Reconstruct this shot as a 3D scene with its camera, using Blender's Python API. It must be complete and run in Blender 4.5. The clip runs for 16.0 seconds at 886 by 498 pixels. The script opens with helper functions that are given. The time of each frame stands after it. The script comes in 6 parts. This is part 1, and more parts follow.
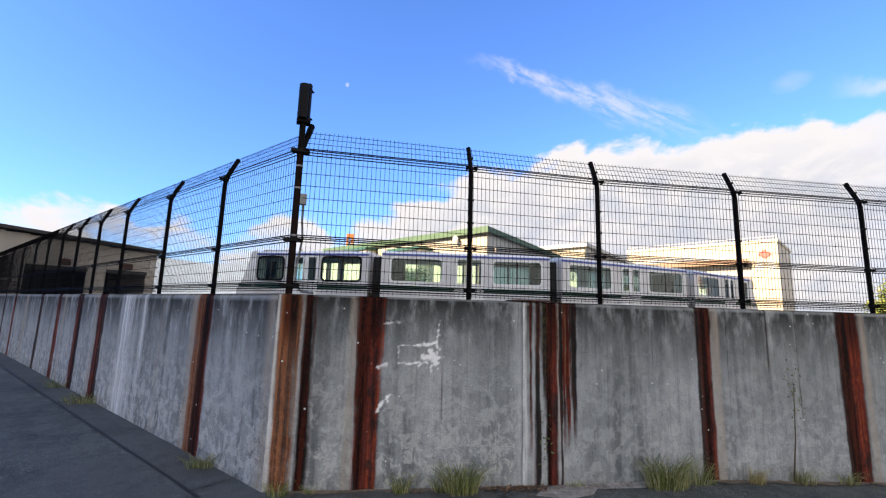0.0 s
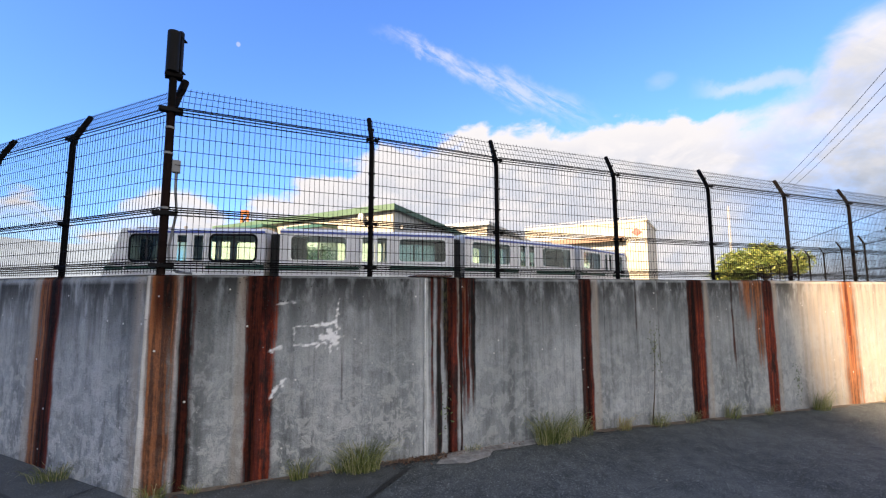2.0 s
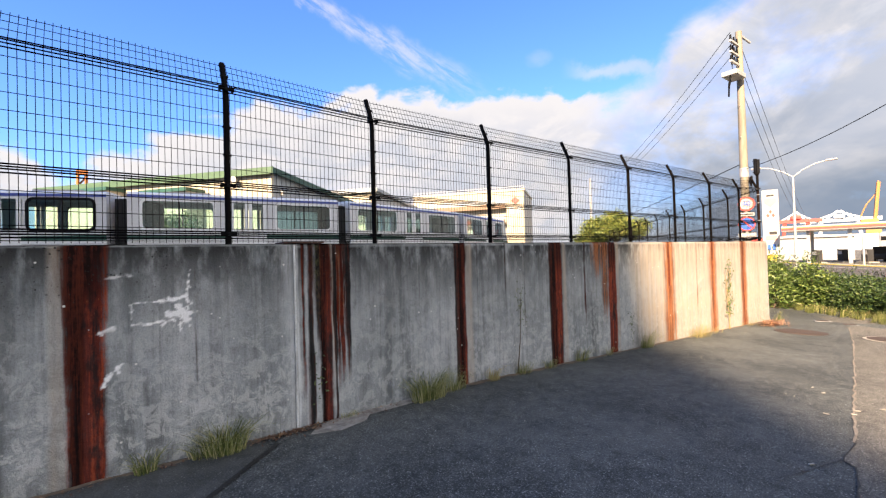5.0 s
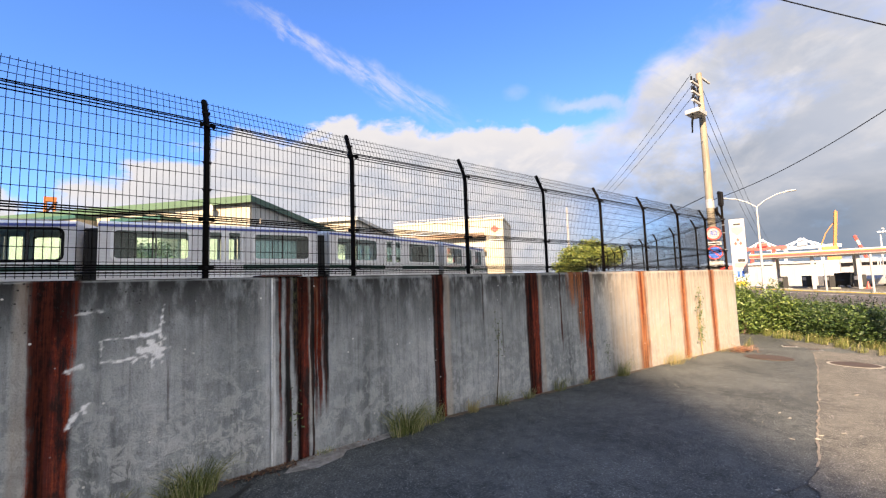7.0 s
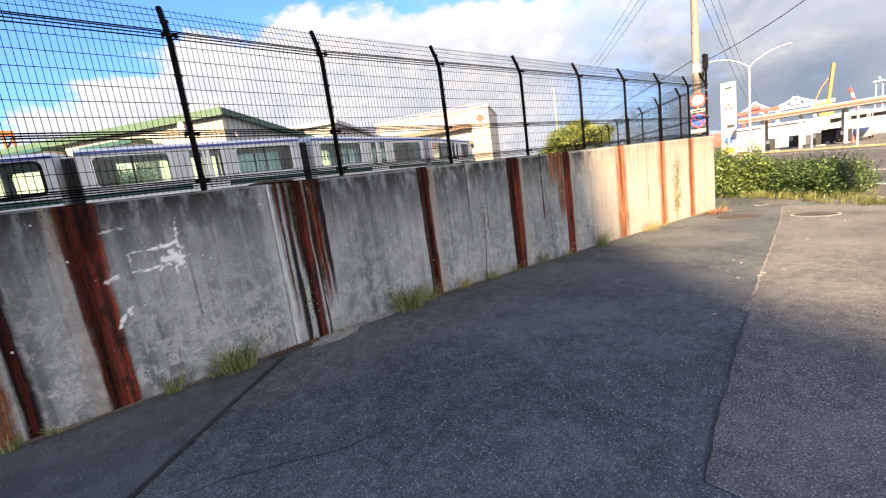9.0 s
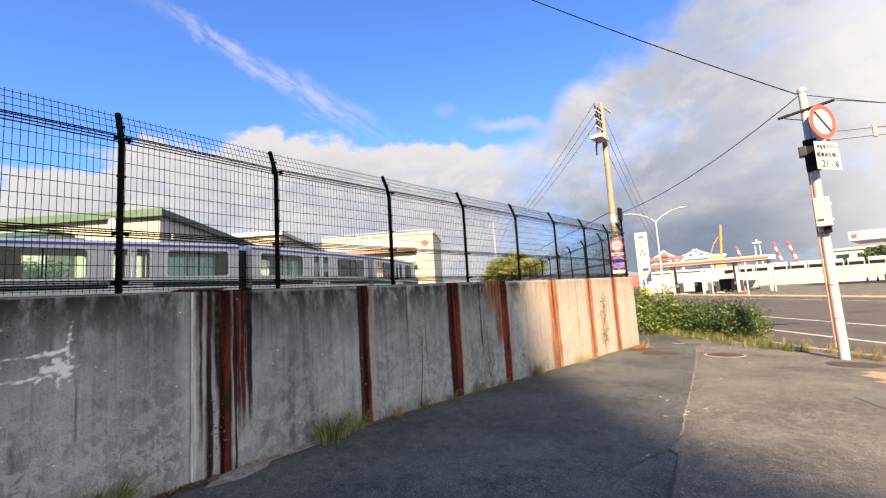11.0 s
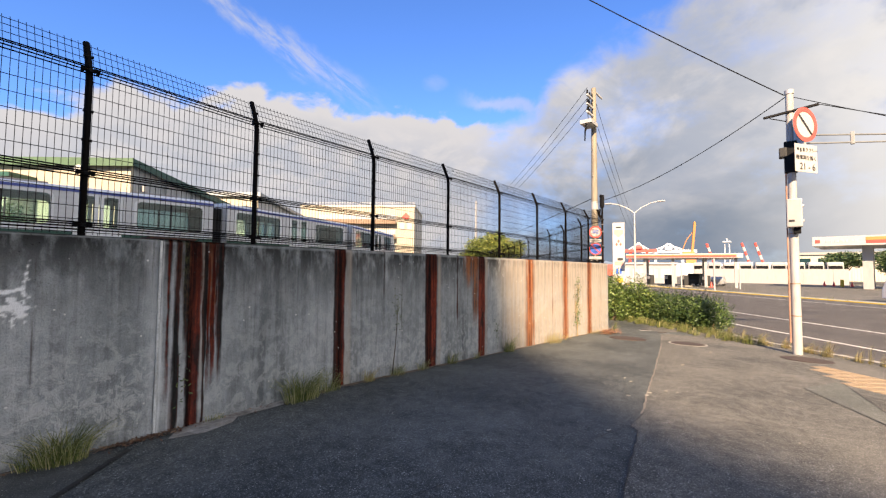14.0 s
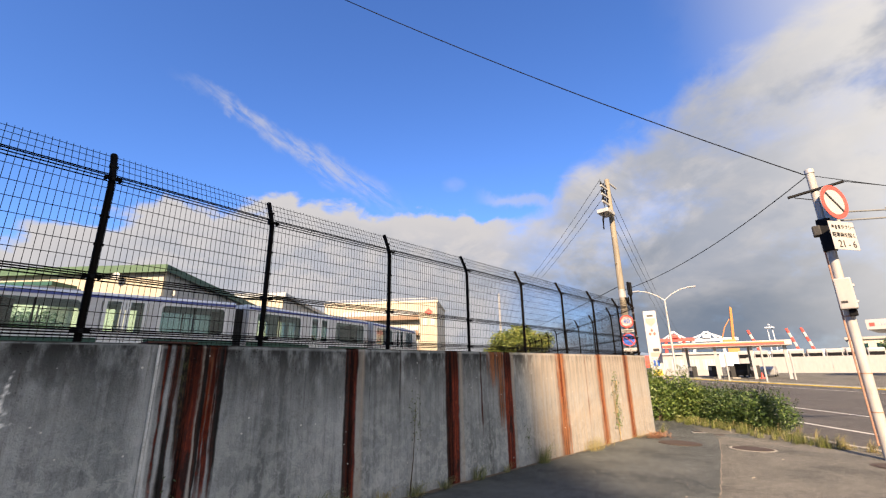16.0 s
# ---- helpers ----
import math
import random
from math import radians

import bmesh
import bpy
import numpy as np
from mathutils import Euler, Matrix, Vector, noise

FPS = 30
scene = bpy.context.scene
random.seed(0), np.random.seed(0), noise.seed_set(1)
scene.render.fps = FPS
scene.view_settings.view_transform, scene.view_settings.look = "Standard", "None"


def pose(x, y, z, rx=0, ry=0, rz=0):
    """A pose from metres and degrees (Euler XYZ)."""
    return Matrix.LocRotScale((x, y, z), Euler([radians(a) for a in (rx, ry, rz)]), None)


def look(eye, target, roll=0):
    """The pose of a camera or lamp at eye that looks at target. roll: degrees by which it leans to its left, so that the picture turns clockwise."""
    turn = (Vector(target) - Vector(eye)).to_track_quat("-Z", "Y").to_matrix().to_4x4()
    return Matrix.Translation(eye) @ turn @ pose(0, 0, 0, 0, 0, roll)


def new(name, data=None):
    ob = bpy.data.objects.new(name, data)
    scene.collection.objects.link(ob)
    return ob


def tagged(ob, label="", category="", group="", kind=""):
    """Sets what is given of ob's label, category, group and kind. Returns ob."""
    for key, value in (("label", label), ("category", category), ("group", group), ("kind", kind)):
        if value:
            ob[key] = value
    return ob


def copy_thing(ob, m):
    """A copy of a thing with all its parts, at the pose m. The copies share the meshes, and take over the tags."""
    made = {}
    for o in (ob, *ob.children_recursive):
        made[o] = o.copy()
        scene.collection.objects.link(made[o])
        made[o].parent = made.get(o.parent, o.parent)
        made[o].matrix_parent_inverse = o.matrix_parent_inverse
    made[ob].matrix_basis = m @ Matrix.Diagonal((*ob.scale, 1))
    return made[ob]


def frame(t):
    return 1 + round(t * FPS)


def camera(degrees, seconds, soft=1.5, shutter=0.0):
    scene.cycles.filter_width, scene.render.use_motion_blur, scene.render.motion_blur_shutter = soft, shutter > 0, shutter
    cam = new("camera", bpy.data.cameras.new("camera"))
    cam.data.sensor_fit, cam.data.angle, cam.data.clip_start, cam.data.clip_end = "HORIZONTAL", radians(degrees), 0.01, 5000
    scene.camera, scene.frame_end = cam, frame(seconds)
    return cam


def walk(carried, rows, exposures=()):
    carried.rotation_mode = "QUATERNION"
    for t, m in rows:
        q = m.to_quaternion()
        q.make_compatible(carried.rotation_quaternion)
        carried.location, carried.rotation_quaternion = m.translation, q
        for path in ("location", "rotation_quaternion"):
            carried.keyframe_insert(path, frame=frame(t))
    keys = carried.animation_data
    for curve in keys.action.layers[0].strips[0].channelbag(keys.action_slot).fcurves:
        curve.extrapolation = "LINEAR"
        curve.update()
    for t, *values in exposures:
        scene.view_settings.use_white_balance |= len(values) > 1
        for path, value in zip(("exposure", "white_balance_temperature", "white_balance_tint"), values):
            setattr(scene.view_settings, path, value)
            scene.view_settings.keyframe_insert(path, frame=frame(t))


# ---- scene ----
cam = camera(94.0, 16.0, 1.25)
PATH = [
    (0, (0.174, 0.385, 1.854), (0.44, 2.346, 2.149), 1.7),
    (0.5, (0.196, 0.416, 1.857), (0.584, 2.362, 2.11), 1.4),
    (1, (0.244, 0.45, 1.841), (0.767, 2.368, 2.064), 1.0),
    (1.5, (0.257, 0.468, 1.833), (0.892, 2.353, 2.038), 0.5),
    (2, (0.256, 0.459, 1.84), (0.959, 2.321, 2.036), -0.1),
    (2.5, (0.265, 0.455, 1.845), (1.016, 2.298, 2.042), -0.8),
    (3, (0.291, 0.441, 1.844), (1.097, 2.262, 2.031), -1.3),
    (3.5, (0.318, 0.429, 1.848), (1.211, 2.212, 2.0), -1.8),
    (4, (0.358, 0.457, 1.837), (1.361, 2.185, 1.935), -2.0),
    (4.5, (0.411, 0.489, 1.812), (1.512, 2.158, 1.867), -1.9),
    (5, (0.447, 0.456, 1.813), (1.616, 2.079, 1.845), -1.6),
    (7.3, (0.41, 0.327, 1.862), (1.663, 1.877, 2.027), -2.3),
    (7.5, (0.404, 0.303, 1.849), (1.66, 1.852, 2.002), -2.8),
    (8, (0.291, 0.25, 1.793), (1.525, 1.824, 1.814), -4.7),
    (8.5, (0.241, 0.125, 1.746), (1.427, 1.695, 1.387), -7.3),
    (9, (0.222, 0.007, 1.764), (1.45, 1.55, 1.434), -7.8),
    (9.5, (0.271, -0.036, 1.774), (1.623, 1.431, 1.641), -5.4),
    (9.7, (0.281, -0.041, 1.801), (1.666, 1.402, 1.774), -4.3),
    (11.8, (0.22, 0.015, 1.749), (1.721, 1.315, 1.983), -3.2),
    (12, (0.24, -0.004, 1.737), (1.765, 1.272, 1.955), -3.2),
    (12.5, (0.257, -0.009, 1.746), (1.824, 1.223, 1.908), -2.1),
    (13, (0.271, 0.02, 1.718), (1.85, 1.243, 1.829), -0.6),
    (13.5, (0.281, 0.039, 1.702), (1.849, 1.278, 1.789), 0.4),
    (14, (0.273, 0.061, 1.701), (1.824, 1.32, 1.801), 0.5),
    (14.5, (0.288, 0.088, 1.709), (1.819, 1.365, 1.863), 0.1),
    (15, (0.355, 0.088, 1.722), (1.864, 1.377, 1.974), -0.3),
    (15.5, (0.415, 0.135, 1.724), (1.886, 1.432, 2.116), -0.6),
    (16, (0.558, 0.2, 1.728), (1.983, 1.492, 2.276), -1.0),
]
walk(cam, [(t, look(eye, aim, roll)) for t, eye, aim, roll in PATH],
     [(t, 2.08 + e) for t, e in ((0, 0.0), (5, -0.03), (7.5, -0.17), (8.3, -0.12), (8.6, 0.03), (9, 0.14), (9.4, 0.0), (9.7, -0.06), (11.8, -0.34), (13, -0.42), (14.5, -0.38), (15.2, -0.40), (16, -0.54))])


# ---------- light ----------
SUN_AZ = Vector((-0.86, -0.51, 0)).normalized()     # towards the sun
SUN_EL = radians(32)
sun = new("sun", bpy.data.lights.new("sun", "SUN"))
sun.data.energy, sun.data.angle, sun.data.color = 5.0, radians(0.9), (1.0, 0.73, 0.48)
to_sun = SUN_AZ * math.cos(SUN_EL) + Vector((0, 0, math.sin(SUN_EL)))
sun.matrix_world = look(to_sun * 60, (0, 0, 0))


class Nodes:
    """Short names for building node trees."""

    def __init__(self, tree):
        self.t = tree
        tree.nodes.clear()

    def n(self, kind, **sets):
        node = self.t.nodes.new(kind)
        for k, v in sets.items():
            if k == "operation":
                node.operation = v
            elif k == "blend":
                node.blend_type = v
        return node

    def put(self, socket, v):
        if isinstance(v, bpy.types.NodeSocket):
            self.t.links.new(v, socket)
        elif isinstance(v, (tuple, list)) and len(v) == 3 and socket.type == "RGBA":
            socket.default_value = (*v, 1)
        else:
            socket.default_value = v

    def m(self, op, a, b=0.0, c=None, clamp=False):
        node = self.n("ShaderNodeMath", operation=op)
        node.use_clamp = clamp
        self.put(node.inputs[0], a)
        self.put(node.inputs[1], b)
        if c is not None:
            self.put(node.inputs[2], c)
        return node.outputs[0]

    def step(self, v, lo, hi, a=0.0, b=1.0):
        node = self.n("ShaderNodeMapRange")
        node.interpolation_type = "SMOOTHSTEP"
        for s, x in zip(node.inputs[:5], (v, lo, hi, a, b)):
            self.put(s, x)
        return node.outputs[0]

    def mix(self, f, a, b, blend="MIX"):
        node = self.n("ShaderNodeMix")
        node.data_type, node.blend_type = "RGBA", blend
        self.put(node.inputs[0], f)
        self.put(node.inputs[6], a)
        self.put(node.inputs[7], b)
        return node.outputs[2]

    def noise(self, vec, scale, detail=4.0, rough=0.55, dist=0.0):
        node = self.n("ShaderNodeTexNoise")
        if vec is not None:
            self.put(node.inputs["Vector"], vec)
        for k, v in (("Scale", scale), ("Detail", detail), ("Roughness", rough), ("Distortion", dist)):
            node.inputs[k].default_value = v
        return node.outputs["Fac"]

    def scaled(self, vec, s):
        node = self.n("ShaderNodeMapping")
        self.put(node.inputs["Vector"], vec)
        node.inputs["Scale"].default_value = s
        return node.outputs[0]

    def ramp(self, v, stops, smooth=True):
        node = self.n("ShaderNodeValToRGB")
        node.color_ramp.interpolation = "EASE" if smooth else "LINEAR"
        els = node.color_ramp.elements
        while len(els) < len(stops):
            els.new(0.5)
        for e, (p, c) in zip(els, stops):
            e.position = p
            e.color = (c, c, c, 1) if isinstance(c, (int, float)) else (*c, 1)
        self.put(node.inputs[0], v)
        return node.outputs[0]


# sky: clear late-afternoon blue, a bank of cumulus along the horizon and a large grey cloud over the road
world = bpy.data.worlds.new("sky")
scene.world = world
world.use_nodes = True
g = Nodes(world.node_tree)
sky = g.n("ShaderNodeTexSky")
sky.sky_type, sky.sun_disc = "NISHITA", False
sky.sun_elevation, sky.sun_rotation = SUN_EL, math.atan2(SUN_AZ.x, SUN_AZ.y)
sky.air_density, sky.dust_density, sky.ozone_density = 1.0, 0.6, 2.2
coord = g.n("ShaderNodeTexCoord").outputs["Generated"]
sep = g.n("ShaderNodeSeparateXYZ")
g.put(sep.inputs[0], coord)
dx, dy, dz = sep.outputs
elev = g.m("MULTIPLY", g.m("ARCSINE", dz), 57.2958)
yaw = g.m("MULTIPLY", g.m("ARCTAN2", dx, dy), 57.2958)
flat = g.scaled(coord, (1, 1, 1.6))
puff = g.noise(flat, 11.0, 9, 0.56, 0.25)
big = g.noise(flat, 3.4, 5, 0.55, 0.4)
lin = g.n("ShaderNodeMapRange")
for s, x in zip(lin.inputs[:5], (yaw, -60, 120, 0, 1)):
    g.put(s, x)
# height of the cloud tops by heading, in units of 60 degrees
TOPS = [((h + 60) / 180, e / 60) for h, e in ((-60, 8), (-40, 8.0), (-31, 10.8), (-29, 8.6), (-26, 10.8), (-22.8, 8.6), (-20, 7.6), (-17, 9.9), (-15, 12.4), (-11.5, 12.9), (-9, 11.3), (-6.6, 9.0),
                                              (-3, 11.8), (2, 13.8), (8, 17.0), (11.5, 19.4), (19, 20.0), (26, 21.8), (32, 21.8), (38, 20.8), (45, 21.0), (51.3, 21.0), (53.3, 19.4), (57.4, 19.6),
                                              (61.5, 20.9), (66, 25.2), (69.4, 27.3), (76.4, 29.4), (82, 32.1), (89, 34), (94.5, 35.4), (120, 40))]
top = g.m("MULTIPLY", g.ramp(lin.outputs[0], TOPS, False), 60)
edge = g.m("ADD", g.m("MULTIPLY", g.m("SUBTRACT", puff, 0.5), 8.5), g.m("MULTIPLY", g.m("SUBTRACT", big, 0.5), 2.5))
rise = g.m("SUBTRACT", g.m("ADD", top, edge), elev)
bank = g.step(rise, -0.4, g.step(yaw, 54, 66, 1.3, 4.5))
veil = g.step(yaw, 50, 68)
holes = g.step(g.noise(g.scaled(coord, (1, 1, 2.4)), 5.0, 6, 0.6), 0.40, 0.56)
low_gap = g.m("MULTIPLY", g.step(yaw, 35, 5), g.step(elev, 11, 6))
keep = g.m("SUBTRACT", 1.0, g.m("MULTIPLY", low_gap, g.m("MULTIPLY", 0.75, g.m("SUBTRACT", 1.0, holes))))
bank = g.m("MULTIPLY", bank, keep)
thin = g.m("MULTIPLY", veil, g.step(g.noise(flat, 3.4, 7, 0.62), 0.30, 0.56, 0.55, 1.0))
bank = g.m("MULTIPLY", bank, g.m("ADD", g.m("SUBTRACT", 1.0, veil), thin))
# a fibrous wisp that climbs to the upper left out of the bank, widening downwards
axis = g.m("MINIMUM", g.m("ADD", g.m("MULTIPLY", yaw, -0.44), 39.9), g.m("ADD", g.m("MULTIPLY", yaw, -0.20), 35.6))
line = g.m("SUBTRACT", elev, axis)
comb = g.n("ShaderNodeCombineXYZ")
g.put(comb.inputs[0], g.m("MULTIPLY", g.m("ADD", yaw, line), 0.10))
g.put(comb.inputs[1], g.m("MULTIPLY", line, 0.30))
fibre = g.noise(comb.outputs[0], 2.6, 8, 0.66, 0.5)
line = g.m("ADD", line, g.m("MULTIPLY", g.m("SUBTRACT", g.noise(coord, 9, 7, 0.62), 0.5), 5.5))
breadth = g.step(yaw, 10, 40, 0.9, 3.0)
wisp = g.m("MULTIPLY", g.step(g.m("DIVIDE", g.m("ABSOLUTE", line), breadth), 1.0, 0.1), g.m("MULTIPLY", g.step(yaw, 9, 20), g.step(yaw, 45, 34)))
wisp = g.m("MULTIPLY", wisp, g.step(fibre, 0.32, 0.66))
line2 = g.m("SUBTRACT", elev, g.m("ADD", g.m("MULTIPLY", yaw, -0.20), 33.7))
line2 = g.m("ADD", line2, g.m("MULTIPLY", g.m("SUBTRACT", g.noise(coord, 14, 6, 0.6), 0.5), 4))
wisp2 = g.m("MULTIPLY", g.step(g.m("ABSOLUTE", line2), 1.3, 0.1), g.m("MULTIPLY", g.step(yaw, 52, 57), g.step(yaw, 68, 62)))
tuft = g.m("ADD", g.m("POWER", g.m("MULTIPLY", g.m("SUBTRACT", yaw, 49.6), 0.55), 2.0), g.m("POWER", g.m("SUBTRACT", elev, 24.6), 2.0))
wisp2 = g.m("MAXIMUM", wisp2, g.m("MULTIPLY", g.step(g.m("ADD", tuft, g.m("MULTIPLY", puff, 3.0)), 3.0, 0.8), 0.7))
moon = g.m("ADD", g.m("POWER", g.m("ADD", yaw, 6.9), 2.0), g.m("POWER", g.m("SUBTRACT", elev, 29.0), 2.0))
bank = g.m("MAXIMUM", bank, g.step(moon, 0.10, 0.02, 0.0, 0.42))
cover = g.m("MAXIMUM", bank, g.m("MAXIMUM", g.m("MULTIPLY", wisp, 0.54), g.m("MULTIPLY", wisp2, 0.5)), clamp=True)
# cloud tone: lit crowns, greyer bellies, slate base over the road
belly = g.m("MULTIPLY", g.step(rise, 0.6, 6.0), g.step(puff, 0.62, 0.38))
slate = g.m("MULTIPLY", g.step(yaw, 50, 72), g.step(g.m("ADD", elev, g.m("MULTIPLY", g.m("SUBTRACT", big, 0.5), 20)), 17, 6))
greyer = g.m("MULTIPLY", g.step(yaw, 52, 76), g.step(g.noise(flat, 4.0, 8, 0.6, 0.6), 0.38, 0.60))
shade = g.m("MULTIPLY", g.step(rise, 1.0, 5.0), g.step(g.noise(flat, 5.5, 8, 0.6, 0.7), 0.44, 0.62))
tone = g.mix(g.m("MULTIPLY", belly, 0.70), (0.485, 0.462, 0.462), (0.33, 0.35, 0.405))
tone = g.mix(g.m("MULTIPLY", shade, 0.45), tone, (0.32, 0.335, 0.385))
tone = g.mix(g.m("MULTIPLY", greyer, 0.45), tone, (0.215, 0.245, 0.31))
tone = g.mix(g.step(yaw, 80, 100, 0.0, 0.45), tone, (0.31, 0.325, 0.365))
tone = g.mix(g.m("MULTIPLY", slate, 0.80), tone, (0.10, 0.135, 0.19))
blue = g.mix(1.0, sky.outputs[0], (0.083, 0.118, 0.186), "MULTIPLY")
# unseen sky at the walker's back: broken bright cloud added as neutral fill light
rear_fill = g.m("MULTIPLY", g.step(dy, 0.15, -0.30), g.step(g.noise(g.scaled(coord, (1, 1, 1.5)), 3.1, 6, 0.6), 0.34, 0.50))
back = g.n("ShaderNodeBackground")
skyc = g.mix(cover, blue, tone)
g.put(back.inputs[0], g.mix(rear_fill, skyc, (0.66, 0.62, 0.58)))
back.inputs[1].default_value = 0.484
g.t.links.new(back.outputs[0], g.n("ShaderNodeOutputWorld").inputs[0])

# ---------- materials ----------


def material(name, build):
    mat = bpy.data.materials.new(name)
    mat.use_nodes = True
    k = Nodes(mat.node_tree)
    k.bsdf = k.n("ShaderNodeBsdfPrincipled")
    k.t.links.new(k.bsdf.outputs[0], k.n("ShaderNodeOutputMaterial").inputs[0])
    k.obj = k.n("ShaderNodeTexCoord").outputs["Object"]
    build(k)
    return mat


def finish(k, colour, rough=0.6, metal=0.0, bump=None, depth=0.01, strength=0.5, gloss=0.5):
    k.bsdf.inputs["Specular IOR Level"].default_value = gloss
    k.put(k.bsdf.inputs["Base Color"], colour)
    k.put(k.bsdf.inputs["Roughness"], rough)
    k.put(k.bsdf.inputs["Metallic"], metal)
    if bump is not None:
        b = k.n("ShaderNodeBump")
        b.inputs["Distance"].default_value, b.inputs["Strength"].default_value = depth, strength
        k.put(b.inputs["Height"], bump)
        k.t.links.new(b.outputs[0], k.bsdf.inputs["Normal"])


def plain(name, colour, rough=0.5, metal=0.0, vary=0.12, scale=6.0, dirt=0.0, streak=(1, 1, 1), gloss=0.5):
    """A painted or moulded surface with grime at two scales."""
    def build(k):
        a = k.noise(k.scaled(k.obj, streak), scale, 5, 0.6)
        b = k.noise(k.obj, scale * 9, 3, 0.5)
        f = k.m("ADD", k.m("MULTIPLY", a, 0.7), k.m("MULTIPLY", b, 0.3))
        c = k.mix(k.step(f, 0.3, 0.7), [x * (1 - vary) for x in colour], [min(1, x * (1 + vary)) for x in colour])
        if dirt:
            c = k.mix(k.m("MULTIPLY", k.step(k.noise(k.scaled(k.obj, streak), scale * 0.6, 6, 0.65), 0.5, 0.72), dirt), c, (0.12, 0.085, 0.06))
        finish(k, c, k.step(b, 0.2, 0.8, rough * 0.85, min(1, rough * 1.15)), metal, b, 0.002, 0.25, gloss)
    return material(name, build)


def concrete_wall(k):
    def attr(name):
        a = k.n("ShaderNodeAttribute")
        a.attribute_name = name
        return a.outputs["Fac"]
    cloud = k.noise(k.scaled(k.obj, (1, 1, 0.7)), 1.1, 5, 0.55)
    run = k.noise(k.scaled(k.obj, (2.6, 2.6, 0.22)), 1.6, 5, 0.6)
    thread = k.noise(k.scaled(k.obj, (16, 16, 0.5)), 1.6, 5, 0.6)
    mott = k.noise(k.scaled(k.obj, (1, 1, 0.75)), 9, 10, 0.75)
    grain = k.noise(k.obj, 70, 4, 0.65)
    c = k.mix(k.step(cloud, 0.32, 0.68), (0.25, 0.275, 0.286), (0.40, 0.425, 0.44))
    c = k.mix(k.m("MULTIPLY", k.step(run, 0.47, 0.66), 0.34), c, (0.50, 0.52, 0.53))
    c = k.mix(k.m("MULTIPLY", k.step(run, 0.48, 0.34), 0.50), c, (0.075, 0.082, 0.087))
    c = k.mix(k.m("MULTIPLY", k.step(thread, 0.48, 0.30), 0.28), c, (0.07, 0.076, 0.08))
    drip = k.noise(k.scaled(k.obj, (7, 7, 0.16)), 1.9, 4, 0.6)
    c = k.mix(k.m("MULTIPLY", k.step(drip, 0.56, 0.70), 0.34), c, (0.075, 0.08, 0.083))
    c = k.mix(k.m("MULTIPLY", k.step(mott, 0.48, 0.34), 0.32), c, (0.085, 0.092, 0.096))
    c = k.mix(k.m("MULTIPLY", k.step(mott, 0.52, 0.68), 0.22), c, (0.52, 0.545, 0.545))
    c = k.mix(k.m("MULTIPLY", k.step(grain, 0.52, 0.34), 0.22), c, (0.08, 0.085, 0.088))
    # crusted lime bloom in the lower half
    crust = k.noise(k.scaled(k.obj, (1, 1, 0.9)), 8.5, 10, 0.70, 0.5)
    c = k.mix(k.m("MULTIPLY", attr("bloom"), k.m("MULTIPLY", k.step(crust, 0.48, 0.57), 0.80)), c, (0.56, 0.575, 0.575))
    c = k.mix(k.m("MULTIPLY", attr("bloom"), k.m("MULTIPLY", k.step(crust, 0.46, 0.35), 0.38)), c, (0.07, 0.075, 0.073))
    c = k.mix(k.m("MULTIPLY", attr("soot"), k.step(k.noise(k.scaled(k.obj, (2.4, 2.4, 0.8)), 3, 6, 0.62), 0.30, 0.56)), c, (0.036, 0.038, 0.039))
    # pale runs; on the right wall also a painted warm sunlit tone
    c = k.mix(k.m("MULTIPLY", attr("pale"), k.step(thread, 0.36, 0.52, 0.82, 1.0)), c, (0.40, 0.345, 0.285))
    # rust runs: dark iron red with threads of orange, frayed along the fall
    vein = k.noise(k.scaled(k.obj, (15, 15, 0.35)), 1.3, 8, 0.72)
    flake = k.noise(k.scaled(k.obj, (2, 2, 1)), 16, 6, 0.7)
    both = k.m("ADD", k.m("MULTIPLY", vein, 0.78), k.m("MULTIPLY", flake, 0.22))

    def frayed(key, lo, hi, amount=2.0):
        return k.step(k.m("ADD", attr(key), k.m("MULTIPLY", k.m("SUBTRACT", both, 0.46), k.m("MULTIPLY", k.step(attr(key), 0.0, 0.4), amount))), lo, hi)
    rusty = k.mix(k.step(both, 0.385, 0.46), (0.005, 0.002, 0.002), (0.095, 0.011, 0.0045))
    rusty = k.mix(k.step(both, 0.48, 0.60), rusty, (0.28, 0.046, 0.013))
    patchy = k.noise(k.scaled(k.obj, (5, 5, 1.6)), 1.7, 6, 0.65)
    rusty = k.mix(k.m("MULTIPLY", k.step(patchy, 0.51, 0.64), 0.85), rusty, (0.010, 0.004, 0.0035))
    rusty = k.mix(k.m("MULTIPLY", k.step(flake, 0.62, 0.72), 0.6), rusty, (0.40, 0.12, 0.05))
    brown = k.mix(k.step(both, 0.42, 0.58), (0.070, 0.024, 0.010), (0.33, 0.120, 0.042))
    black = k.mix(k.step(both, 0.46, 0.58), (0.005, 0.003, 0.003), (0.060, 0.014, 0.008))
    c = k.mix(k.m("MULTIPLY", frayed("ochre", 0.05, 0.85), 0.92), c, brown)
    c = k.mix(k.m("MULTIPLY", frayed("rust", 0.10, 0.85), 0.96), c, rusty)
    c = k.mix(k.m("MULTIPLY", frayed("tar", 0.10, 0.85), 0.95), c, black)
    c = k.mix(k.m("MULTIPLY", attr("moss"), k.step(flake, 0.42, 0.6)), c, (0.10, 0.12, 0.05))
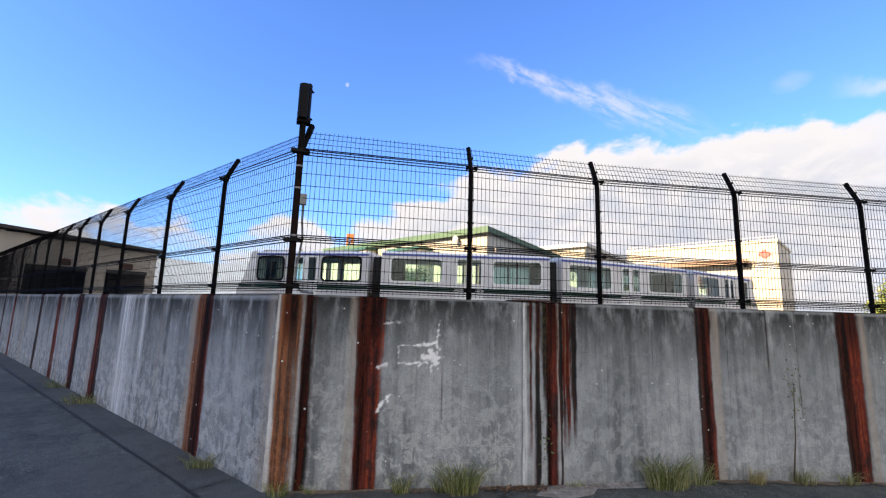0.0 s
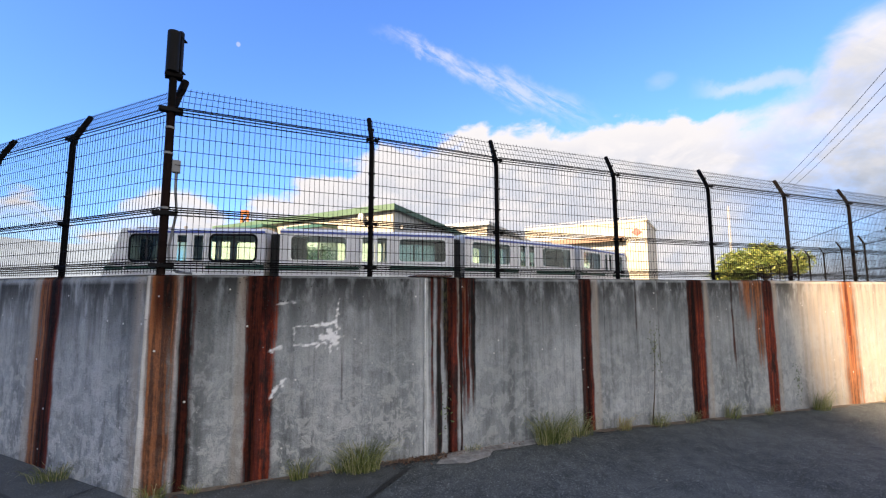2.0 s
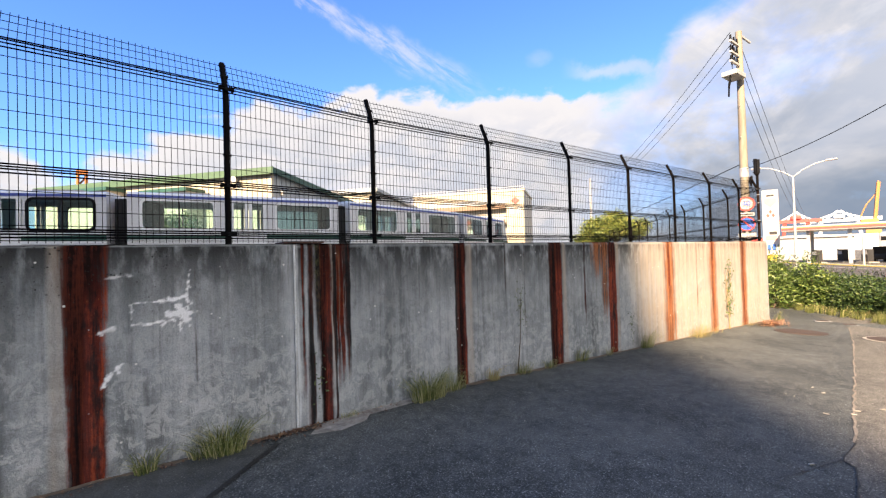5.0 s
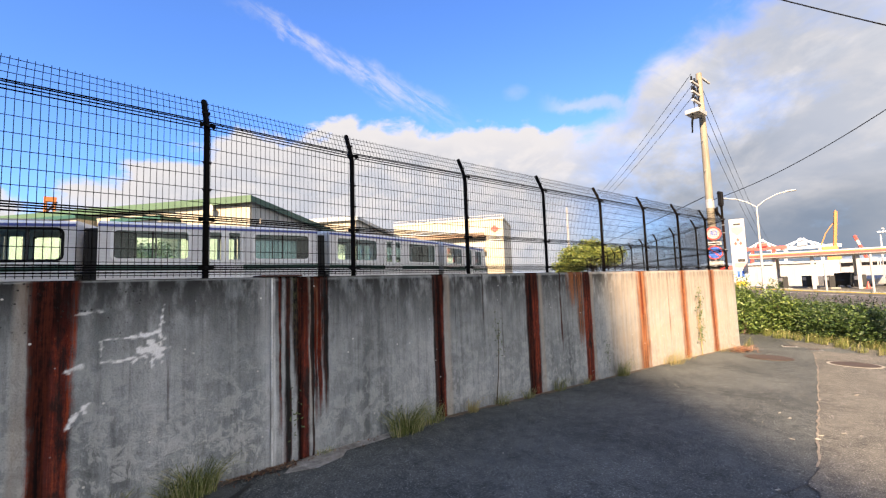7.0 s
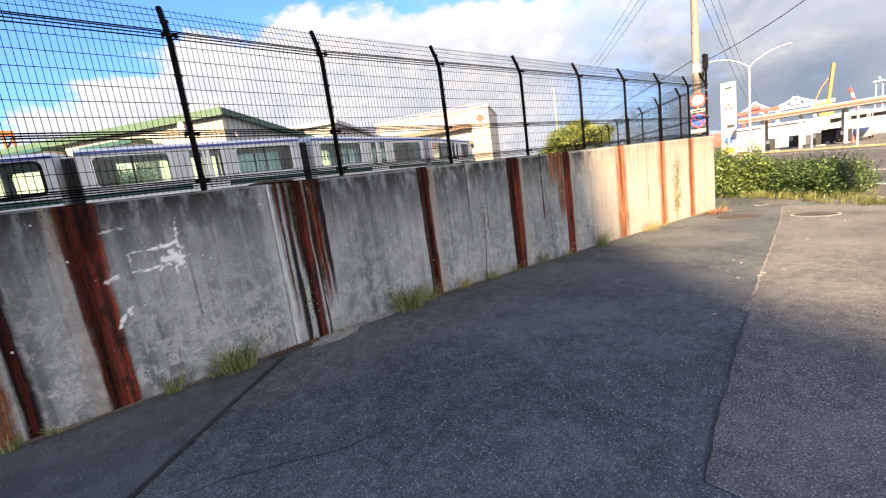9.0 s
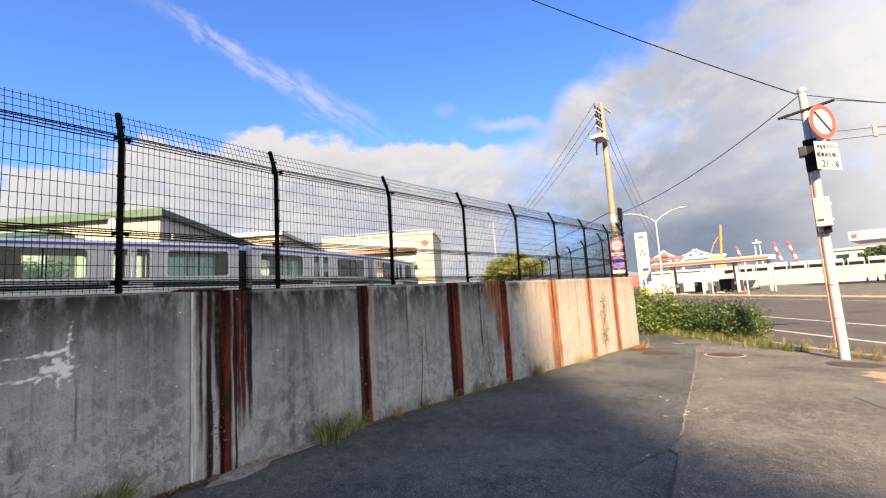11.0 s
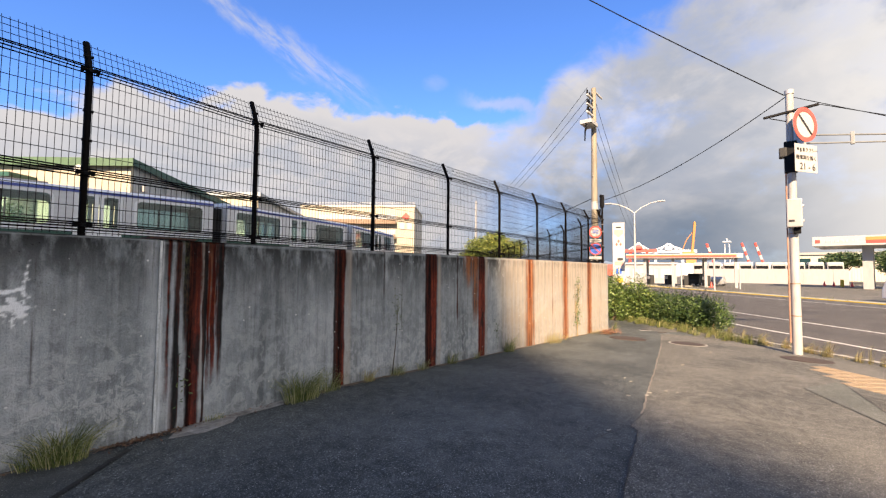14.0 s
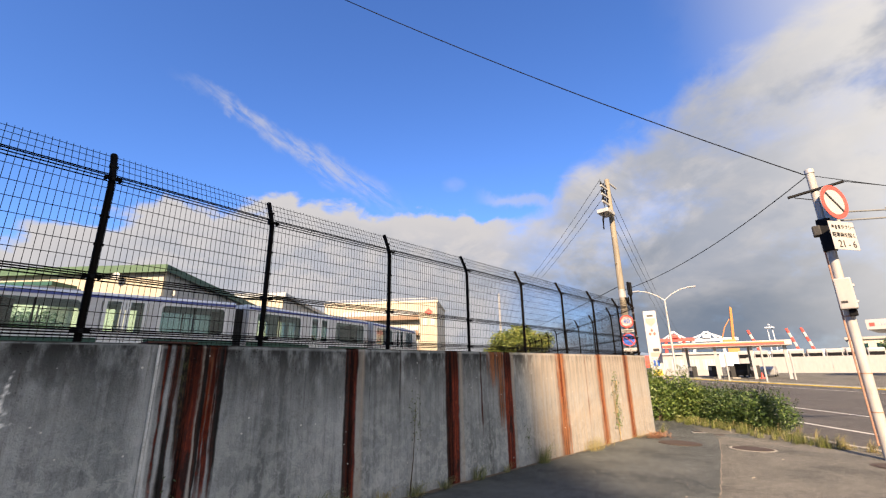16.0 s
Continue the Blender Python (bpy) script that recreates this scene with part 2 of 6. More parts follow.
    c = k.mix(k.m("MULTIPLY", attr("lime"), k.step(both, 0.42, 0.54, 0.25, 1.0)), c, (0.72, 0.75, 0.77))
    c = k.mix(k.m("MULTIPLY", attr("paint"), k.step(flake, 0.26, 0.42, 0.8, 1.0)), c, (0.90, 0.91, 0.92))
    pit = k.n("ShaderNodeTexVoronoi")
    k.put(pit.inputs["Vector"], k.obj)
    pit.inputs["Scale"].default_value = 6.0
    speck = k.m("MULTIPLY", k.step(pit.outputs["Distance"], 0.075, 0.045), k.step(k.noise(k.obj, 2.1, 2), 0.42, 0.5))
    c = k.mix(speck, c, (0.66, 0.66, 0.64))
    pit2 = k.n("ShaderNodeTexVoronoi")
    k.put(pit2.inputs["Vector"], k.obj)
    pit2.inputs["Scale"].default_value = 26.0
    hole = k.m("MULTIPLY", k.m("MULTIPLY", k.step(pit2.outputs["Distance"], 0.25, 0.09), attr("pits")), k.step(k.noise(k.obj, 8.3, 4), 0.44, 0.62))
    c = k.mix(k.m("MULTIPLY", hole, 0.95), c, (0.03, 0.03, 0.03))
    h = k.m("ADD", k.m("ADD", k.m("MULTIPLY", grain, 0.30), cloud), k.m("MULTIPLY", mott, 0.9))
    h = k.m("ADD", h, k.m("MULTIPLY", k.m("MULTIPLY", attr("bloom"), crust), 2.2))
    finish(k, c, 0.86, 0.0, k.m("SUBTRACT", h, hole), 0.022, 0.8, 0.12)


def asphalt(k, dark=(0.033, 0.039, 0.041), light=(0.092, 0.101, 0.101), speckle=0.85):
    big_ = k.noise(k.obj, 0.55, 6, 0.6)
    fine = k.noise(k.obj, 75, 5, 0.8)
    mid = k.noise(k.obj, 7, 5, 0.6)
    c = k.mix(k.step(k.m("ADD", k.m("MULTIPLY", big_, 0.6), k.m("MULTIPLY", mid, 0.4)), 0.36, 0.64), dark, light)
    c = k.mix(k.m("MULTIPLY", k.step(fine, 0.53, 0.67), speckle), c, [x * 3.2 for x in light])
    c = k.mix(k.m("MULTIPLY", k.step(fine, 0.48, 0.36), speckle), c, [x * 0.22 for x in dark])
    c = k.mix(k.m("MULTIPLY", k.step(k.noise(k.obj, 1.6, 7, 0.7), 0.55, 0.75), 0.30), c, [x * 1.5 for x in light])
    chip = k.n("ShaderNodeTexVoronoi")
    k.put(chip.inputs["Vector"], k.obj)
    chip.inputs["Scale"].default_value = 38.0
    c = k.mix(k.m("MULTIPLY", k.step(chip.outputs["Distance"], 0.24, 0.13), k.step(k.noise(k.obj, 9, 2), 0.46, 0.62, 0.0, speckle)), c, (0.38, 0.39, 0.39))
    finish(k, c, 0.82, 0.0, fine, 0.006, 0.7, 0.25)


def corrugated(k, colour, dark, pitch=0.25):
    w = k.n("ShaderNodeTexWave")
    w.wave_type, w.bands_direction = "BANDS", "X"
    k.put(w.inputs["Vector"], k.obj)
    w.inputs["Scale"].default_value = 0.314 / pitch
    w.inputs["Distortion"].default_value = 0.0
    stain = k.noise(k.scaled(k.obj, (2.5, 2.5, 0.25)), 1.0, 6, 0.6)
    c = k.mix(k.step(stain, 0.42, 0.7), colour, dark)
    c = k.mix(k.m("MULTIPLY", k.step(w.outputs["Fac"], 0.10, 0.0), 0.5), c, [x * 0.6 for x in dark])
    finish(k, c, 0.45, 0.0, k.step(w.outputs["Fac"], 0.05, 0.25), 0.03, 0.6)


def leafy(k, a, b, c3):
    isl = k.n("ShaderNodeNewGeometry").outputs["Random Per Island"]
    c = k.mix(k.step(isl, 0.15, 0.8), a, b)
    c = k.mix(k.m("MULTIPLY", k.step(isl, 0.72, 0.95), 0.8), c, c3)
    finish(k, c, 0.55)
    k.bsdf.inputs["Subsurface Weight"].default_value = 0.0


def glass(name, tint, rough=0.03, solid=0.0):
    def build(k):
        k.put(k.bsdf.inputs["Base Color"], tint)
        k.bsdf.inputs["Roughness"].default_value = rough
        k.bsdf.inputs["IOR"].default_value = 1.45
        k.bsdf.inputs["Transmission Weight"].default_value = 1.0 - solid
    return material(name, build)


def rust_metal(k):
    f = k.noise(k.scaled(k.obj, (1, 1, 0.35)), 6, 6, 0.65)
    c = k.mix(k.step(f, 0.42, 0.6), (0.016, 0.011, 0.010), (0.085, 0.028, 0.016))
    finish(k, c, k.step(f, 0.3, 0.7, 0.45, 0.85), 0.1, f, 0.003, 0.4)


def pole_concrete(k):
    f = k.noise(k.scaled(k.obj, (3, 3, 0.4)), 1.5, 6, 0.62)
    c = k.mix(k.step(f, 0.35, 0.7), (0.17, 0.15, 0.115), (0.28, 0.25, 0.195))
    c = k.mix(k.m("MULTIPLY", k.step(k.noise(k.obj, 3, 5, 0.7), 0.58, 0.72), 0.6), c, (0.2, 0.17, 0.12))
    finish(k, c, 0.8, 0.0, k.noise(k.obj, 40, 3), 0.004, 0.4)


M_CONC = material("weathered_concrete", concrete_wall)
M_ASPH = material("asphalt", asphalt)
M_ASPH2 = material("worn_asphalt", lambda k: asphalt(k, (0.052, 0.054, 0.051), (0.140, 0.136, 0.122)))
M_ASPH3 = material("road_asphalt", lambda k: asphalt(k, (0.044, 0.043, 0.043), (0.086, 0.082, 0.080)))
M_GUTTER = material("gutter_concrete", lambda k: asphalt(k, (0.042, 0.047, 0.048), (0.086, 0.093, 0.094), 0.5))
M_REPAIR = material("smooth_asphalt", lambda k: asphalt(k, (0.085, 0.092, 0.085), (0.125, 0.13, 0.118)))
M_KERB = plain("kerb_concrete", (0.28, 0.27, 0.24), 0.85, 0, 0.25, 3, 0.35)
M_CRACK = plain("tar_joint", (0.014, 0.015, 0.015), 0.7, 0, 0.2, 8)
M_CRACK2 = plain("sand_filled_joint", (0.2, 0.18, 0.15), 0.9, 0, 0.35, 8, 0.5)
M_PATCHC = plain("lime_mortar", (0.24, 0.235, 0.225), 0.9, 0, 0.5, 9, 0.6)
M_FENCE = plain("brown_black_steel", (0.0045, 0.0038, 0.0036), 0.62, 0.0, 0.3, 5, gloss=0.05)
M_WIRE = plain("black_coated_wire", (0.0035, 0.003, 0.003), 0.7, 0.0, 0.2, 5, gloss=0.05)
M_RUSTY = material("rusted_steel", rust_metal)
M_RUSTPOST = plain("dark_rusted_tube", (0.012, 0.007, 0.006), 0.75, 0.0, 0.5, 5, 0.06, gloss=0.06)
M_GALV = plain("galvanised_steel", (0.43, 0.43, 0.42), 0.5, 0.35, 0.15, 4, 0.15, (1, 1, 0.2))
M_BLACK = plain("black_plastic", (0.007, 0.0075, 0.009), 0.55, 0, 0.2, 5, gloss=0.1)
M_WHITE = plain("white_paint", (0.32, 0.32, 0.32), 0.45, 0, 0.06, 3, 0.12, (1, 1, 0.3))
M_OLDWHITE = plain("peeling_white_paint", (0.35, 0.35, 0.34), 0.6, 0, 0.16, 5, 0.55, (1, 1, 0.2))
M_CREAM = material("cream_siding", lambda k: corrugated(k, (0.50, 0.465, 0.375), (0.43, 0.395, 0.31), 0.6))
M_GREYS = material("grey_siding", lambda k: corrugated(k, (0.36, 0.40, 0.43), (0.30, 0.33, 0.36), 0.45))
M_GREYW = plain("grey_shed_wall", (0.34, 0.32, 0.29), 0.7, 0, 0.1, 1, 0.1, (1, 1, 0.3))
M_GREEN = plain("green_fascia", (0.060, 0.115, 0.065), 0.5, 0, 0.15, 2, 0.1)
M_DKGREEN = plain("dark_green_trim", (0.02, 0.075, 0.055), 0.45, 0, 0.15, 3)
M_BLUE = plain("blue_trim", (0.06, 0.09, 0.34), 0.4, 0, 0.1, 3)
M_SILVER = plain("brushed_aluminium", (0.60, 0.61, 0.63), 0.40, 0.1, 0.08, 3, 0.1, (0.3, 1, 6))
M_TWHITE = plain("train_white", (0.76, 0.78, 0.79), 0.35, 0, 0.05, 3, 0.08)
# near-black for small dark parts, and for shade painted inside the shed
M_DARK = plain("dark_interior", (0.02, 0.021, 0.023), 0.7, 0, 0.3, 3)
M_TEALGLASS = glass("teal_tinted_glass", (0.66, 0.84, 0.82))
M_DGLASS = glass("dark_glass", (0.02, 0.05, 0.055), 0.06, 0.75)
M_SEAT = plain("green_seat_cloth", (0.03, 0.12, 0.06), 0.85, 0, 0.2, 9)
M_RUBBER = plain("black_rubber", (0.014, 0.014, 0.014), 0.8, 0, 0.2, 6)
M_RED = plain("red_paint", (0.60, 0.075, 0.06), 0.45, 0, 0.1, 4)
M_ORANGE = plain("orange_paint", (0.50, 0.21, 0.065), 0.5, 0, 0.12, 3, 0.15)
M_YELLOW = plain("yellow_paint", (0.68, 0.48, 0.04), 0.5, 0, 0.12, 4, 0.2)
M_SIGNBLUE = plain("sign_blue", (0.03, 0.12, 0.52), 0.4, 0, 0.08, 4)
M_SIGNW = plain("sign_white", (0.40, 0.395, 0.385), 0.42, 0, 0.04, 4)
M_INK = plain("black_ink", (0.015, 0.015, 0.016), 0.5, 0, 0.1, 4)
M_POLE = material("old_concrete_pole", pole_concrete)
M_COVER = plain("rusty_iron_cover", (0.060, 0.044, 0.037), 0.75, 0.3, 0.35, 14)
M_TILE = plain("yellow_paving", (0.33, 0.255, 0.165), 0.9, 0, 0.3, 5, 0.7)
M_LINE = plain("road_marking_white", (0.52, 0.52, 0.51), 0.75, 0, 0.12, 4, 0.3)
M_LEAF = material("hedge_leaves", lambda k: leafy(k, (0.014, 0.036, 0.009), (0.065, 0.118, 0.022), (0.12, 0.16, 0.04)))
M_WILD = material("wild_shrub_leaves", lambda k: leafy(k, (0.035, 0.07, 0.012), (0.10, 0.155, 0.03), (0.17, 0.21, 0.05)))
M_TREEL = material("tree_leaves", lambda k: leafy(k, (0.06, 0.095, 0.018), (0.18, 0.22, 0.035), (0.30, 0.30, 0.07)))
M_DKLEAF = material("shade_leaves", lambda k: leafy(k, (0.014, 0.035, 0.012), (0.04, 0.08, 0.02), (0.12, 0.14, 0.05)))
M_GRASS = material("grass_blades", lambda k: leafy(k, (0.075, 0.11, 0.025), (0.25, 0.27, 0.085), (0.52, 0.46, 0.27)))
M_STRAW = material("dry_grass_blades", lambda k: leafy(k, (0.28, 0.26, 0.09), (0.46, 0.40, 0.17), (0.26, 0.12, 0.06)))
M_WEED = material("weed_leaves", lambda k: leafy(k, (0.03, 0.055, 0.015), (0.09, 0.13, 0.035), (0.2, 0.2, 0.07)))
M_DEADWEED = material("dead_weeds", lambda k: leafy(k, (0.16, 0.06, 0.03), (0.34, 0.16, 0.08), (0.45, 0.32, 0.18)))
M_RUSTORANGE = plain("rusted_orange_paint", (0.42, 0.15, 0.04), 0.7, 0, 0.3, 1.2, 0.5)
M_FADED = plain("sun_faded_red", (0.55, 0.25, 0.22), 0.6, 0, 0.1, 3)
M_PINKPIPE = plain("faded_rusty_pipe", (0.30, 0.17, 0.12), 0.7, 0, 0.3, 3, 0.4)
M_ARM = plain("dull_grey_steel", (0.20, 0.21, 0.22), 0.55, 0.3, 0.15, 4)
M_DIRT = plain("foot_dirt", (0.13, 0.105, 0.08), 0.95, 0, 0.5, 11, 0.6)
M_BARK = plain("bark", (0.09, 0.065, 0.045), 0.9, 0, 0.3, 6)
M_DRYSTEM = plain("dry_stem", (0.30, 0.22, 0.10), 0.9, 0, 0.3, 6)
M_HILL = plain("haze_tinted_hill", (0.16, 0.22, 0.30), 0.95, 0, 0.12, 0.02)
M_BROWN = plain("brown_railing", (0.20, 0.135, 0.09), 0.6, 0, 0.2, 2)
M_SEAL = plain("white_sealant", (0.55, 0.57, 0.57), 0.7, 0, 0.35, 9, 0.6, (1, 1, 0.4))

# ---------- building helpers ----------


def add_box(bm, x0, x1, y0, y1, z0, z1, m=None):
    vs = [bm.verts.new((x, y, z)) for x in (x0, x1) for y in (y0, y1) for z in (z0, z1)]
    if m is not None:
        for v in vs:
            v.co = m @ v.co
    for f in ((0, 1, 3, 2), (4, 6, 7, 5), (0, 4, 5, 1), (2, 3, 7, 6), (0, 2, 6, 4), (1, 5, 7, 3)):
        bm.faces.new([vs[i] for i in f])
    return vs


def add_prism(bm, outline, z0, z1):
    """An upright prism over a plan outline (counter-clockwise)."""
    lo = [bm.verts.new((x, y, z0)) for x, y in outline]
    hi = [bm.verts.new((x, y, z1)) for x, y in outline]
    n = len(outline)
    bm.faces.new(lo[::-1])
    bm.faces.new(hi)
    for i in range(n):
        bm.faces.new((lo[i], lo[(i + 1) % n], hi[(i + 1) % n], hi[i]))


def add_tube(bm, pts, radii, sides=8, cap=True):
    pts = [Vector(p) for p in pts]
    if not isinstance(radii, (list, tuple)):
        radii = [radii] * len(pts)
    rings = []
    for i, p in enumerate(pts):
        d = (pts[min(i + 1, len(pts) - 1)] - pts[max(i - 1, 0)]).normalized()
        a = d.cross(Vector((0.31, 0.17, 0.93)) if abs(d.z) < 0.9 else Vector((0.93, 0.31, 0.1))).normalized()
        b = d.cross(a)
        rings.append([bm.verts.new(p + (a * math.cos(t) + b * math.sin(t)) * radii[i])
                      for t in (2 * math.pi * j / sides for j in range(sides))])
    for r, s in zip(rings, rings[1:]):
        for j in range(sides):
            bm.faces.new((r[j], r[(j + 1) % sides], s[(j + 1) % sides], s[j]))
    if cap:
        bm.faces.new(rings[0])
        bm.faces.new(rings[-1][::-1])


def mesh_of(name, bm, mat, smooth=False, bevel=0.0):
    if bevel:
        bmesh.ops.bevel(bm, geom=bm.edges[:], offset=bevel, segments=2, affect="EDGES", profile=0.6)
    bmesh.ops.recalc_face_normals(bm, faces=bm.faces[:])
    me = bpy.data.meshes.new(name)
    bm.to_mesh(me)
    bm.free()
    me.materials.append(mat)
    if smooth:
        me.shade_smooth()
        me.set_sharp_from_angle(angle=radians(35))
    return me


def thing(name, label, category, m=None, group="", kind=""):
    ob = new(name)
    ob.empty_display_size = 0.2
    if m is not None:
        ob.matrix_world = m
    return tagged(ob, label, category, group, kind)


def part(name, bm, mat, parent, label="", smooth=False, bevel=0.0):
    ob = new(name, mesh_of(name, bm, mat, smooth, bevel))
    ob.parent = parent
    if label:
        ob["label"] = label
    return ob


def part_of(name, mesh, parent, m=None, label=""):
    ob = new(name, mesh)
    ob.parent = parent
    if m is not None:
        ob.matrix_basis = m
    if label:
        ob["label"] = label
    return ob


def solid(name, bm, mat, label, category="", kind="", smooth=False, bevel=0.0, group=""):
    return tagged(new(name, mesh_of(name, bm, mat, smooth, bevel)), label, category, group, kind)


def boxes(name, mat, parent, *bs, label="", bevel=0.0, smooth=False):
    bm = bmesh.new()
    for b in bs:
        add_box(bm, *b)
    return part(name, bm, mat, parent, label, smooth, bevel)


def tube(name, mat, parent, pts, r, sides=10, label=""):
    bm = bmesh.new()
    add_tube(bm, pts, r, sides)
    return part(name, bm, mat, parent, label, True)


# grid of the port: U runs along the road, N across it, away from the pavement
GRID = radians(40)
U = Vector((math.cos(GRID), math.sin(GRID), 0))
N = Vector((math.sin(GRID), -math.cos(GRID), 0))


def un(s, n, z=0.0):
    return U * s + N * n + Vector((0, 0, z))


def gz(x, y):
    """Height of the ground: level by the bend of the wall, falling gently to the road."""
    if U.x * 0 + N.x * x + N.y * y > 10.0:
        return -0.50
    return 0.06 - 0.0388 * min(max(x - 4.0, 0.0), 12.0)


# ---------- ground, road and kerb ----------
KERB = 10.0


def grid_sheet(name, ss, ns, height, mat, label, kind="structure"):
    verts = [(*un(s, n).xy, height(s, n)) for s in ss for n in ns]
    w = len(ns)
    faces = [(i * w + j, i * w + j + 1, (i + 1) * w + j + 1, (i + 1) * w + j) for i in range(len(ss) - 1) for j in range(w - 1)]
    me = bpy.data.meshes.new(name)
    me.from_pydata(verts, [], faces)
    me.materials.append(mat)
    me.shade_smooth()
    return tagged(new(name, me), label, "ground", kind=kind)


SS = [-2500, -400, -80, -40] + [-30 + 1.5 * i for i in range(45)] + [45, 70, 120, 400, 2500]
SN = [-2500, -400, -80, -30] + [-20 + 1.0 * i for i in range(30)] + [9.9]


def path_height(s, n):
    p = un(s, n)
    return gz(p.x, p.y) if n < KERB else -0.5


grid_sheet("ground", SS, SN + [9.98, 10.02, 30, 60, 140, 400, 2500], lambda s, n: path_height(s, n) if n < 10 else -0.5, M_ASPH,
           "dark patched asphalt of the pavement and yard entrance")
# lighter, older asphalt beyond the long crack, laid a few millimetres proud
CRACK = [(2.3, 0.74), (2.80, 0.86), (3.42, 0.96), (3.8, 1.04), (4.56, 1.17), (5.04, 1.26), (5.11, 1.35), (5.67, 1.37), (6.55, 1.53), (8.38, 1.82), (10.6, 2.2), (12.4, 2.5), (15.2, 3.05)]


def ribbon(name, pts, width, mat, label, lift=0.008, wobble=0.0, parent=None, cat="joint"):
    """A thin strip that follows the ground along a line."""
    dense = []
    for (ax, ay), (bx, by) in zip(pts, pts[1:]):
        k = max(2, int(math.hypot(bx - ax, by - ay) / 0.12))
        dense += [(ax + (bx - ax) * i / k, ay + (by - ay) * i / k) for i in range(k)]
    dense.append(pts[-1])
    rng = random.Random(len(pts) * 7 + int(pts[0][0] * 10))
    bm, last = bmesh.new(), None
    for i, (x, y) in enumerate(dense):
        qx, qy = dense[min(i + 1, len(dense) - 1)]
        ox, oy = dense[max(i - 1, 0)]
        d = Vector((qx - ox, qy - oy)).normalized()
        x, y = x + rng.uniform(-1, 1) * wobble * -d.y, y + rng.uniform(-1, 1) * wobble * d.x
        w = width * (0.5 + (rng.uniform(-0.3, 0.3) if wobble else 0))
        pair = [bm.verts.new((x - d.y * w * k, y + d.x * w * k, gz(x, y) + lift)) for k in (1, -1)]
        if last:
            bm.faces.new((last[0], last[1], pair[1], pair[0]))
        last = pair
    return solid(name, bm, mat, label, cat, "structure")


def ground_patch(name, outline, mat, label, lift, cell=0.5):
    """A patch of surfacing over a plan outline, following the ground."""
    bm = bmesh.new()
    f = bm.faces.new([bm.verts.new((x, y, 0)) for x, y in outline])
    if f.normal.z < 0 or f.calc_area() == 0:
        f.normal_update()
    for axis in (0, 1):
        lo = min(p[axis] for p in outline)
        hi = max(p[axis] for p in outline)
        k = lo + cell
        while k < hi:
            co = Vector((k, 0, 0)) if axis == 0 else Vector((0, k, 0))
            no = Vector((1, 0, 0)) if axis == 0 else Vector((0, 1, 0))
            bmesh.ops.bisect_plane(bm, geom=bm.verts[:] + bm.edges[:] + bm.faces[:], plane_co=co, plane_no=no)
            k += cell
    for v in bm.verts:
        v.co.z = gz(v.co.x, v.co.y) + lift
    return solid(name, bm, mat, label, "pavement", "structure")


edge_a = [(p.x, p.y) for p in (un(-12, 9.9), un(2, 9.9), un(8, 9.9), un(13.6, 9.9), un(15.2, 9.4))]
ground_patch("pavement", [(2.2, -14)] + edge_a[1:] + [(17.5, 4.2)] + CRACK[::-1], M_ASPH2, "worn grey-brown asphalt pavement beside the road", 0.005, 1.0)
ribbon("asphalt_joint", CRACK[:8], 0.012, M_CRACK, "open black crack between two asphalt layers", 0.009, 0.012)
ribbon("asphalt_joint", CRACK[7:], 0.018, M_CRACK2, "crack in the asphalt filled with pale sand", 0.009, 0.015)
ribbon("asphalt_joint", [(3.0, 2.02), (2.75, 2.1), (2.2, 2.25), (1.7, 2.45), (1.15, 2.55), (0.45, 2.9), (-0.4, 3.0)], 0.006, M_CRACK,
       "hairline crack across dark asphalt", 0.006, 0.012)
ribbon("asphalt_joint", [(1.45, 4.62), (0.72, 3.93), (-0.1, 3.1), (-1.6, 1.6), (-4, -0.8)], 0.045, M_CRACK, "straight tar joint where the asphalt begins", 0.012)
# concrete gutter along the foot of the receding wall
ground_patch("gutter", [(1.30, 4.86), (1.38, 4.62), (-0.1, 3.12), (-1.6, 1.62), (-2.6, 3.45), (-1.62, 3.75), (-1.45, 4.80), (-16.0, 19.35), (-15.68, 19.67), (-0.92, 4.88)],
             M_GUTTER, "grey concrete gutter along the foot of the wall", 0.006, 0.8)
for s in range(8):
    q = (-1.6 - 1.9 * s, 4.93 + 1.9 * s)
    ribbon("gutter_joint", [q, (q[0] + 0.36, q[1] + 0.36)], 0.02, M_CRACK, "dark joint between gutter slabs", 0.010)
ribbon("gutter_joint", [(-1.45, 4.80), (-16.0, 19.35)], 0.03, M_CRACK, "dark seam between gutter and asphalt", 0.011)
ground_patch("asphalt_repair", [(-2.68, 6.07), (-1.55, 4.86), (-1.66, 3.80), (-2.55, 3.50), (-4.2, 4.68), (-3.5, 5.32)], M_GUTTER, "paler slab of older asphalt beside the gutter", 0.008, 0.6)
ribbon("lime_line", [(-3.97, 7.97), (-3.0, 7.0), (-2.18, 6.17)], 0.035, M_PATCHC, "white lime washed out along the wall foot", 0.012, 0.01, None, "lime")
ground_patch("mortar_spill", [(1.75, 4.62), (2.05, 4.52), (2.35, 4.60), (2.45, 4.72), (3.0, 4.72), (3.6, 4.76), (3.6, 4.87), (2.2, 4.87), (1.9, 4.80)],
             M_PATCHC, "pale mortar spill along the foot of the wall", 0.0075, 0.3)
ribbon("asphalt_joint", [(5.11, 1.36), (4.75, 1.45), (4.23, 1.58)], 0.008, M_CRACK, "hairline crack branching off in the asphalt", 0.009, 0.01)
ribbon("foot_dirt", [(-0.8, 4.85), (0.6, 4.83), (1.6, 4.80), (1.75, 4.82)], 0.06, M_DIRT, "brown dirt gathered at the wall foot", 0.010, 0.02, None, "dirt")
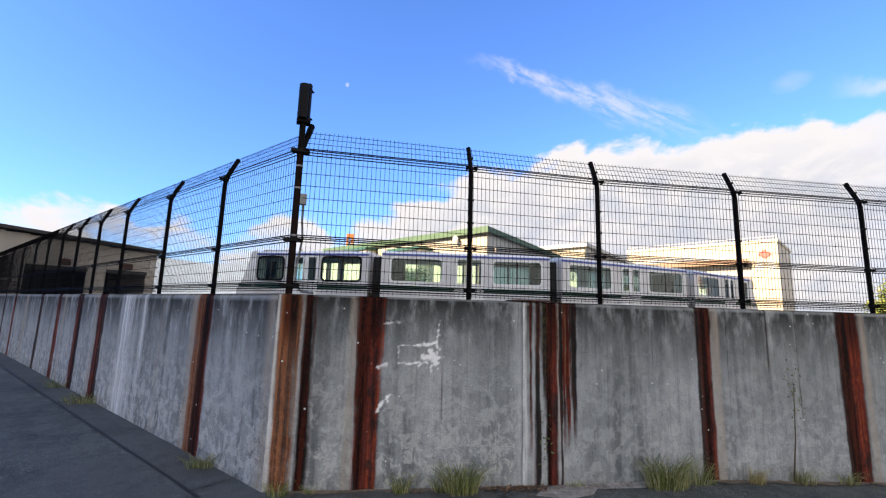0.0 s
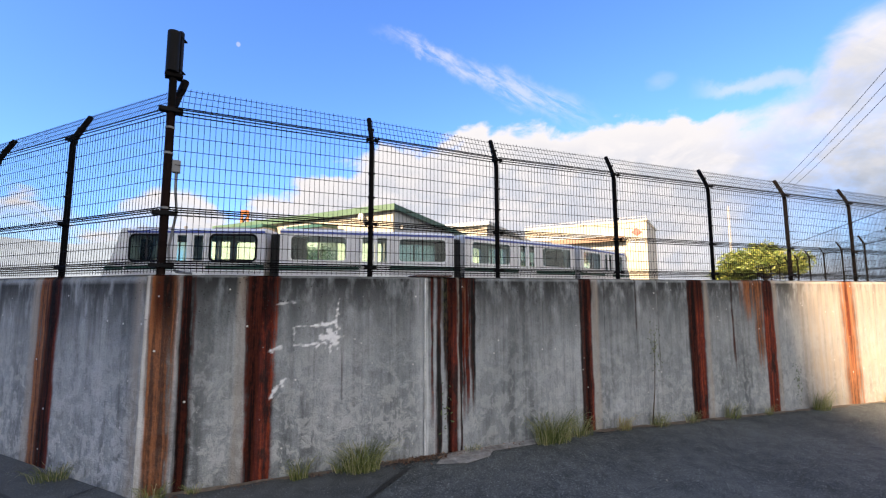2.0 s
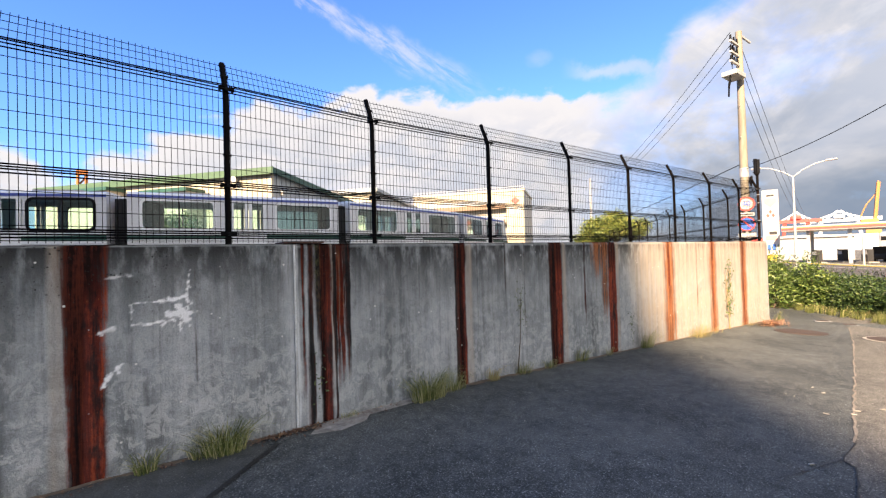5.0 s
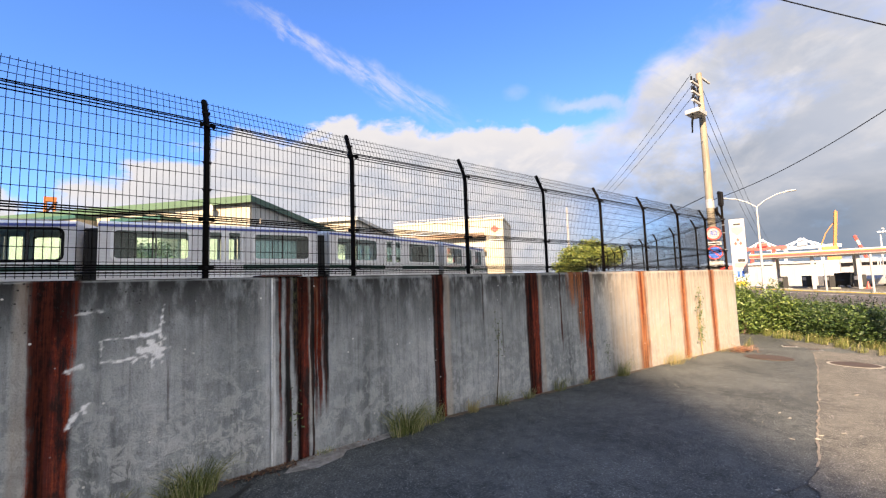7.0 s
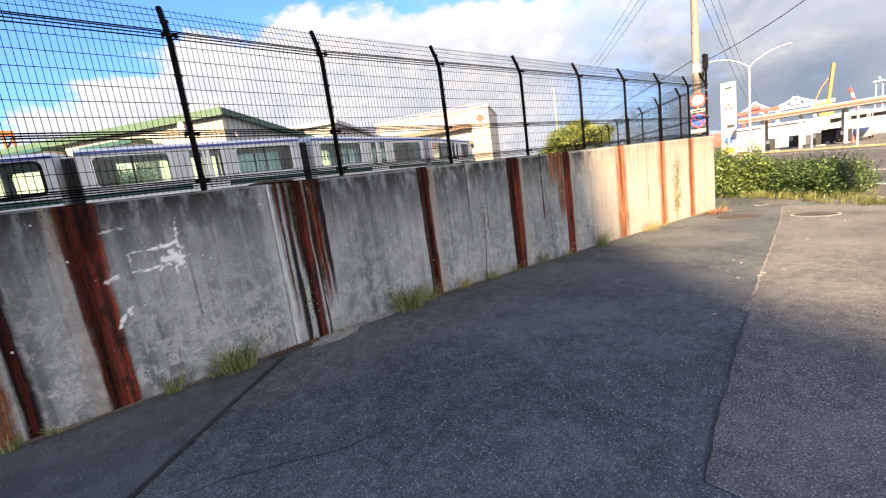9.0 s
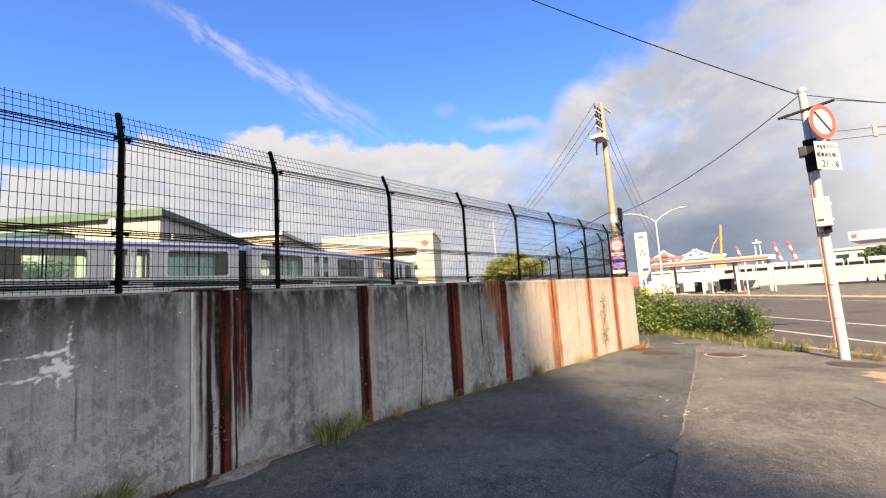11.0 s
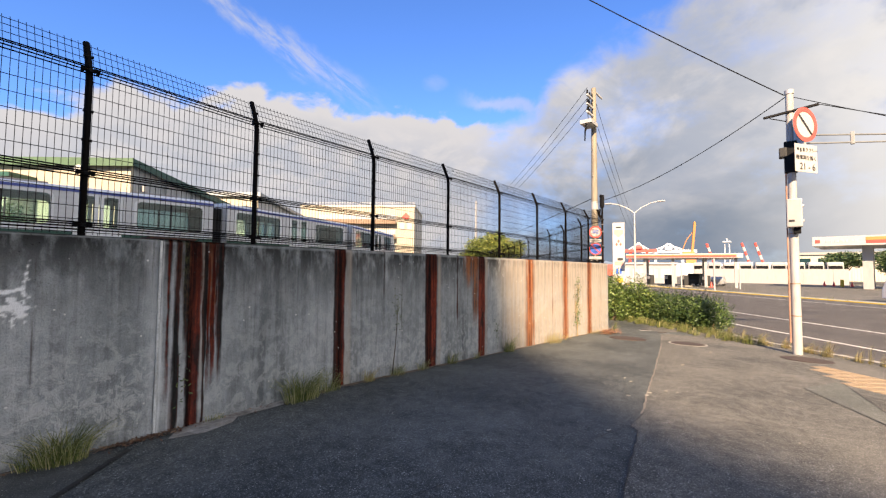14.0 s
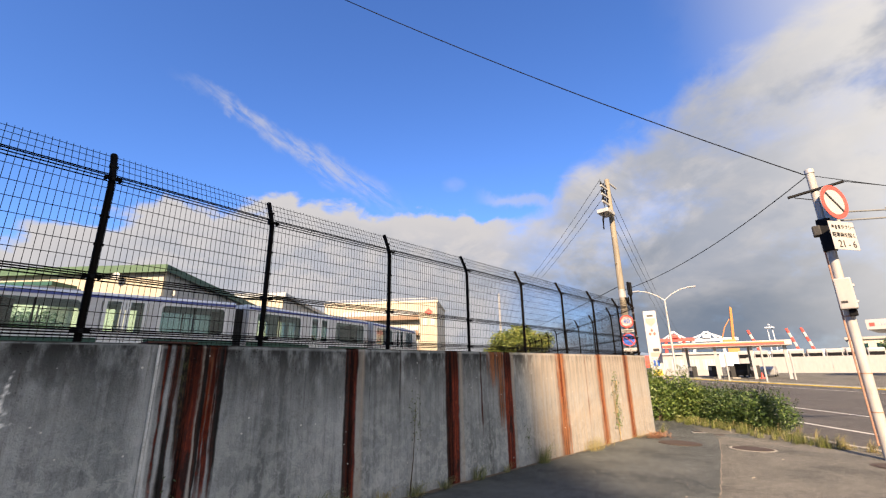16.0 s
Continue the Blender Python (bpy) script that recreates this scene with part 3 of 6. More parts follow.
ribbon("foot_dirt", [(3.3, 4.82), (5.0, 4.83), (8.0, 4.83), (12.5, 4.83), (15.4, 4.82)], 0.09, M_DIRT, "brown dirt gathered at the wall foot", 0.010, 0.02, None, "dirt")
ground_patch("pavement_repair", [(9.07, -0.2), (7.3, -0.90), (7.3, -1.04), (10.27, -0.72)], M_REPAIR, "pale wedge of smoother repaired asphalt", 0.009, 0.5)
for line in ([(9.07, -0.2), (7.3, -0.88), (5.2, -1.66)], [(10.27, -0.72), (7.3, -1.05), (5.2, -1.3)]):
    ribbon("asphalt_joint", line, 0.014, M_CRACK, "dark seam of an asphalt repair", 0.011, 0.004)


def road_patch(name, s0, s1, n0, n1, z, mat, label):
    bm = bmesh.new()
    bm.faces.new([bm.verts.new(un(s, n, z)) for s, n in ((s0, n0), (s0, n1), (s1, n1), (s1, n0))])
    return solid(name, bm, mat, label, "road", "structure")


road_patch("road", -120, 300, 10.25, 29.0, -0.492, M_ASPH3, "dark grey asphalt road with white lines")
road_patch("forecourt", -120, 300, 31.5, 110, -0.40, M_ASPH2, "pale asphalt of the filling station forecourt")
for n, w in ((12.7, 0.15), (28.2, 0.15)):
    road_patch("edge_line", -60, 200, n, n + w, -0.486, M_LINE, "worn white edge line on the road")
for i in range(9):
    road_patch("lane_line", -14 + 14 * i, -6 + 14 * i + 2, 16.4, 16.55, -0.486, M_LINE, "worn white lane line on the road")
for i in range(3):
    road_patch("crossing_bar", 9.5 - 1.0 * i, 9.95 - 1.0 * i, 10.5, 14.0, -0.485, M_LINE, "white bar of a pedestrian crossing")

# kerb stones, one by one
kerb = thing("kerb", "row of grey concrete kerb stones by the road", "kerb", kind="structure")
bm = bmesh.new()
add_box(bm, 0.006, 0.594, -0.09, 0.09, -0.3, 0.0)
kerb_mesh = mesh_of("kerb_stone", bm, M_KERB, False, 0.012)
for i in range(60):
    s = -4 + 0.6 * i
    p = un(s, 10.08)
    q = un(s, 9.9)
    part_of("kerb_stone", kerb_mesh, kerb, pose(p.x, p.y, max(gz(q.x, q.y), -0.42) + 0.02, 0, 0, 40))
median = thing("median_strip", "low kerbed median strip with a yellow edge and dry grass", "median", kind="structure")
bm = bmesh.new()
for n0, n1, z1 in ((29.0, 31.5, -0.32),):
    vs = [bm.verts.new(un(s, n, z)) for s in (-80, 260) for n in (n0, n1) for z in (-0.6, z1)]
    for f in ((0, 1, 3, 2), (4, 6, 7, 5), (0, 4, 5, 1), (2, 3, 7, 6), (1, 5, 7, 3)):
        bm.faces.new([vs[i] for i in f])
part("bed", bm, M_KERB, median)
bm = bmesh.new()
vs = [bm.verts.new(un(s, n, z)) for s in (-80, 260) for n in (29.02, 29.3) for z in (-0.6, -0.26)]
for f in ((0, 1, 3, 2), (4, 6, 7, 5), (0, 4, 5, 1), (2, 3, 7, 6), (1, 5, 7, 3)):
    bm.faces.new([vs[i] for i in f])
part("kerb_edge", bm, M_YELLOW, median, "yellow painted kerb edge")

# ---------- retaining walls ----------
Z_TOP = 1.98


def wobble1(a, seed, f):
    """Smooth one-dimensional noise for arrays."""
    r = np.random.RandomState(seed)
    out = np.zeros_like(a)
    for o in range(4):
        out += np.sin(a * f * (1.9 ** o) + r.rand() * 6.28) * 0.55 ** o
    return out / 2.0


def bump01(x, lo, hi, soft):
    return np.clip((x - lo) / soft + 0.5, 0, 1) * np.clip((hi - x) / soft + 0.5, 0, 1)


def near_segment(x, z, ax, az, bx, bz):
    t = np.clip(((x - ax) * (bx - ax) + (z - az) * (bz - az)) / ((bx - ax) ** 2 + (bz - az) ** 2), 0, 1)
    return np.hypot(x - ax - t * (bx - ax), z - az - t * (bz - az))


def wall_piece(name, p0, p1, thick, dx, dz, bottom, streaks, label, paint=None, bloom=0.8, lip=0.0):
    """A run of retaining wall from p0 to p1 seen from its outer side (to the right of the run is the yard behind).
    streaks: (from, to, kind, strength, length share) along the run."""
    p0, p1 = Vector(p0), Vector(p1)
    run = (p1 - p0).length
    d = (p1 - p0) / run
    inward = Vector((-d.y, d.x))
    nx, nz = max(2, int(run / dx)), int(2.35 / dz)
    xs = np.linspace(0, run, nx + 1)
    rs = np.linspace(0, 1, nz + 1)
    X, R = np.meshgrid(xs, rs, indexing="ij")
    zb = np.array([bottom(p0.x + d.x * x, p0.y + d.y * x) - 0.12 for x in xs])[:, None]
    Z = zb + (Z_TOP - zb) * R
    H = np.clip((Z - zb - 0.12) / (Z_TOP - zb - 0.12), 0, 1)
    sway = 0.010 * wobble1(Z, 3, 1.4) + 0.004 * wobble1(Z + X, 8, 9.0)
    layers = {k: np.zeros_like(X) for k in ("rust", "tar", "pale", "ochre", "moss", "lime")}
    for i, (lo, hi, kind, strength, length) in enumerate(streaks):
        wide = 0.010 * wobble1(Z * 1.0, 40 + i, 1.7) + 0.003 * wobble1(Z, 240 + i, 14.0)
        soft = min(0.6, max(0.016, 0.45 * (hi - lo)))
        m = bump01(X + sway, lo - wide, hi + wide, soft)
        fray = 0.95 + 0.35 * wobble1(X * 30 + Z * 0.8, 90 + i, 1.0) + 0.2 * wobble1(Z, 130 + i, 6.0)
        reach = np.ones_like(H) if length >= 0.95 else np.clip((H - (1 - length)) / 0.35 + 0.3, 0, 1)
        layers[kind] = np.maximum(layers[kind], np.clip(m * fray * strength * reach * (1.0 if kind in ("pale", "moss", "lime") else 1.35), 0, 1))
    layers["tar"] = np.maximum(layers["tar"], layers["rust"] * np.clip((H - 0.68) / 0.24, 0, 1) * 0.75)
    layers["bloom"] = bloom * np.clip(1.25 - 1.6 * H, 0, 1)
    layers["soot"] = np.clip((H - 0.58) / 0.40, 0, 1) ** 1.2 * 1.0 + 0.25 * np.clip((0.10 - H) / 0.1, 0, 1)
    layers["pits"] = np.clip((H - 0.62) / 0.3, 0, 1) * np.clip(0.8 + wobble1(X, 5, 1.3), 0.2, 1)
    layers["paint"] = paint(X, Z) if paint else np.zeros_like(X)
    relief = 0.004 * wobble1(X * 1.3 + Z * 0.7, 21, 3.0) + 0.003 * wobble1(Z * 2 - X, 22, 5.0)
    vx = p0.x + d.x * X - inward.x * relief
    vy = p0.y + d.y * X - inward.y * relief
    vx[:, -1] += inward.x * 0.022
    vy[:, -1] += inward.y * 0.022
    layers["soot"][:, -2:] *= 0.2
    front = np.stack([vx, vy, Z], -1).reshape(-1, 3)
    w = nz + 1
    ii, jj = np.meshgrid(np.arange(nx), np.arange(nz), indexing="ij")
    a = (ii * w + jj).ravel()
    faces = np.stack([a, a + w, a + w + 1, a + 1], -1).tolist()
    verts = front.tolist()
    base = len(verts)
    inn = inward * thick
    for x in (0, run):
        c = p0 + d * x
        zz = bottom(c.x, c.y) - 0.12
        for off in (0, 1):
            for z in (zz, Z_TOP):
                verts.append((c.x + inn.x * off, c.y + inn.y * off, z))
    b = base
    faces += [[b + 1, b + 3, b + 7, b + 5][::-1], [b, b + 1, b + 3, b + 2], [b + 4, b + 6, b + 7, b + 5], [b + 2, b + 3, b + 7, b + 6]]
    me = bpy.data.meshes.new(name)
    me.from_pydata(verts, [], faces)
    for key, arr in layers.items():
        at = me.attributes.new(key, "FLOAT", "POINT")
        at.data.foreach_set("value", np.concatenate([arr.ravel(), np.full(8, 0.4 if key == "soot" else 0.0)]).astype(np.float32))
    me.materials.append(M_CONC)
    me.shade_smooth()
    me.set_sharp_from_angle(angle=radians(40))
    return tagged(new(name, me), label, "wall", kind="structure")


C0, C1, C2 = (-0.92, 4.88), (1.69, 4.86), (15.66, 4.865)
A_END = (-0.92 - 0.7071 * 34, 4.88 + 0.7071 * 34)


def daubs(X, Z):
    """Remains of white paint: a rubbed rectangle with a splash, an arrow stroke and dashes. X runs from the bend."""
    x = X - 0.92
    n = wobble1(x * 9 + Z * 7, 61, 6.0) + wobble1(x * 5 - Z * 12, 62, 9.0)
    def stroke(ax, az, bx, bz, w, s):
        return s * np.clip((w - near_segment(x, Z, ax, az, bx, bz) + n * 0.008) / 0.012, 0, 1)
    m = stroke(0.34, 1.475, 0.58, 1.48, 0.008, 0.75)
    for q in ((0.345, 1.32, 0.345, 1.47, 0.008, 0.5), (0.35, 1.30, 0.45, 1.29, 0.012, 0.6), (0.45, 1.29, 0.64, 1.31, 0.015, 0.75), (0.77, 1.74, 0.745, 1.52, 0.010, 0.6), (0.755, 1.60, 0.74, 1.50, 0.016, 0.7),
              (0.55, 1.48, 0.74, 1.51, 0.020, 0.9), (0.60, 1.36, 0.76, 1.36, 0.032, 1.0), (0.68, 1.42, 0.74, 1.30, 0.034, 1.0), (0.62, 1.33, 0.56, 1.27, 0.010, 0.9), (0.70, 1.33, 0.69, 1.20, 0.010, 1.0),
              (0.72, 1.34, 0.77, 1.24, 0.011, 0.9), (0.74, 1.37, 0.82, 1.36, 0.010, 0.8), (0.73, 1.41, 0.80, 1.46, 0.010, 0.7), (0.745, 1.50, 0.755, 1.38, 0.013, 0.9), (0.65, 1.30, 0.64, 1.24, 0.007, 0.8),
              (0.15, 0.82, 0.20, 0.91, 0.020, 1.0), (0.19, 0.89, 0.27, 0.97, 0.014, 0.95), (0.24, 0.95, 0.25, 0.90, 0.012, 0.8), (0.18, 1.70, 0.34, 1.72, 0.014, 0.35), (0.14, 1.25, 0.22, 1.28, 0.022, 0.5)):
        m = np.maximum(m, stroke(*q))
    return np.clip(m * (1.35 + 0.3 * n), 0, 1)


STREAKS_A = [(0.0, 0.16, "pale", 0.5, 1), (1.44, 1.58, "rust", 0.9, 1), (1.5, 1.66, "tar", 0.8, 1), (1.60, 1.82, "ochre", 0.8, 1), (1.84, 1.98, "pale", 0.7, 1), (2.9, 3.0, "pale", 0.3, 1),
             (3.62, 3.78, "lime", 0.9, 1), (3.95, 4.05, "lime", 0.45, 1), (4.2, 4.75, "lime", 1.0, 1), (5.65, 5.85, "tar", 0.8, 1), (5.8, 6.05, "rust", 0.9, 1), (6.1, 6.25, "pale", 0.5, 1),
             (7.2, 7.4, "tar", 0.8, 1), (7.3, 7.6, "rust", 0.8, 1), (8.55, 8.75, "pale", 0.5, 1)]
STREAKS_A += [(9.05 + 1.95 * i, 9.35 + 1.95 * i, ("rust", "tar", "pale")[i % 3], 0.7, 1) for i in range(12)]
# the run of the receding wall starts far off, so its distances are counted from the bend
STREAKS_A = [(34 - hi, 34 - lo, k, s, l) for lo, hi, k, s, l in STREAKS_A]
STREAKS_B = [(0.0, 0.05, "pale", 0.6, 1), (0.0, 0.035, "lime", 0.7, 1), (0.24, 0.28, "lime", 0.35, 1), (2.50, 2.61, "lime", 0.3, 1), (0.05, 0.24, "ochre", 0.8, 1), (0.06, 0.22, "tar", 0.55, 0.30), (0.2, 0.28, "pale", 0.35, 0.8), (0.28, 0.39, "tar", 0.75, 1),
             (0.30, 0.36, "rust", 0.7, 1), (0.74, 0.83, "pale", 0.55, 1), (0.83, 0.95, "tar", 0.75, 0.75), (0.85, 0.93, "tar", 0.8, 1), (0.86, 1.07, "rust", 1.0, 0.95),
             (0.82, 1.10, "tar", 1.0, 0.2), (1.02, 1.07, "rust", 0.5, 1), (1.722, 1.732, "tar", 0.35, 0.7)]
STREAKS_C = [(0.05, 0.09, "rust", 0.8, 0.85), (0.11, 0.17, "tar", 0.9, 0.95), (0.20, 0.25, "tar", 0.8, 0.6), (0.26, 0.36, "rust", 1.0, 1), (0.24, 0.30, "tar", 0.6, 1),
             (0.37, 0.40, "pale", 0.6, 0.9), (0.40, 0.43, "tar", 0.8, 0.96), (0.44, 0.46, "rust", 0.7, 0.8), (0.48, 0.51, "rust", 0.8, 0.75), (0.135, 0.15, "rust", 0.6, 0.9), (0.52, 0.54, "tar", 0.7, 0.6), (0.54, 0.60, "tar", 0.75, 0.75), (0.04, 0.62, "tar", 0.8, 0.10), (0.16, 0.60, "tar", 0.30, 0.45), (0.42, 0.52, "ochre", 0.6, 0.6), (0.0, 0.02, "lime", 0.7, 1), (0.09, 0.12, "lime", 0.4, 1),
             (2.09, 2.21, "tar", 0.9, 1), (2.14, 2.26, "rust", 0.9, 1), (2.27, 2.37, "pale", 0.65, 1)]
# the wide pale entry, 6.6 to 13.9, paints sunlit warmth into the concrete
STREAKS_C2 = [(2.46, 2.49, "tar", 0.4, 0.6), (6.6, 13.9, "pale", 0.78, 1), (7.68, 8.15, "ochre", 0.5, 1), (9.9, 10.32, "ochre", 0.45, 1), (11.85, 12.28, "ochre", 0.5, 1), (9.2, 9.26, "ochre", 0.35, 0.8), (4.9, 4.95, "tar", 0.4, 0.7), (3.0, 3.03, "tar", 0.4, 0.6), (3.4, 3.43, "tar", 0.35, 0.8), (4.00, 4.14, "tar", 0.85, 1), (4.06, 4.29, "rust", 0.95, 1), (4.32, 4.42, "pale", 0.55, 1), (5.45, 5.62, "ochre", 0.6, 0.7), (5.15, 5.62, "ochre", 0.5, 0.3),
              (5.66, 5.86, "rust", 0.9, 1), (5.86, 5.98, "pale", 0.6, 1), (7.80, 8.02, "ochre", 0.9, 1), (7.86, 7.96, "rust", 0.35, 0.7), (10.0, 10.22, "ochre", 0.8, 1),
              (10.05, 10.14, "rust", 0.3, 1), (11.95, 12.15, "ochre", 0.9, 1), (11.98, 12.08, "rust", 0.35, 1), (0.17, 0.25, "moss", 0.4, 0.4)]
wall_piece("wall_left", A_END, C0, 0.5, 0.05, 0.05, gz, STREAKS_A, "long concrete retaining wall with rust streaks, in shade", None, 0.95)
wall_piece("wall_middle", C0, C1, 0.5, 0.012, 0.014, gz, STREAKS_B, "short concrete retaining wall with rust runs and rubbed white paint", daubs, 0.85)
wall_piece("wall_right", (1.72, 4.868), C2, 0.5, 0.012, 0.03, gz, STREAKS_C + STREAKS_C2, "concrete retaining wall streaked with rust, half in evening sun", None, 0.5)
D_END = Vector((15.66, 4.865, 0)) + U * 60
wall_piece("wall_far", C2, D_END.xy, 0.5, 0.5, 0.2, gz, [], "concrete retaining wall along the road", None, 0.5)
bm = bmesh.new()
add_box(bm, 1.692, 1.716, 4.846, 4.90, 0.0, 1.972)
solid("joint_seal", bm, M_SEAL, "cracked white sealant in the joint between walls", "joint", "structure", bevel=0.008)
bm = bmesh.new()
add_box(bm, 1.60, 2.02, 4.84, 5.2, 1.984, 2.002)
solid("joint_cover", bm, M_RUSTY, "thin rusty steel plate on top of the wall joint", "plate", "structure", bevel=0.004)
# raised yard behind the walls
bm = bmesh.new()
far = Vector((15.66, 4.865, 0)) + U * 400
add_prism(bm, [(-0.7, 5.3), (1.7, 5.3), (15.4, 5.3), (far.x - 0.3, far.y + 0.4), (-240, 400), (-300, 304.5)], -0.6, 1.2)
solid("yard", bm, M_GUTTER, "raised concrete depot yard behind the wall", "ground", "structure")

# ---------- fences ----------
ZF = 2.0          # foot of the fence
POST_H, TIP_UP, TIP_IN = 1.56, 0.32, 0.15


def post_mesh():
    bm = bmesh.new()
    add_tube(bm, [(0, 0, -0.03), (0, 0, 1.48), (0, 0.012, 1.56), (0, 0.05, 1.66), (0, TIP_IN, POST_H + TIP_UP)], 0.030, 10)
    return mesh_of("post", bm, M_FENCE, True)


def clamp_mesh():
    bm = bmesh.new()
    add_box(bm, -0.052, 0.052, -0.042, -0.02, -0.016, 0.016)
    add_box(bm, -0.07, -0.045, -0.05, -0.005, -0.022, 0.022)
    add_box(bm, 0.045, 0.07, -0.05, -0.005, -0.022, 0.022)
    return mesh_of("clamp", bm, M_BLACK, False, 0.003)


RIBS = (0.09, 0.58, 1.56)
LEVELS = [0.02, 0.045, 0.07, 0.09, 0.11, 0.14, 0.26, 0.41, 0.545, 0.57, 0.59, 0.615, 0.75, 0.89, 1.03, 1.17, 1.31, 1.45, 1.52, 1.545, 1.57, 1.60, 1.68, 1.76, 1.83]


def bulge(z):
    """How far the mesh stands out (towards the street) at a height, with its pressed ribs and the leaning top."""
    out = 0.0
    for r in RIBS:
        out = max(out, 0.035 * max(0.0, 1 - abs(z - r) / 0.035))
    lean = 0.0 if z < 1.57 else (z - 1.57) * TIP_IN / TIP_UP
    return -0.034 - out + lean


def panel_mesh(width, r=0.0031, pitch=0.05):
    bm = bmesh.new()
    zs = [0.0, 0.055, 0.09, 0.125, 0.545, 0.58, 0.615, 1.525, 1.56, 1.595, 1.86]
    k = max(1, int((width - 0.05) / pitch))
    for i in range(k + 1):
        x = 0.025 + (width - 0.05) * i / k
        add_tube(bm, [(x, bulge(z), z) for z in zs], r, 3, False)
    for z in LEVELS:
        add_tube(bm, [(0.015, bulge(z) - 0.004, z), (width - 0.015, bulge(z) - 0.004, z)], r * (2.3 if min(abs(z - q) for q in RIBS) < 0.05 else 1.15), 4, False)
    return mesh_of("mesh_panel", bm, M_WIRE)


POST, CLAMP = post_mesh(), clamp_mesh()
PANELS = {}


def fence(name, spots, label, ends=(True, True), step=0.05):
    """A fence through plan points; the yard lies to the left of its run."""
    f = thing(name, label, "fence", kind="")
    f.location = (spots[0][0], spots[0][1], ZF)
    for i, (x, y) in enumerate(spots):
        ax, ay = spots[max(i - 1, 0)]
        bx, by = spots[min(i + 1, len(spots) - 1)]
        turn = math.degrees(math.atan2(by - ay, bx - ax))
        rel = Vector((x - spots[0][0], y - spots[0][1], 0))
        if (i > 0 or ends[0]) and (i < len(spots) - 1 or ends[1]):
            p = part_of("post", POST, f, pose(rel.x, rel.y, 0, 0, 0, turn))
            for z in RIBS + (0.89, 1.17, 1.72):
                s = 1.0 if z in RIBS else 0.55
                part_of("clamp", CLAMP, p, Matrix.LocRotScale((0, 0.0 if z < 1.6 else 0.07, z), None, (s, s, s)))
        if i + 1 < len(spots):
            w = math.hypot(bx - x, by - y)
            key = (round(w, 2), step)
            if key not in PANELS:
                PANELS[key] = panel_mesh(w, 0.0031, step)
            part_of("mesh_panel", PANELS[key], f, pose(rel.x, rel.y, 0, 0, 0, math.degrees(math.atan2(by - y, bx - x))))
    return f


P0 = (-0.83, 4.99)
front = [P0, (1.13, 5.11), (2.83, 5.255)] + [(4.83 + 2.0 * i, 5.26) for i in range(6)] + [(15.52, 5.0)]
fence("mesh_fence", front, "dark welded wire mesh fence with bent posts on the wall", (False, False))
left = [(-0.83 - 0.7071 * d, 4.99 + 0.7071 * d) for d in (31.6, 29.4, 27.2, 25, 22.8, 20.6, 18.4, 16.2, 14.1, 12.35, 10.7, 9.1, 7.42, 5.68, 3.62, 1.77, 0)]
fence("mesh_fence", left, "dark welded wire mesh fence along the receding wall", (True, False))
back = [(15.52 + U.x * d, 5.0 + U.y * d) for d in (0, 2.15, 4.5, 6.9, 9.4, 11.9, 14.4, 16.9, 19.4, 22, 25, 28, 31)]
fence("mesh_fence", back, "dark welded wire mesh fence along the road side", (False, True), 0.1)


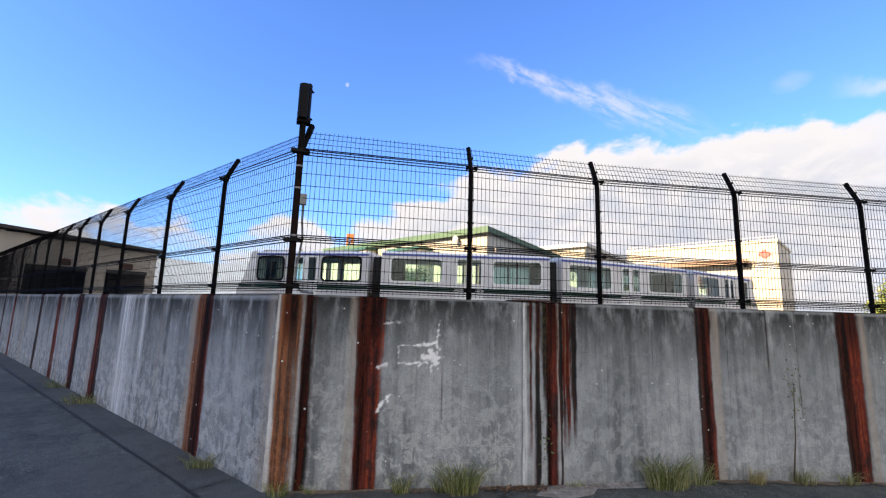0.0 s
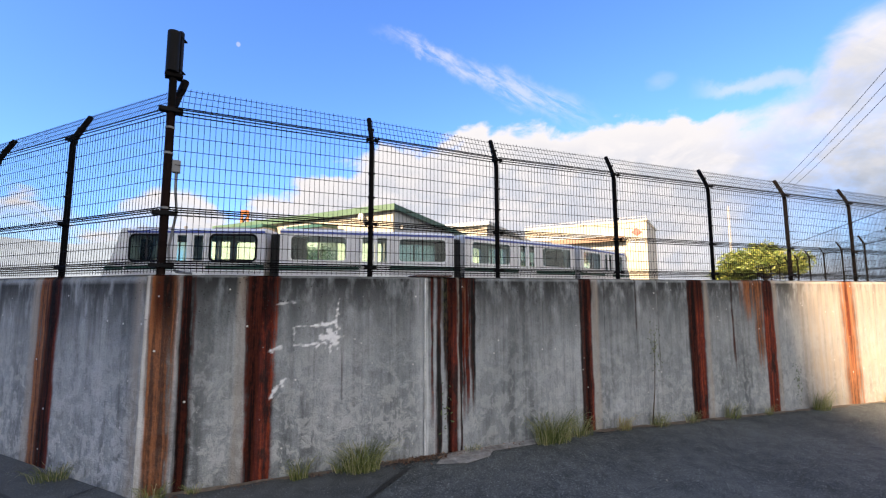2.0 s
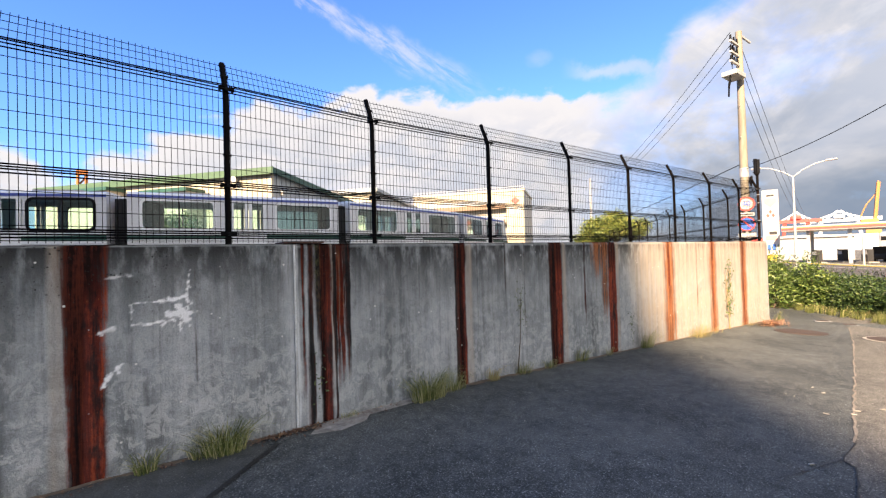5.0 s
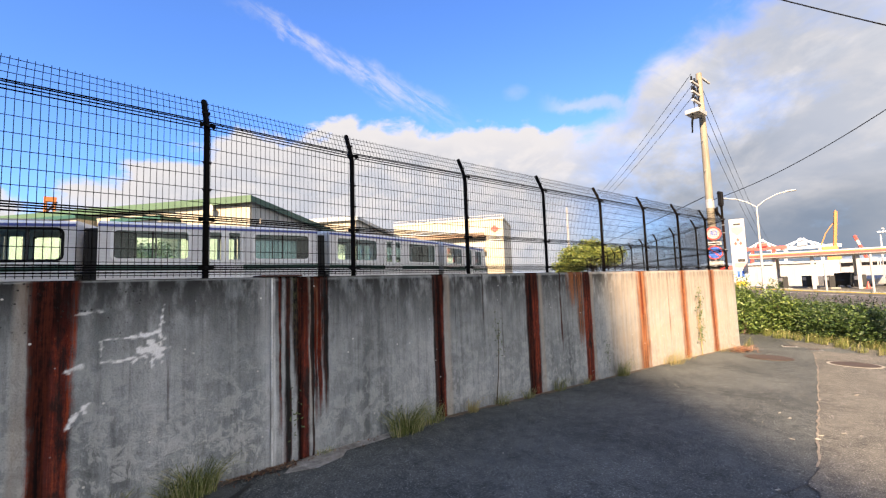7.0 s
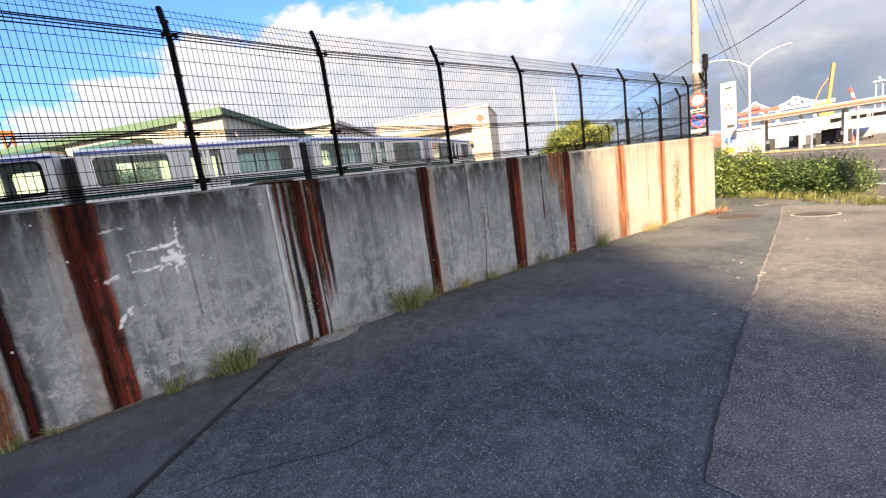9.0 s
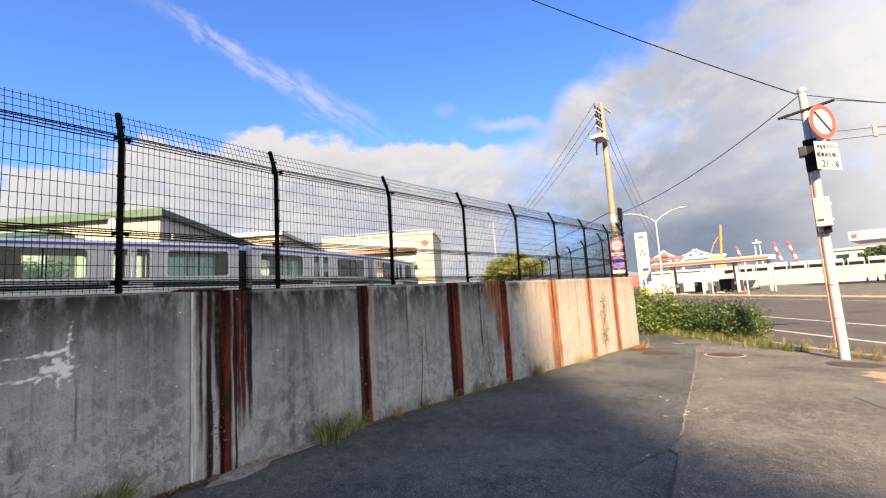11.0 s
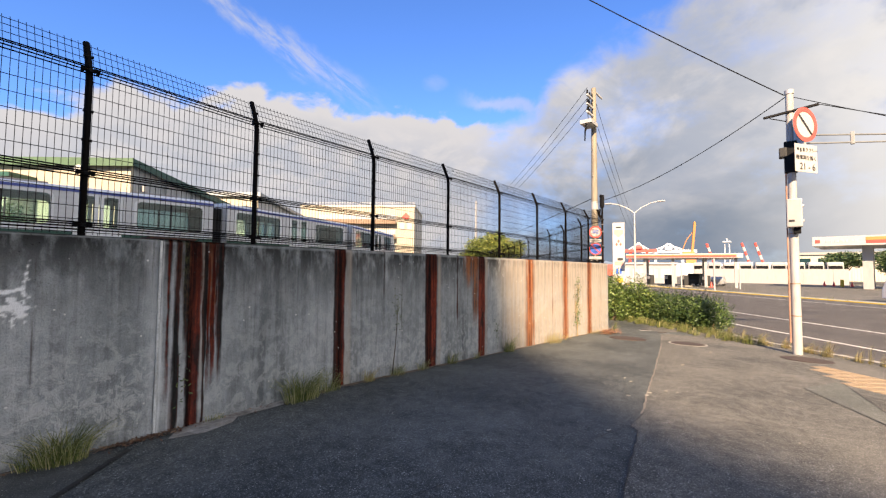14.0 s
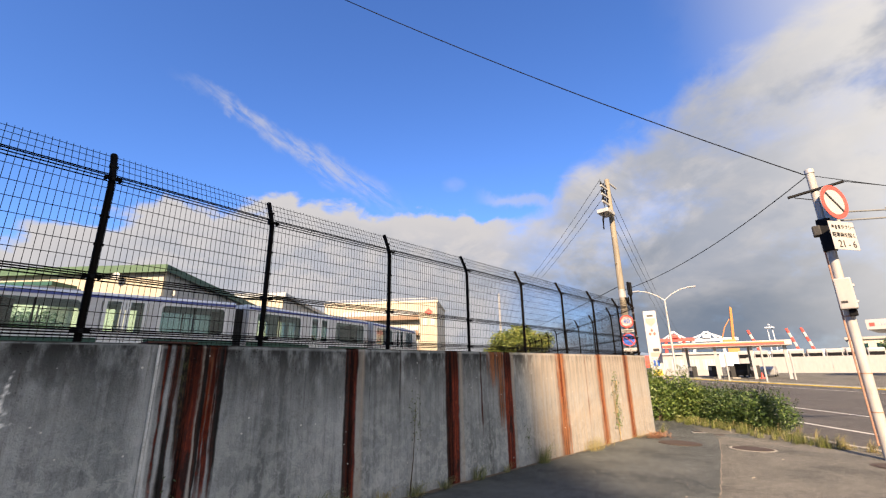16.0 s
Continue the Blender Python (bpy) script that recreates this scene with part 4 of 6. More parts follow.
def corner_sensor(x, y, top, turn):
    """A corner post with a twin-lobed black beam sensor on top, cable box and conduit."""
    t = thing("corner_post", "rusty corner post carrying a black twin beam sensor", "post", pose(x, y, Z_TOP, 0, 0, turn), "fence corner posts")
    h = top - 0.46 - Z_TOP
    tube("post", M_RUSTPOST, t, [(0, 0, 0), (0, 0, 1.62)], 0.037, 12, "dark rusted steel tube")
    tube("mast", M_FENCE, t, [(0, 0, 1.62), (0, 0, h + 0.05)], 0.034, 12)
    tube("bent_arm", M_FENCE, t, [(0, 0, 1.60), (0.03, 0.04, 1.68), (0.075, 0.12, 1.86), (0.10, 0.16, 1.97)], 0.036, 12)
    bm = bmesh.new()
    outline = [(0.030 + 0.055 * math.cos(a), 0.06 * math.sin(a)) for a in [i * math.pi / 7 - math.pi / 2 for i in range(8)]]
    add_prism(bm, [(-0.0, -0.06)] + outline + [(-0.0, 0.06)], h, h + 0.46)
    bmesh.ops.rotate(bm, verts=bm.verts[:], matrix=Matrix.Rotation(radians(62), 3, "Z"))
    s = part("sensor", bm, M_BLACK, t, "black moulded sensor housing", False, 0.006)
    bm = bmesh.new()
    add_prism(bm, [(-x_, -y_) for x_, y_ in [(0.012, -0.055)] + [(0.016 + q[0] * 0.7, q[1] * 0.92) for q in outline] + [(0.012, 0.055)]], h + 0.02, h + 0.43)
    bmesh.ops.rotate(bm, verts=bm.verts[:], matrix=Matrix.Rotation(radians(62), 3, "Z"))
    part("rear_sensor", bm, M_BLACK, t, "", False, 0.006)
    for z in (0.05, 0.385):
        bm = bmesh.new()
        add_box(bm, -0.004, 0.089, -0.064, 0.064, h + z, h + z + 0.012, Matrix.Rotation(radians(62), 4, "Z"))
        part("cover_band", bm, M_FENCE, s)
    boxes("base_cap", M_FENCE, t, (-0.07, 0.08, -0.05, 0.05, h - 0.03, h + 0.012), bevel=0.008)
    for z in (0.62, 1.15, 1.40, 1.57):
        tube("band", M_ARM, t, [(0, 0, z), (0, 0, z + 0.02)], 0.041, 12)
    boxes("cable_box", M_ARM, t, (0.035, 0.105, -0.03, 0.03, 0.98, 1.10), label="small grey cable box", bevel=0.006)
    tube("conduit", M_ARM, t, [(0.07, 0, 0.98), (0.075, 0, 0.8), (0.095, 0, 0.6), (0.075, 0, 0.45), (0.05, 0, 0.25), (0.06, 0, 0.12), (0.12, 0.01, 0.03), (0.25, 0.05, 0.02)], 0.012, 8)
    for z in (0.09, 0.58, 1.58):
        boxes("clamp", M_BLACK, t, (-0.10, 0.10, -0.055, 0.02, z - 0.02, z + 0.02), bevel=0.004)
    return t


corner_sensor(-0.84, 4.97, 4.38, 12)
corner_sensor(15.50, 4.985, 4.48, 25)

# ---------- unseen block added behind the walker, outlined to shade the near half of the wall and the train ---
BLOCK_H = 42.0
REACH = BLOCK_H / math.tan(SUN_EL)
E1 = Vector((9.4, 4.96, 0)) + SUN_AZ * REACH
E2 = Vector((4.9, -0.5, 0)) + SUN_AZ * REACH
E3 = Vector((5.7, 1.3, 0)) + SUN_AZ * REACH
roof = [E2 + (E2 - E3).normalized() * 45, E3, E1 + (E1 - E3).normalized() * 29] + [Vector((x, y, 0)) + SUN_AZ * REACH for x, y in ((24, 28.5), (-10, 29), (-27, 36), (-70, 10))]
bm = bmesh.new()
add_prism(bm, [(p.x, p.y) for p in roof], -0.6, BLOCK_H)
solid("shade_block", bm, M_GREYW, "unseen tall grey block added to cast the shade", "building")

# ---------- train ----------
TZ = 1.50


def rounded_frame(name, mat, parent, x0, x1, z0, z1, y0, y1, rim, r, label=""):
    """An upright window frame round an opening: rounded outside and in."""
    def ring(grow, radius):
        out = []
        for cx, cz, a0 in ((x1 + grow - radius, z1 + grow - radius, 0), (x0 - grow + radius, z1 + grow - radius, 90), (x0 - grow + radius, z0 - grow + radius, 180), (x1 + grow - radius, z0 - grow + radius, 270)):
            out += [(cx + radius * math.cos(radians(a0 + 22.5 * i)), cz + radius * math.sin(radians(a0 + 22.5 * i))) for i in range(5)]
        return out
    bm = bmesh.new()
    loops = [[bm.verts.new((x, y, z)) for x, z in pts] for y in (y0, y1) for pts in (ring(rim, r + rim), ring(0.0, r))]
    n = len(loops[0])
    for i in range(n):
        j = (i + 1) % n
        for p, q in ((0, 1), (3, 2), (2, 0), (1, 3)):
            bm.faces.new((loops[p][i], loops[p][j], loops[q][j], loops[q][i]))
    return part(name, bm, mat, parent, label)


def train_car(name, a, b, cab):
    """One small rubber-tyred rail car from a to b (near lower edge in plan). cab: -1 at its start, 1 at its end, 0 none."""
    a, b = Vector((*a, 0)), Vector((*b, 0))
    L = (b - a).length
    t = thing(name, "silver and white people-mover car with blue and green stripes", "train car",
              Matrix.Translation((a.x, a.y, TZ)) @ pose(0, 0, 0, 0, 0, math.degrees(math.atan2(b.y - a.y, b.x - a.x))), "cars of the train")
    W, H = 2.3, 2.84
    z0, z1, s0, s1 = 0.55, H - 0.12, 1.52, 2.54
    left = 0.9 if cab == -1 else 0.0
    right = L - 0.9 if cab == 1 else L
    wins = [(left + (0.12 if cab == -1 else 0.4), L * 0.36), (L * 0.66, right - 0.35)]
    door = (L * 0.43, L * 0.43 + 1.3)
    for near, y0, y1 in ((True, 0.0, 0.08), (False, W - 0.08, W)):
        bs = [(left, right, y0, y1, z0, s0), (left, right, y0, y1, s1, z1)]
        xs = [left, wins[0][0], wins[0][1], door[0], door[1], wins[1][0], wins[1][1], right]
        for i in (0, 2, 4, 6):
            bs.append((xs[i], xs[i + 1], y0, y1, s0, s1))
        boxes("side_panel", M_SILVER, t, *bs)
        o = -0.012 if near else W - 0.0
        for x0, x1 in wins:
            w = rounded_frame("window", M_BLACK if cab == -1 else M_TWHITE, t, x0 + 0.03, x1 - 0.03, s0 + 0.03, s1 - 0.03, o, o + 0.014, 0.09, 0.13, "black window frame" if cab == -1 else "white window frame")
            boxes("pane", M_TEALGLASS, w, (x0, x1, y0 + 0.03, y0 + 0.04, s0, s1))
            boxes("mullion", M_DARK, w, ((x0 + x1) / 2 - 0.025, (x0 + x1) / 2 + 0.025, y0 + 0.02, y0 + 0.06, s0, s1))
        mid = (door[0] + door[1]) / 2
        for x0, x1 in ((door[0] + 0.02, mid - 0.01), (mid + 0.01, door[1] - 0.02)):
            d = boxes("door_leaf", M_TWHITE, t, (x0, x1, o - 0.01, o + 0.02, z0 + 0.05, s0 - 0.15), (x0, x1, o - 0.01, o + 0.02, s1, s1 + 0.05),
                      (x0, x0 + 0.12, o - 0.01, o + 0.02, s0 - 0.15, s1), (x1 - 0.12, x1, o - 0.01, o + 0.02, s0 - 0.15, s1), label="white sliding door leaf")
            boxes("pane", M_TEALGLASS, d, (x0 + 0.12, x1 - 0.12, y0 + 0.03, y0 + 0.04, s0 - 0.15, s1))
        boxes("green_stripe", M_DKGREEN, t, (left, right, o - 0.003, o + 0.015, 1.16, 1.32), label="dark green stripe")
        boxes("waist_band", M_TWHITE, t, (left, right, o - 0.002, o + 0.014, 1.325, 1.45), label="white band below the windows")
        boxes("white_stripe", M_TWHITE, t, (left, right, o - 0.003, o + 0.015, 1.06, 1.15), label="white stripe")
        boxes("blue_stripe", M_BLUE, t, (left, right, o - 0.003, o + 0.015, 2.63, 2.72), label="blue stripe below the roof")
        boxes("skirt", M_RUBBER, t, (left + 0.05, right - 0.05, y0 + 0.01, y1 - 0.01, 0.15, z0), bevel=0.01)
    bm = bmesh.new()
    prof = [(0.0, z1), (0.05, H - 0.05), (0.25, H), (W - 0.25, H), (W - 0.05, H - 0.05), (W, z1)]
    ends = [[bm.verts.new((x, y, z)) for y, z in prof] for x in (left, right)]
    for i in range(5):
        bm.faces.new((ends[0][i], ends[0][i + 1], ends[1][i + 1], ends[1][i]))
    for e in ends:
        bm.faces.new(e)
    bm.faces.new((ends[0][0], ends[1][0], ends[1][5], ends[0][5]))
    part("roof", bm, M_TWHITE, t, "white curved roof", True)
    for x in (L * 0.25, L * 0.75):
        boxes("roof_unit", M_GREYW, t, (x - 0.7, x + 0.7, 0.5, W - 0.5, H - 0.02, H + 0.10), bevel=0.03)
    boxes("floor", M_DARK, t, (left, right, 0.08, W - 0.08, z0, z0 + 0.5))
    boxes("end_wall", M_SILVER, t, (left, left + 0.06, 0.08, 0.7, z0, z1), (left, left + 0.06, W - 0.7, W - 0.08, z0, z1), (left, left + 0.06, 0.7, W - 0.7, 2.5, z1))
    boxes("end_wall", M_SILVER, t, (right - 0.06, right, 0.08, 0.7, z0, z1), (right - 0.06, right, W - 0.7, W - 0.08, z0, z1), (right - 0.06, right, 0.7, W - 0.7, 2.5, z1))
    for x in (wins[0][0] + 0.1, wins[1][0] + 0.1):
        for y in (0.1, W - 0.55):
            boxes("bench", M_SEAT, t, (x, x + 1.9, y, y + 0.45, 1.05, 1.42), label="green bench seat", bevel=0.04)
    for x in (1.3, L - 1.3):
        for y in (0.3, W - 0.3):
            bm = bmesh.new()
            add_tube(bm, [(x, y - 0.14, 0.18), (x, y + 0.14, 0.18)], 0.42, 18)
            part("wheel", bm, M_RUBBER, t, "black rubber tyre", True)
    if cab:
        e = 0.0 if cab == -1 else L
        k = 1 if cab == -1 else -1
        base, deck = left if cab == -1 else right, e
        out = [(base, 0.25), (base, H - 0.01), (base - k * 0.25, H - 0.05), (base - k * 0.62, 1.50), (deck, 1.05), (deck, 0.30)]
        for y0, y1 in ((0.0, 0.07), (W - 0.07, W)):
            bm = bmesh.new()
            lo = [bm.verts.new((x, y0, z)) for x, z in out]
            hi = [bm.verts.new((x, y1, z)) for x, z in out]
            bm.faces.new(lo)
            bm.faces.new(hi[::-1])
            for i in range(6):
                bm.faces.new((lo[i], lo[(i + 1) % 6], hi[(i + 1) % 6], hi[i]))
            part("cab_side", bm, M_TWHITE, t, "white cab side")
        bm = bmesh.new()
        nose = [(base - k * 0.25, H - 0.05), (base - k * 0.62, 1.50)]
        vs = [bm.verts.new((x, y, z)) for x, z in nose for y in (0.07, W - 0.07)]
        vs += [bm.verts.new((x + k * 0.05, y, z)) for x, z in nose for y in (0.07, W - 0.07)]
        for f in ((0, 1, 3, 2), (4, 6, 7, 5), (0, 4, 5, 1), (2, 3, 7, 6), (0, 2, 6, 4), (1, 5, 7, 3)):
            bm.faces.new([vs[i] for i in f])
        part("windscreen", bm, M_DGLASS, t, "raked dark windscreen")
        bm = bmesh.new()
        nose = [(base - k * 0.63, 1.48), (deck, 1.05), (deck, 0.30)]
        rows = [[bm.verts.new((x, y, z)) for x, z in nose] for y in (0.05, W - 0.05)]
        for i in range(2):
            bm.faces.new((rows[0][i], rows[0][i + 1], rows[1][i + 1], rows[1][i]))
        part("nose", bm, M_TWHITE, t, "white nose panel")
        boxes("cab_roof", M_TWHITE, t, (min(base, base - k * 0.28), max(base, base - k * 0.28), 0.03, W - 0.03, H - 0.08, H - 0.02), bevel=0.02)
        boxes("cab_stripe", M_DKGREEN, t, (min(base, deck) + 0.1, max(base, deck) - 0.1, -0.01, 0.0, 1.16, 1.30))
        for y in (0.3, W - 0.3):
            boxes("headlight", M_SIGNW, t, (deck - k * 0.01 - 0.02, deck - k * 0.01 + 0.02, y - 0.14, y + 0.14, 0.80, 0.92), bevel=0.01)
    return t


def gangway(a, b):
    a, b = Vector((*a, 0)), Vector((*b, 0))
    d = b - a
    t = thing("gangway", "black folded gangway bellows between two cars", "gangway", Matrix.Translation((a.x, a.y, TZ)) @ pose(0, 0, 0, 0, 0, math.degrees(math.atan2(d.y, d.x))), "gangways of the train")
    n = 5
    for i in range(n):
        x0 = d.length * i / n
        bm = bmesh.new()
        add_box(bm, x0 + 0.01, x0 + d.length / n - 0.01, 0.35, 1.95, 0.6, 2.62)
        part("fold", bm, M_RUBBER, t, "", False, 0.02)
    boxes("drawbar", M_DARK, t, (-0.2, d.length + 0.2, 1.0, 1.3, 0.35, 0.6))


CARS = [((-6.6, 20.5), (-0.62, 18.55), -1), ((-0.05, 18.15), (7.15, 17.35), 0), ((7.72, 17.42), (15.3, 19.45), 0), ((15.85, 19.65), (22.6, 22.8), 1)]
for a, b, cab in CARS:
    train_car("train_car", a, b, cab)
for (a0, a, c0), (b, b1, c1) in zip(CARS, CARS[1:]):
    gangway(a, b)
bm = bmesh.new()
line = [(-22, 27), (-14, 23.6), (-7.1, 20.7), (-0.3, 18.3), (7.4, 17.35), (15.6, 19.5), (22.6, 22.8), (30, 27), (40, 33)]
prev = None
for i, p in enumerate(line):
    q, o = line[min(i + 1, len(line) - 1)], line[max(i - 1, 0)]
    d = Vector((q[0] - o[0], q[1] - o[1])).normalized()
    ring = [bm.verts.new((p[0] - d.y * k, p[1] + d.x * k, z)) for k, z in ((-0.4, 1.21), (-0.4, 1.28), (2.7, 1.28), (2.7, 1.21))]
    if prev:
        for j in range(3):
            bm.faces.new((prev[j], ring[j], ring[j + 1], prev[j + 1]))
    prev = ring
solid("guideway", bm, M_ASPH, "dark concrete running track of the train", "track", "structure")

# ---------- buildings of the depot ----------


def shed(name, label, corner, front_len, side_len, z_corner, z_far, front_mat, side_mat, trim, fascia):
    """A mono-pitched hall. corner: near corner in plan; its front runs along V, its side along U and its roof falls that way."""
    t = thing(name, label, "building", Matrix.Translation((corner[0], corner[1], 1.2)) @ pose(0, 0, 0, 0, 0, 40))
    h0, h1 = z_corner - 1.2, z_far - 1.2
    bm = bmesh.new()
    add_box(bm, 0, 0.25, 0, front_len, 0, h0)
    m = part("front_wall", bm, front_mat, t)
    bm = bmesh.new()
    vs = [bm.verts.new(p) for p in ((0.25, 0, 0), (side_len, 0, 0), (side_len, 0, h1), (0.25, 0, h0), (0.25, 0.25, 0), (side_len, 0.25, 0), (side_len, 0.25, h1), (0.25, 0.25, h0))]
    for f in ((0, 1, 2, 3), (7, 6, 5, 4), (0, 4, 5, 1), (1, 5, 6, 2), (2, 6, 7, 3), (3, 7, 4, 0)):
        bm.faces.new([vs[i] for i in f])
    part("side_wall", bm, side_mat, t)
    bm = bmesh.new()
    o = 0.35
    vs = [bm.verts.new(p) for p in ((-o, -o, h0), (side_len + o, -o, h1 - 0.02), (side_len + o, front_len, h1 - 0.02), (-o, front_len, h0))]
    ws = [bm.verts.new(v.co + Vector((0, 0, 0.16))) for v in vs]
    bm.faces.new(vs[::-1])
    bm.faces.new(ws)
    for i in range(4):
        bm.faces.new((vs[i], vs[(i + 1) % 4], ws[(i + 1) % 4], ws[i]))
    part("roof", bm, trim, t, "sloping sheet roof")
    boxes("front_fascia", trim, t, (-o - 0.06, -o, -o - 0.05, front_len, h0 - fascia, h0 + 0.22))
    bm = bmesh.new()
    f = fascia * 0.8
    vs = [bm.verts.new(p) for p in ((-o, -o - 0.06, h0 - f), (side_len + o, -o - 0.06, h1 - f), (side_len + o, -o - 0.06, h1 + 0.2), (-o, -o - 0.06, h0 + 0.2))]
    ws = [bm.verts.new(v.co + Vector((0, 0.06, 0))) for v in vs]
    bm.faces.new(vs)
    bm.faces.new(ws[::-1])
    for i in range(4):
        bm.faces.new((vs[i], ws[i], ws[(i + 1) % 4], vs[(i + 1) % 4]))
    part("side_fascia", bm, M_DKGREEN if trim is M_GREEN else trim, t)
    boxes("side_back", side_mat, t, (side_len - 0.25, side_len, 0.25, front_len, 0, h1))
    return t


def small_window(parent, x, y, w, z0, z1):
    """A window in a front wall at x = 0: w along y."""
    f = boxes("window", M_SILVER, parent, (x - 0.05, x, y, y + w, z0 - 0.06, z0), (x - 0.05, x, y, y + w, z1, z1 + 0.06), (x - 0.05, x, y - 0.06, y, z0 - 0.06, z1 + 0.06),
              (x - 0.05, x, y + w, y + w + 0.06, z0 - 0.06, z1 + 0.06), label="metal window frame")
    boxes("pane", M_DGLASS, f, (x - 0.025, x - 0.01, y, y + w, z0, z1))
    return f


hall = shed("depot_hall", "cream depot hall with a green fascia and grey side", (8.2, 33.0), 24.0, 13.4, 8.55, 7.5, M_CREAM, M_GREYS, M_GREEN, 0.30)
boxes("plinth", M_WHITE, hall, (-0.10, -0.02, 0, 24, 0, 2.2), (-0.10, 13.6, -0.10, -0.02, 0, 1.9), label="white painted plinth")
for y, d, w, h in ((6.2, 1.6, 4.2, 6.0), (14.2, 1.4, 8.0, 6.6)):
    boxes("bay", M_CREAM, hall, (-d, -0.02, y, y + w, 0, h), label="cream projecting bay")
    boxes("bay_roof", M_DKGREEN, hall, (-d - 0.2, 0, y - 0.15, y + w + 0.15, h, h + 0.28))
small_window(hall, -0.03, 11.2, 0.9, 4.0, 4.9)
small_window(hall, -0.03, 13.0, 0.8, 4.0, 4.9)
boxes("door_canopy", M_DARK, hall, (-2.3, -1.6, 6.4, 9.2, 3.6, 3.75))
boxes("door_canopy", M_DKGREEN, hall, (5.4, 9.4, -0.9, -0.05, 5.0, 5.35), label="dark green flat canopy")
tube("speaker", M_GALV, hall, [(-0.05, 3.0, 6.8), (-0.5, 3.0, 6.8)], [0.08, 0.28], 14, "grey horn loudspeaker")
boxes("lamp", M_SIGNW, hall, (0.9, 1.2, -0.3, -0.02, 5.6, 6.0), bevel=0.03)
for x in (3.4, 6.8, 10.2):
    tube("downpipe", M_GREYS, hall, [(x, -0.08, 0), (x, -0.08, 6.6)], 0.06, 8)

hall2 = shed("workshop", "cream and grey workshop with a long window band", (22.6, 44.6), 16.0, 23.5, 9.8, 8.8, M_CREAM, M_GREYS, M_GREYS, 0.25)
boxes("louvre_window", M_DARK, hall2, (-0.06, -0.01, 1.2, 5.6, 4.6, 6.2))
for i in range(12):
    boxes("louvre", M_GREYW, hall2, (-0.12, -0.06, 1.2 + 0.37 * i, 1.34 + 0.37 * i, 4.6, 6.2))
for i in range(3):
    w = boxes("window", M_DARK, hall2, (6 + 6.2 * i, 11.2 + 6.2 * i, -0.08, -0.01, 3.6, 4.9), label="dark steel window band")
    for k in range(5):
        boxes("pane", M_DGLASS, w, (6.1 + 6.2 * i + k * 1.02, 7.0 + 6.2 * i + k * 1.02, -0.12, -0.09, 3.7, 4.8))

off = thing("office_block", "cream four-storey office block with long balconies", "building", Matrix.Translation((54.6, 50.9, 0.3)) @ pose(0, 0, 0, 0, 0, 36.5))
boxes("wall", M_CREAM, off, (0, 14, 0, 20.8, 0, 12.6))
boxes("parapet", M_CREAM, off, (-0.15, 14.1, -0.15, 20.9, 12.6, 13.0))
boxes("roof_rail", M_GALV, off, (0.1, 0.16, 0, 20.8, 13.4, 13.46), *[(0.1, 0.16, 2.0 * i, 2.0 * i + 0.06, 13.0, 13.4) for i in range(11)])
for z in (10.4, 7.7, 5.0, 2.3):
    b = boxes("balcony", M_BROWN, off, (-1.2, 0, 3.2, 17.6, z - 0.9, z - 0.7), (-1.2, -1.08, 3.2, 17.6, z - 0.7, z - 0.1), label="brown railed balcony")
    boxes("recess", M_GREYW, b, (-0.04, -0.01, 3.2, 17.6, z - 0.7, z + 0.9), label="shaded glazing behind the balcony")
    for i in range(8):
        boxes("pane", M_GREYS, b, (-0.09, -0.05, 3.4 + 1.78 * i, 4.9 + 1.78 * i, z - 0.6, z + 0.8))
    boxes("rail", M_GREYS, b, (-1.22, -1.16, 3.2, 17.6, z + 0.15, z + 0.22), *[(-1.2, -1.17, 3.3 + 0.72 * i, 3.35 + 0.72 * i, z - 0.2, z + 0.15) for i in range(20)])
bm = bmesh.new()
for f in ([(1.5, 11.6), (2.3, 10.9), (1.5, 10.3), (0.7, 10.9)],):
    lo = [bm.verts.new((-0.16, y, z)) for y, z in f]
    hi = [bm.verts.new((-0.02, y, z)) for y, z in f]
    bm.faces.new(lo)
    bm.faces.new(hi[::-1])
    for i in range(4):
        bm.faces.new((lo[i], hi[i], hi[(i + 1) % 4], lo[(i + 1) % 4]))
part("emblem", bm, M_RED, off, "red diamond emblem")
boxes("lettering", M_GREYS, off, (-0.1, -0.02, 0.4, 1.2, 8.6, 9.8), (-0.1, -0.02, 1.8, 2.6, 8.6, 9.8))

shedl = thing("tram_shed", "grey depot shed with dark open gateways", "building", Matrix.Translation((-17.0, 34.0, 1.2)) @ pose(0, 0, 0, 0, 0, 220))
gates = [(0.55, 2.9), (3.9, 6.9), (8.0, 11.5), (12.6, 16.5)]
hs = lambda x: 4.25 + 0.068 * x
xs = 0.0
for g0, g1 in gates + [(24, 24)]:
    boxes("pier", M_GREYW, shedl, (xs, g0, -0.3, 0, 0, hs(xs)))
    if g1 > g0:
        boxes("lintel", M_GREYW, shedl, (g0, g1, -0.3, 0, 2.75, hs(g0)))
    xs = g1
bm = bmesh.new()
vs = [bm.verts.new(p) for p in ((-0.3, 0.5, 4.3), (24, 0.5, 5.95), (24, -16, 5.95), (-0.3, -16, 4.3))]
ws = [bm.verts.new(v.co + Vector((0, 0, 0.2))) for v in vs]
bm.faces.new(vs)
bm.faces.new(ws[::-1])
for i in range(4):
    bm.faces.new((vs[i], vs[(i + 1) % 4], ws[(i + 1) % 4], ws[i]))
part("roof", bm, M_DARK, shedl, "dark low-pitched roof")
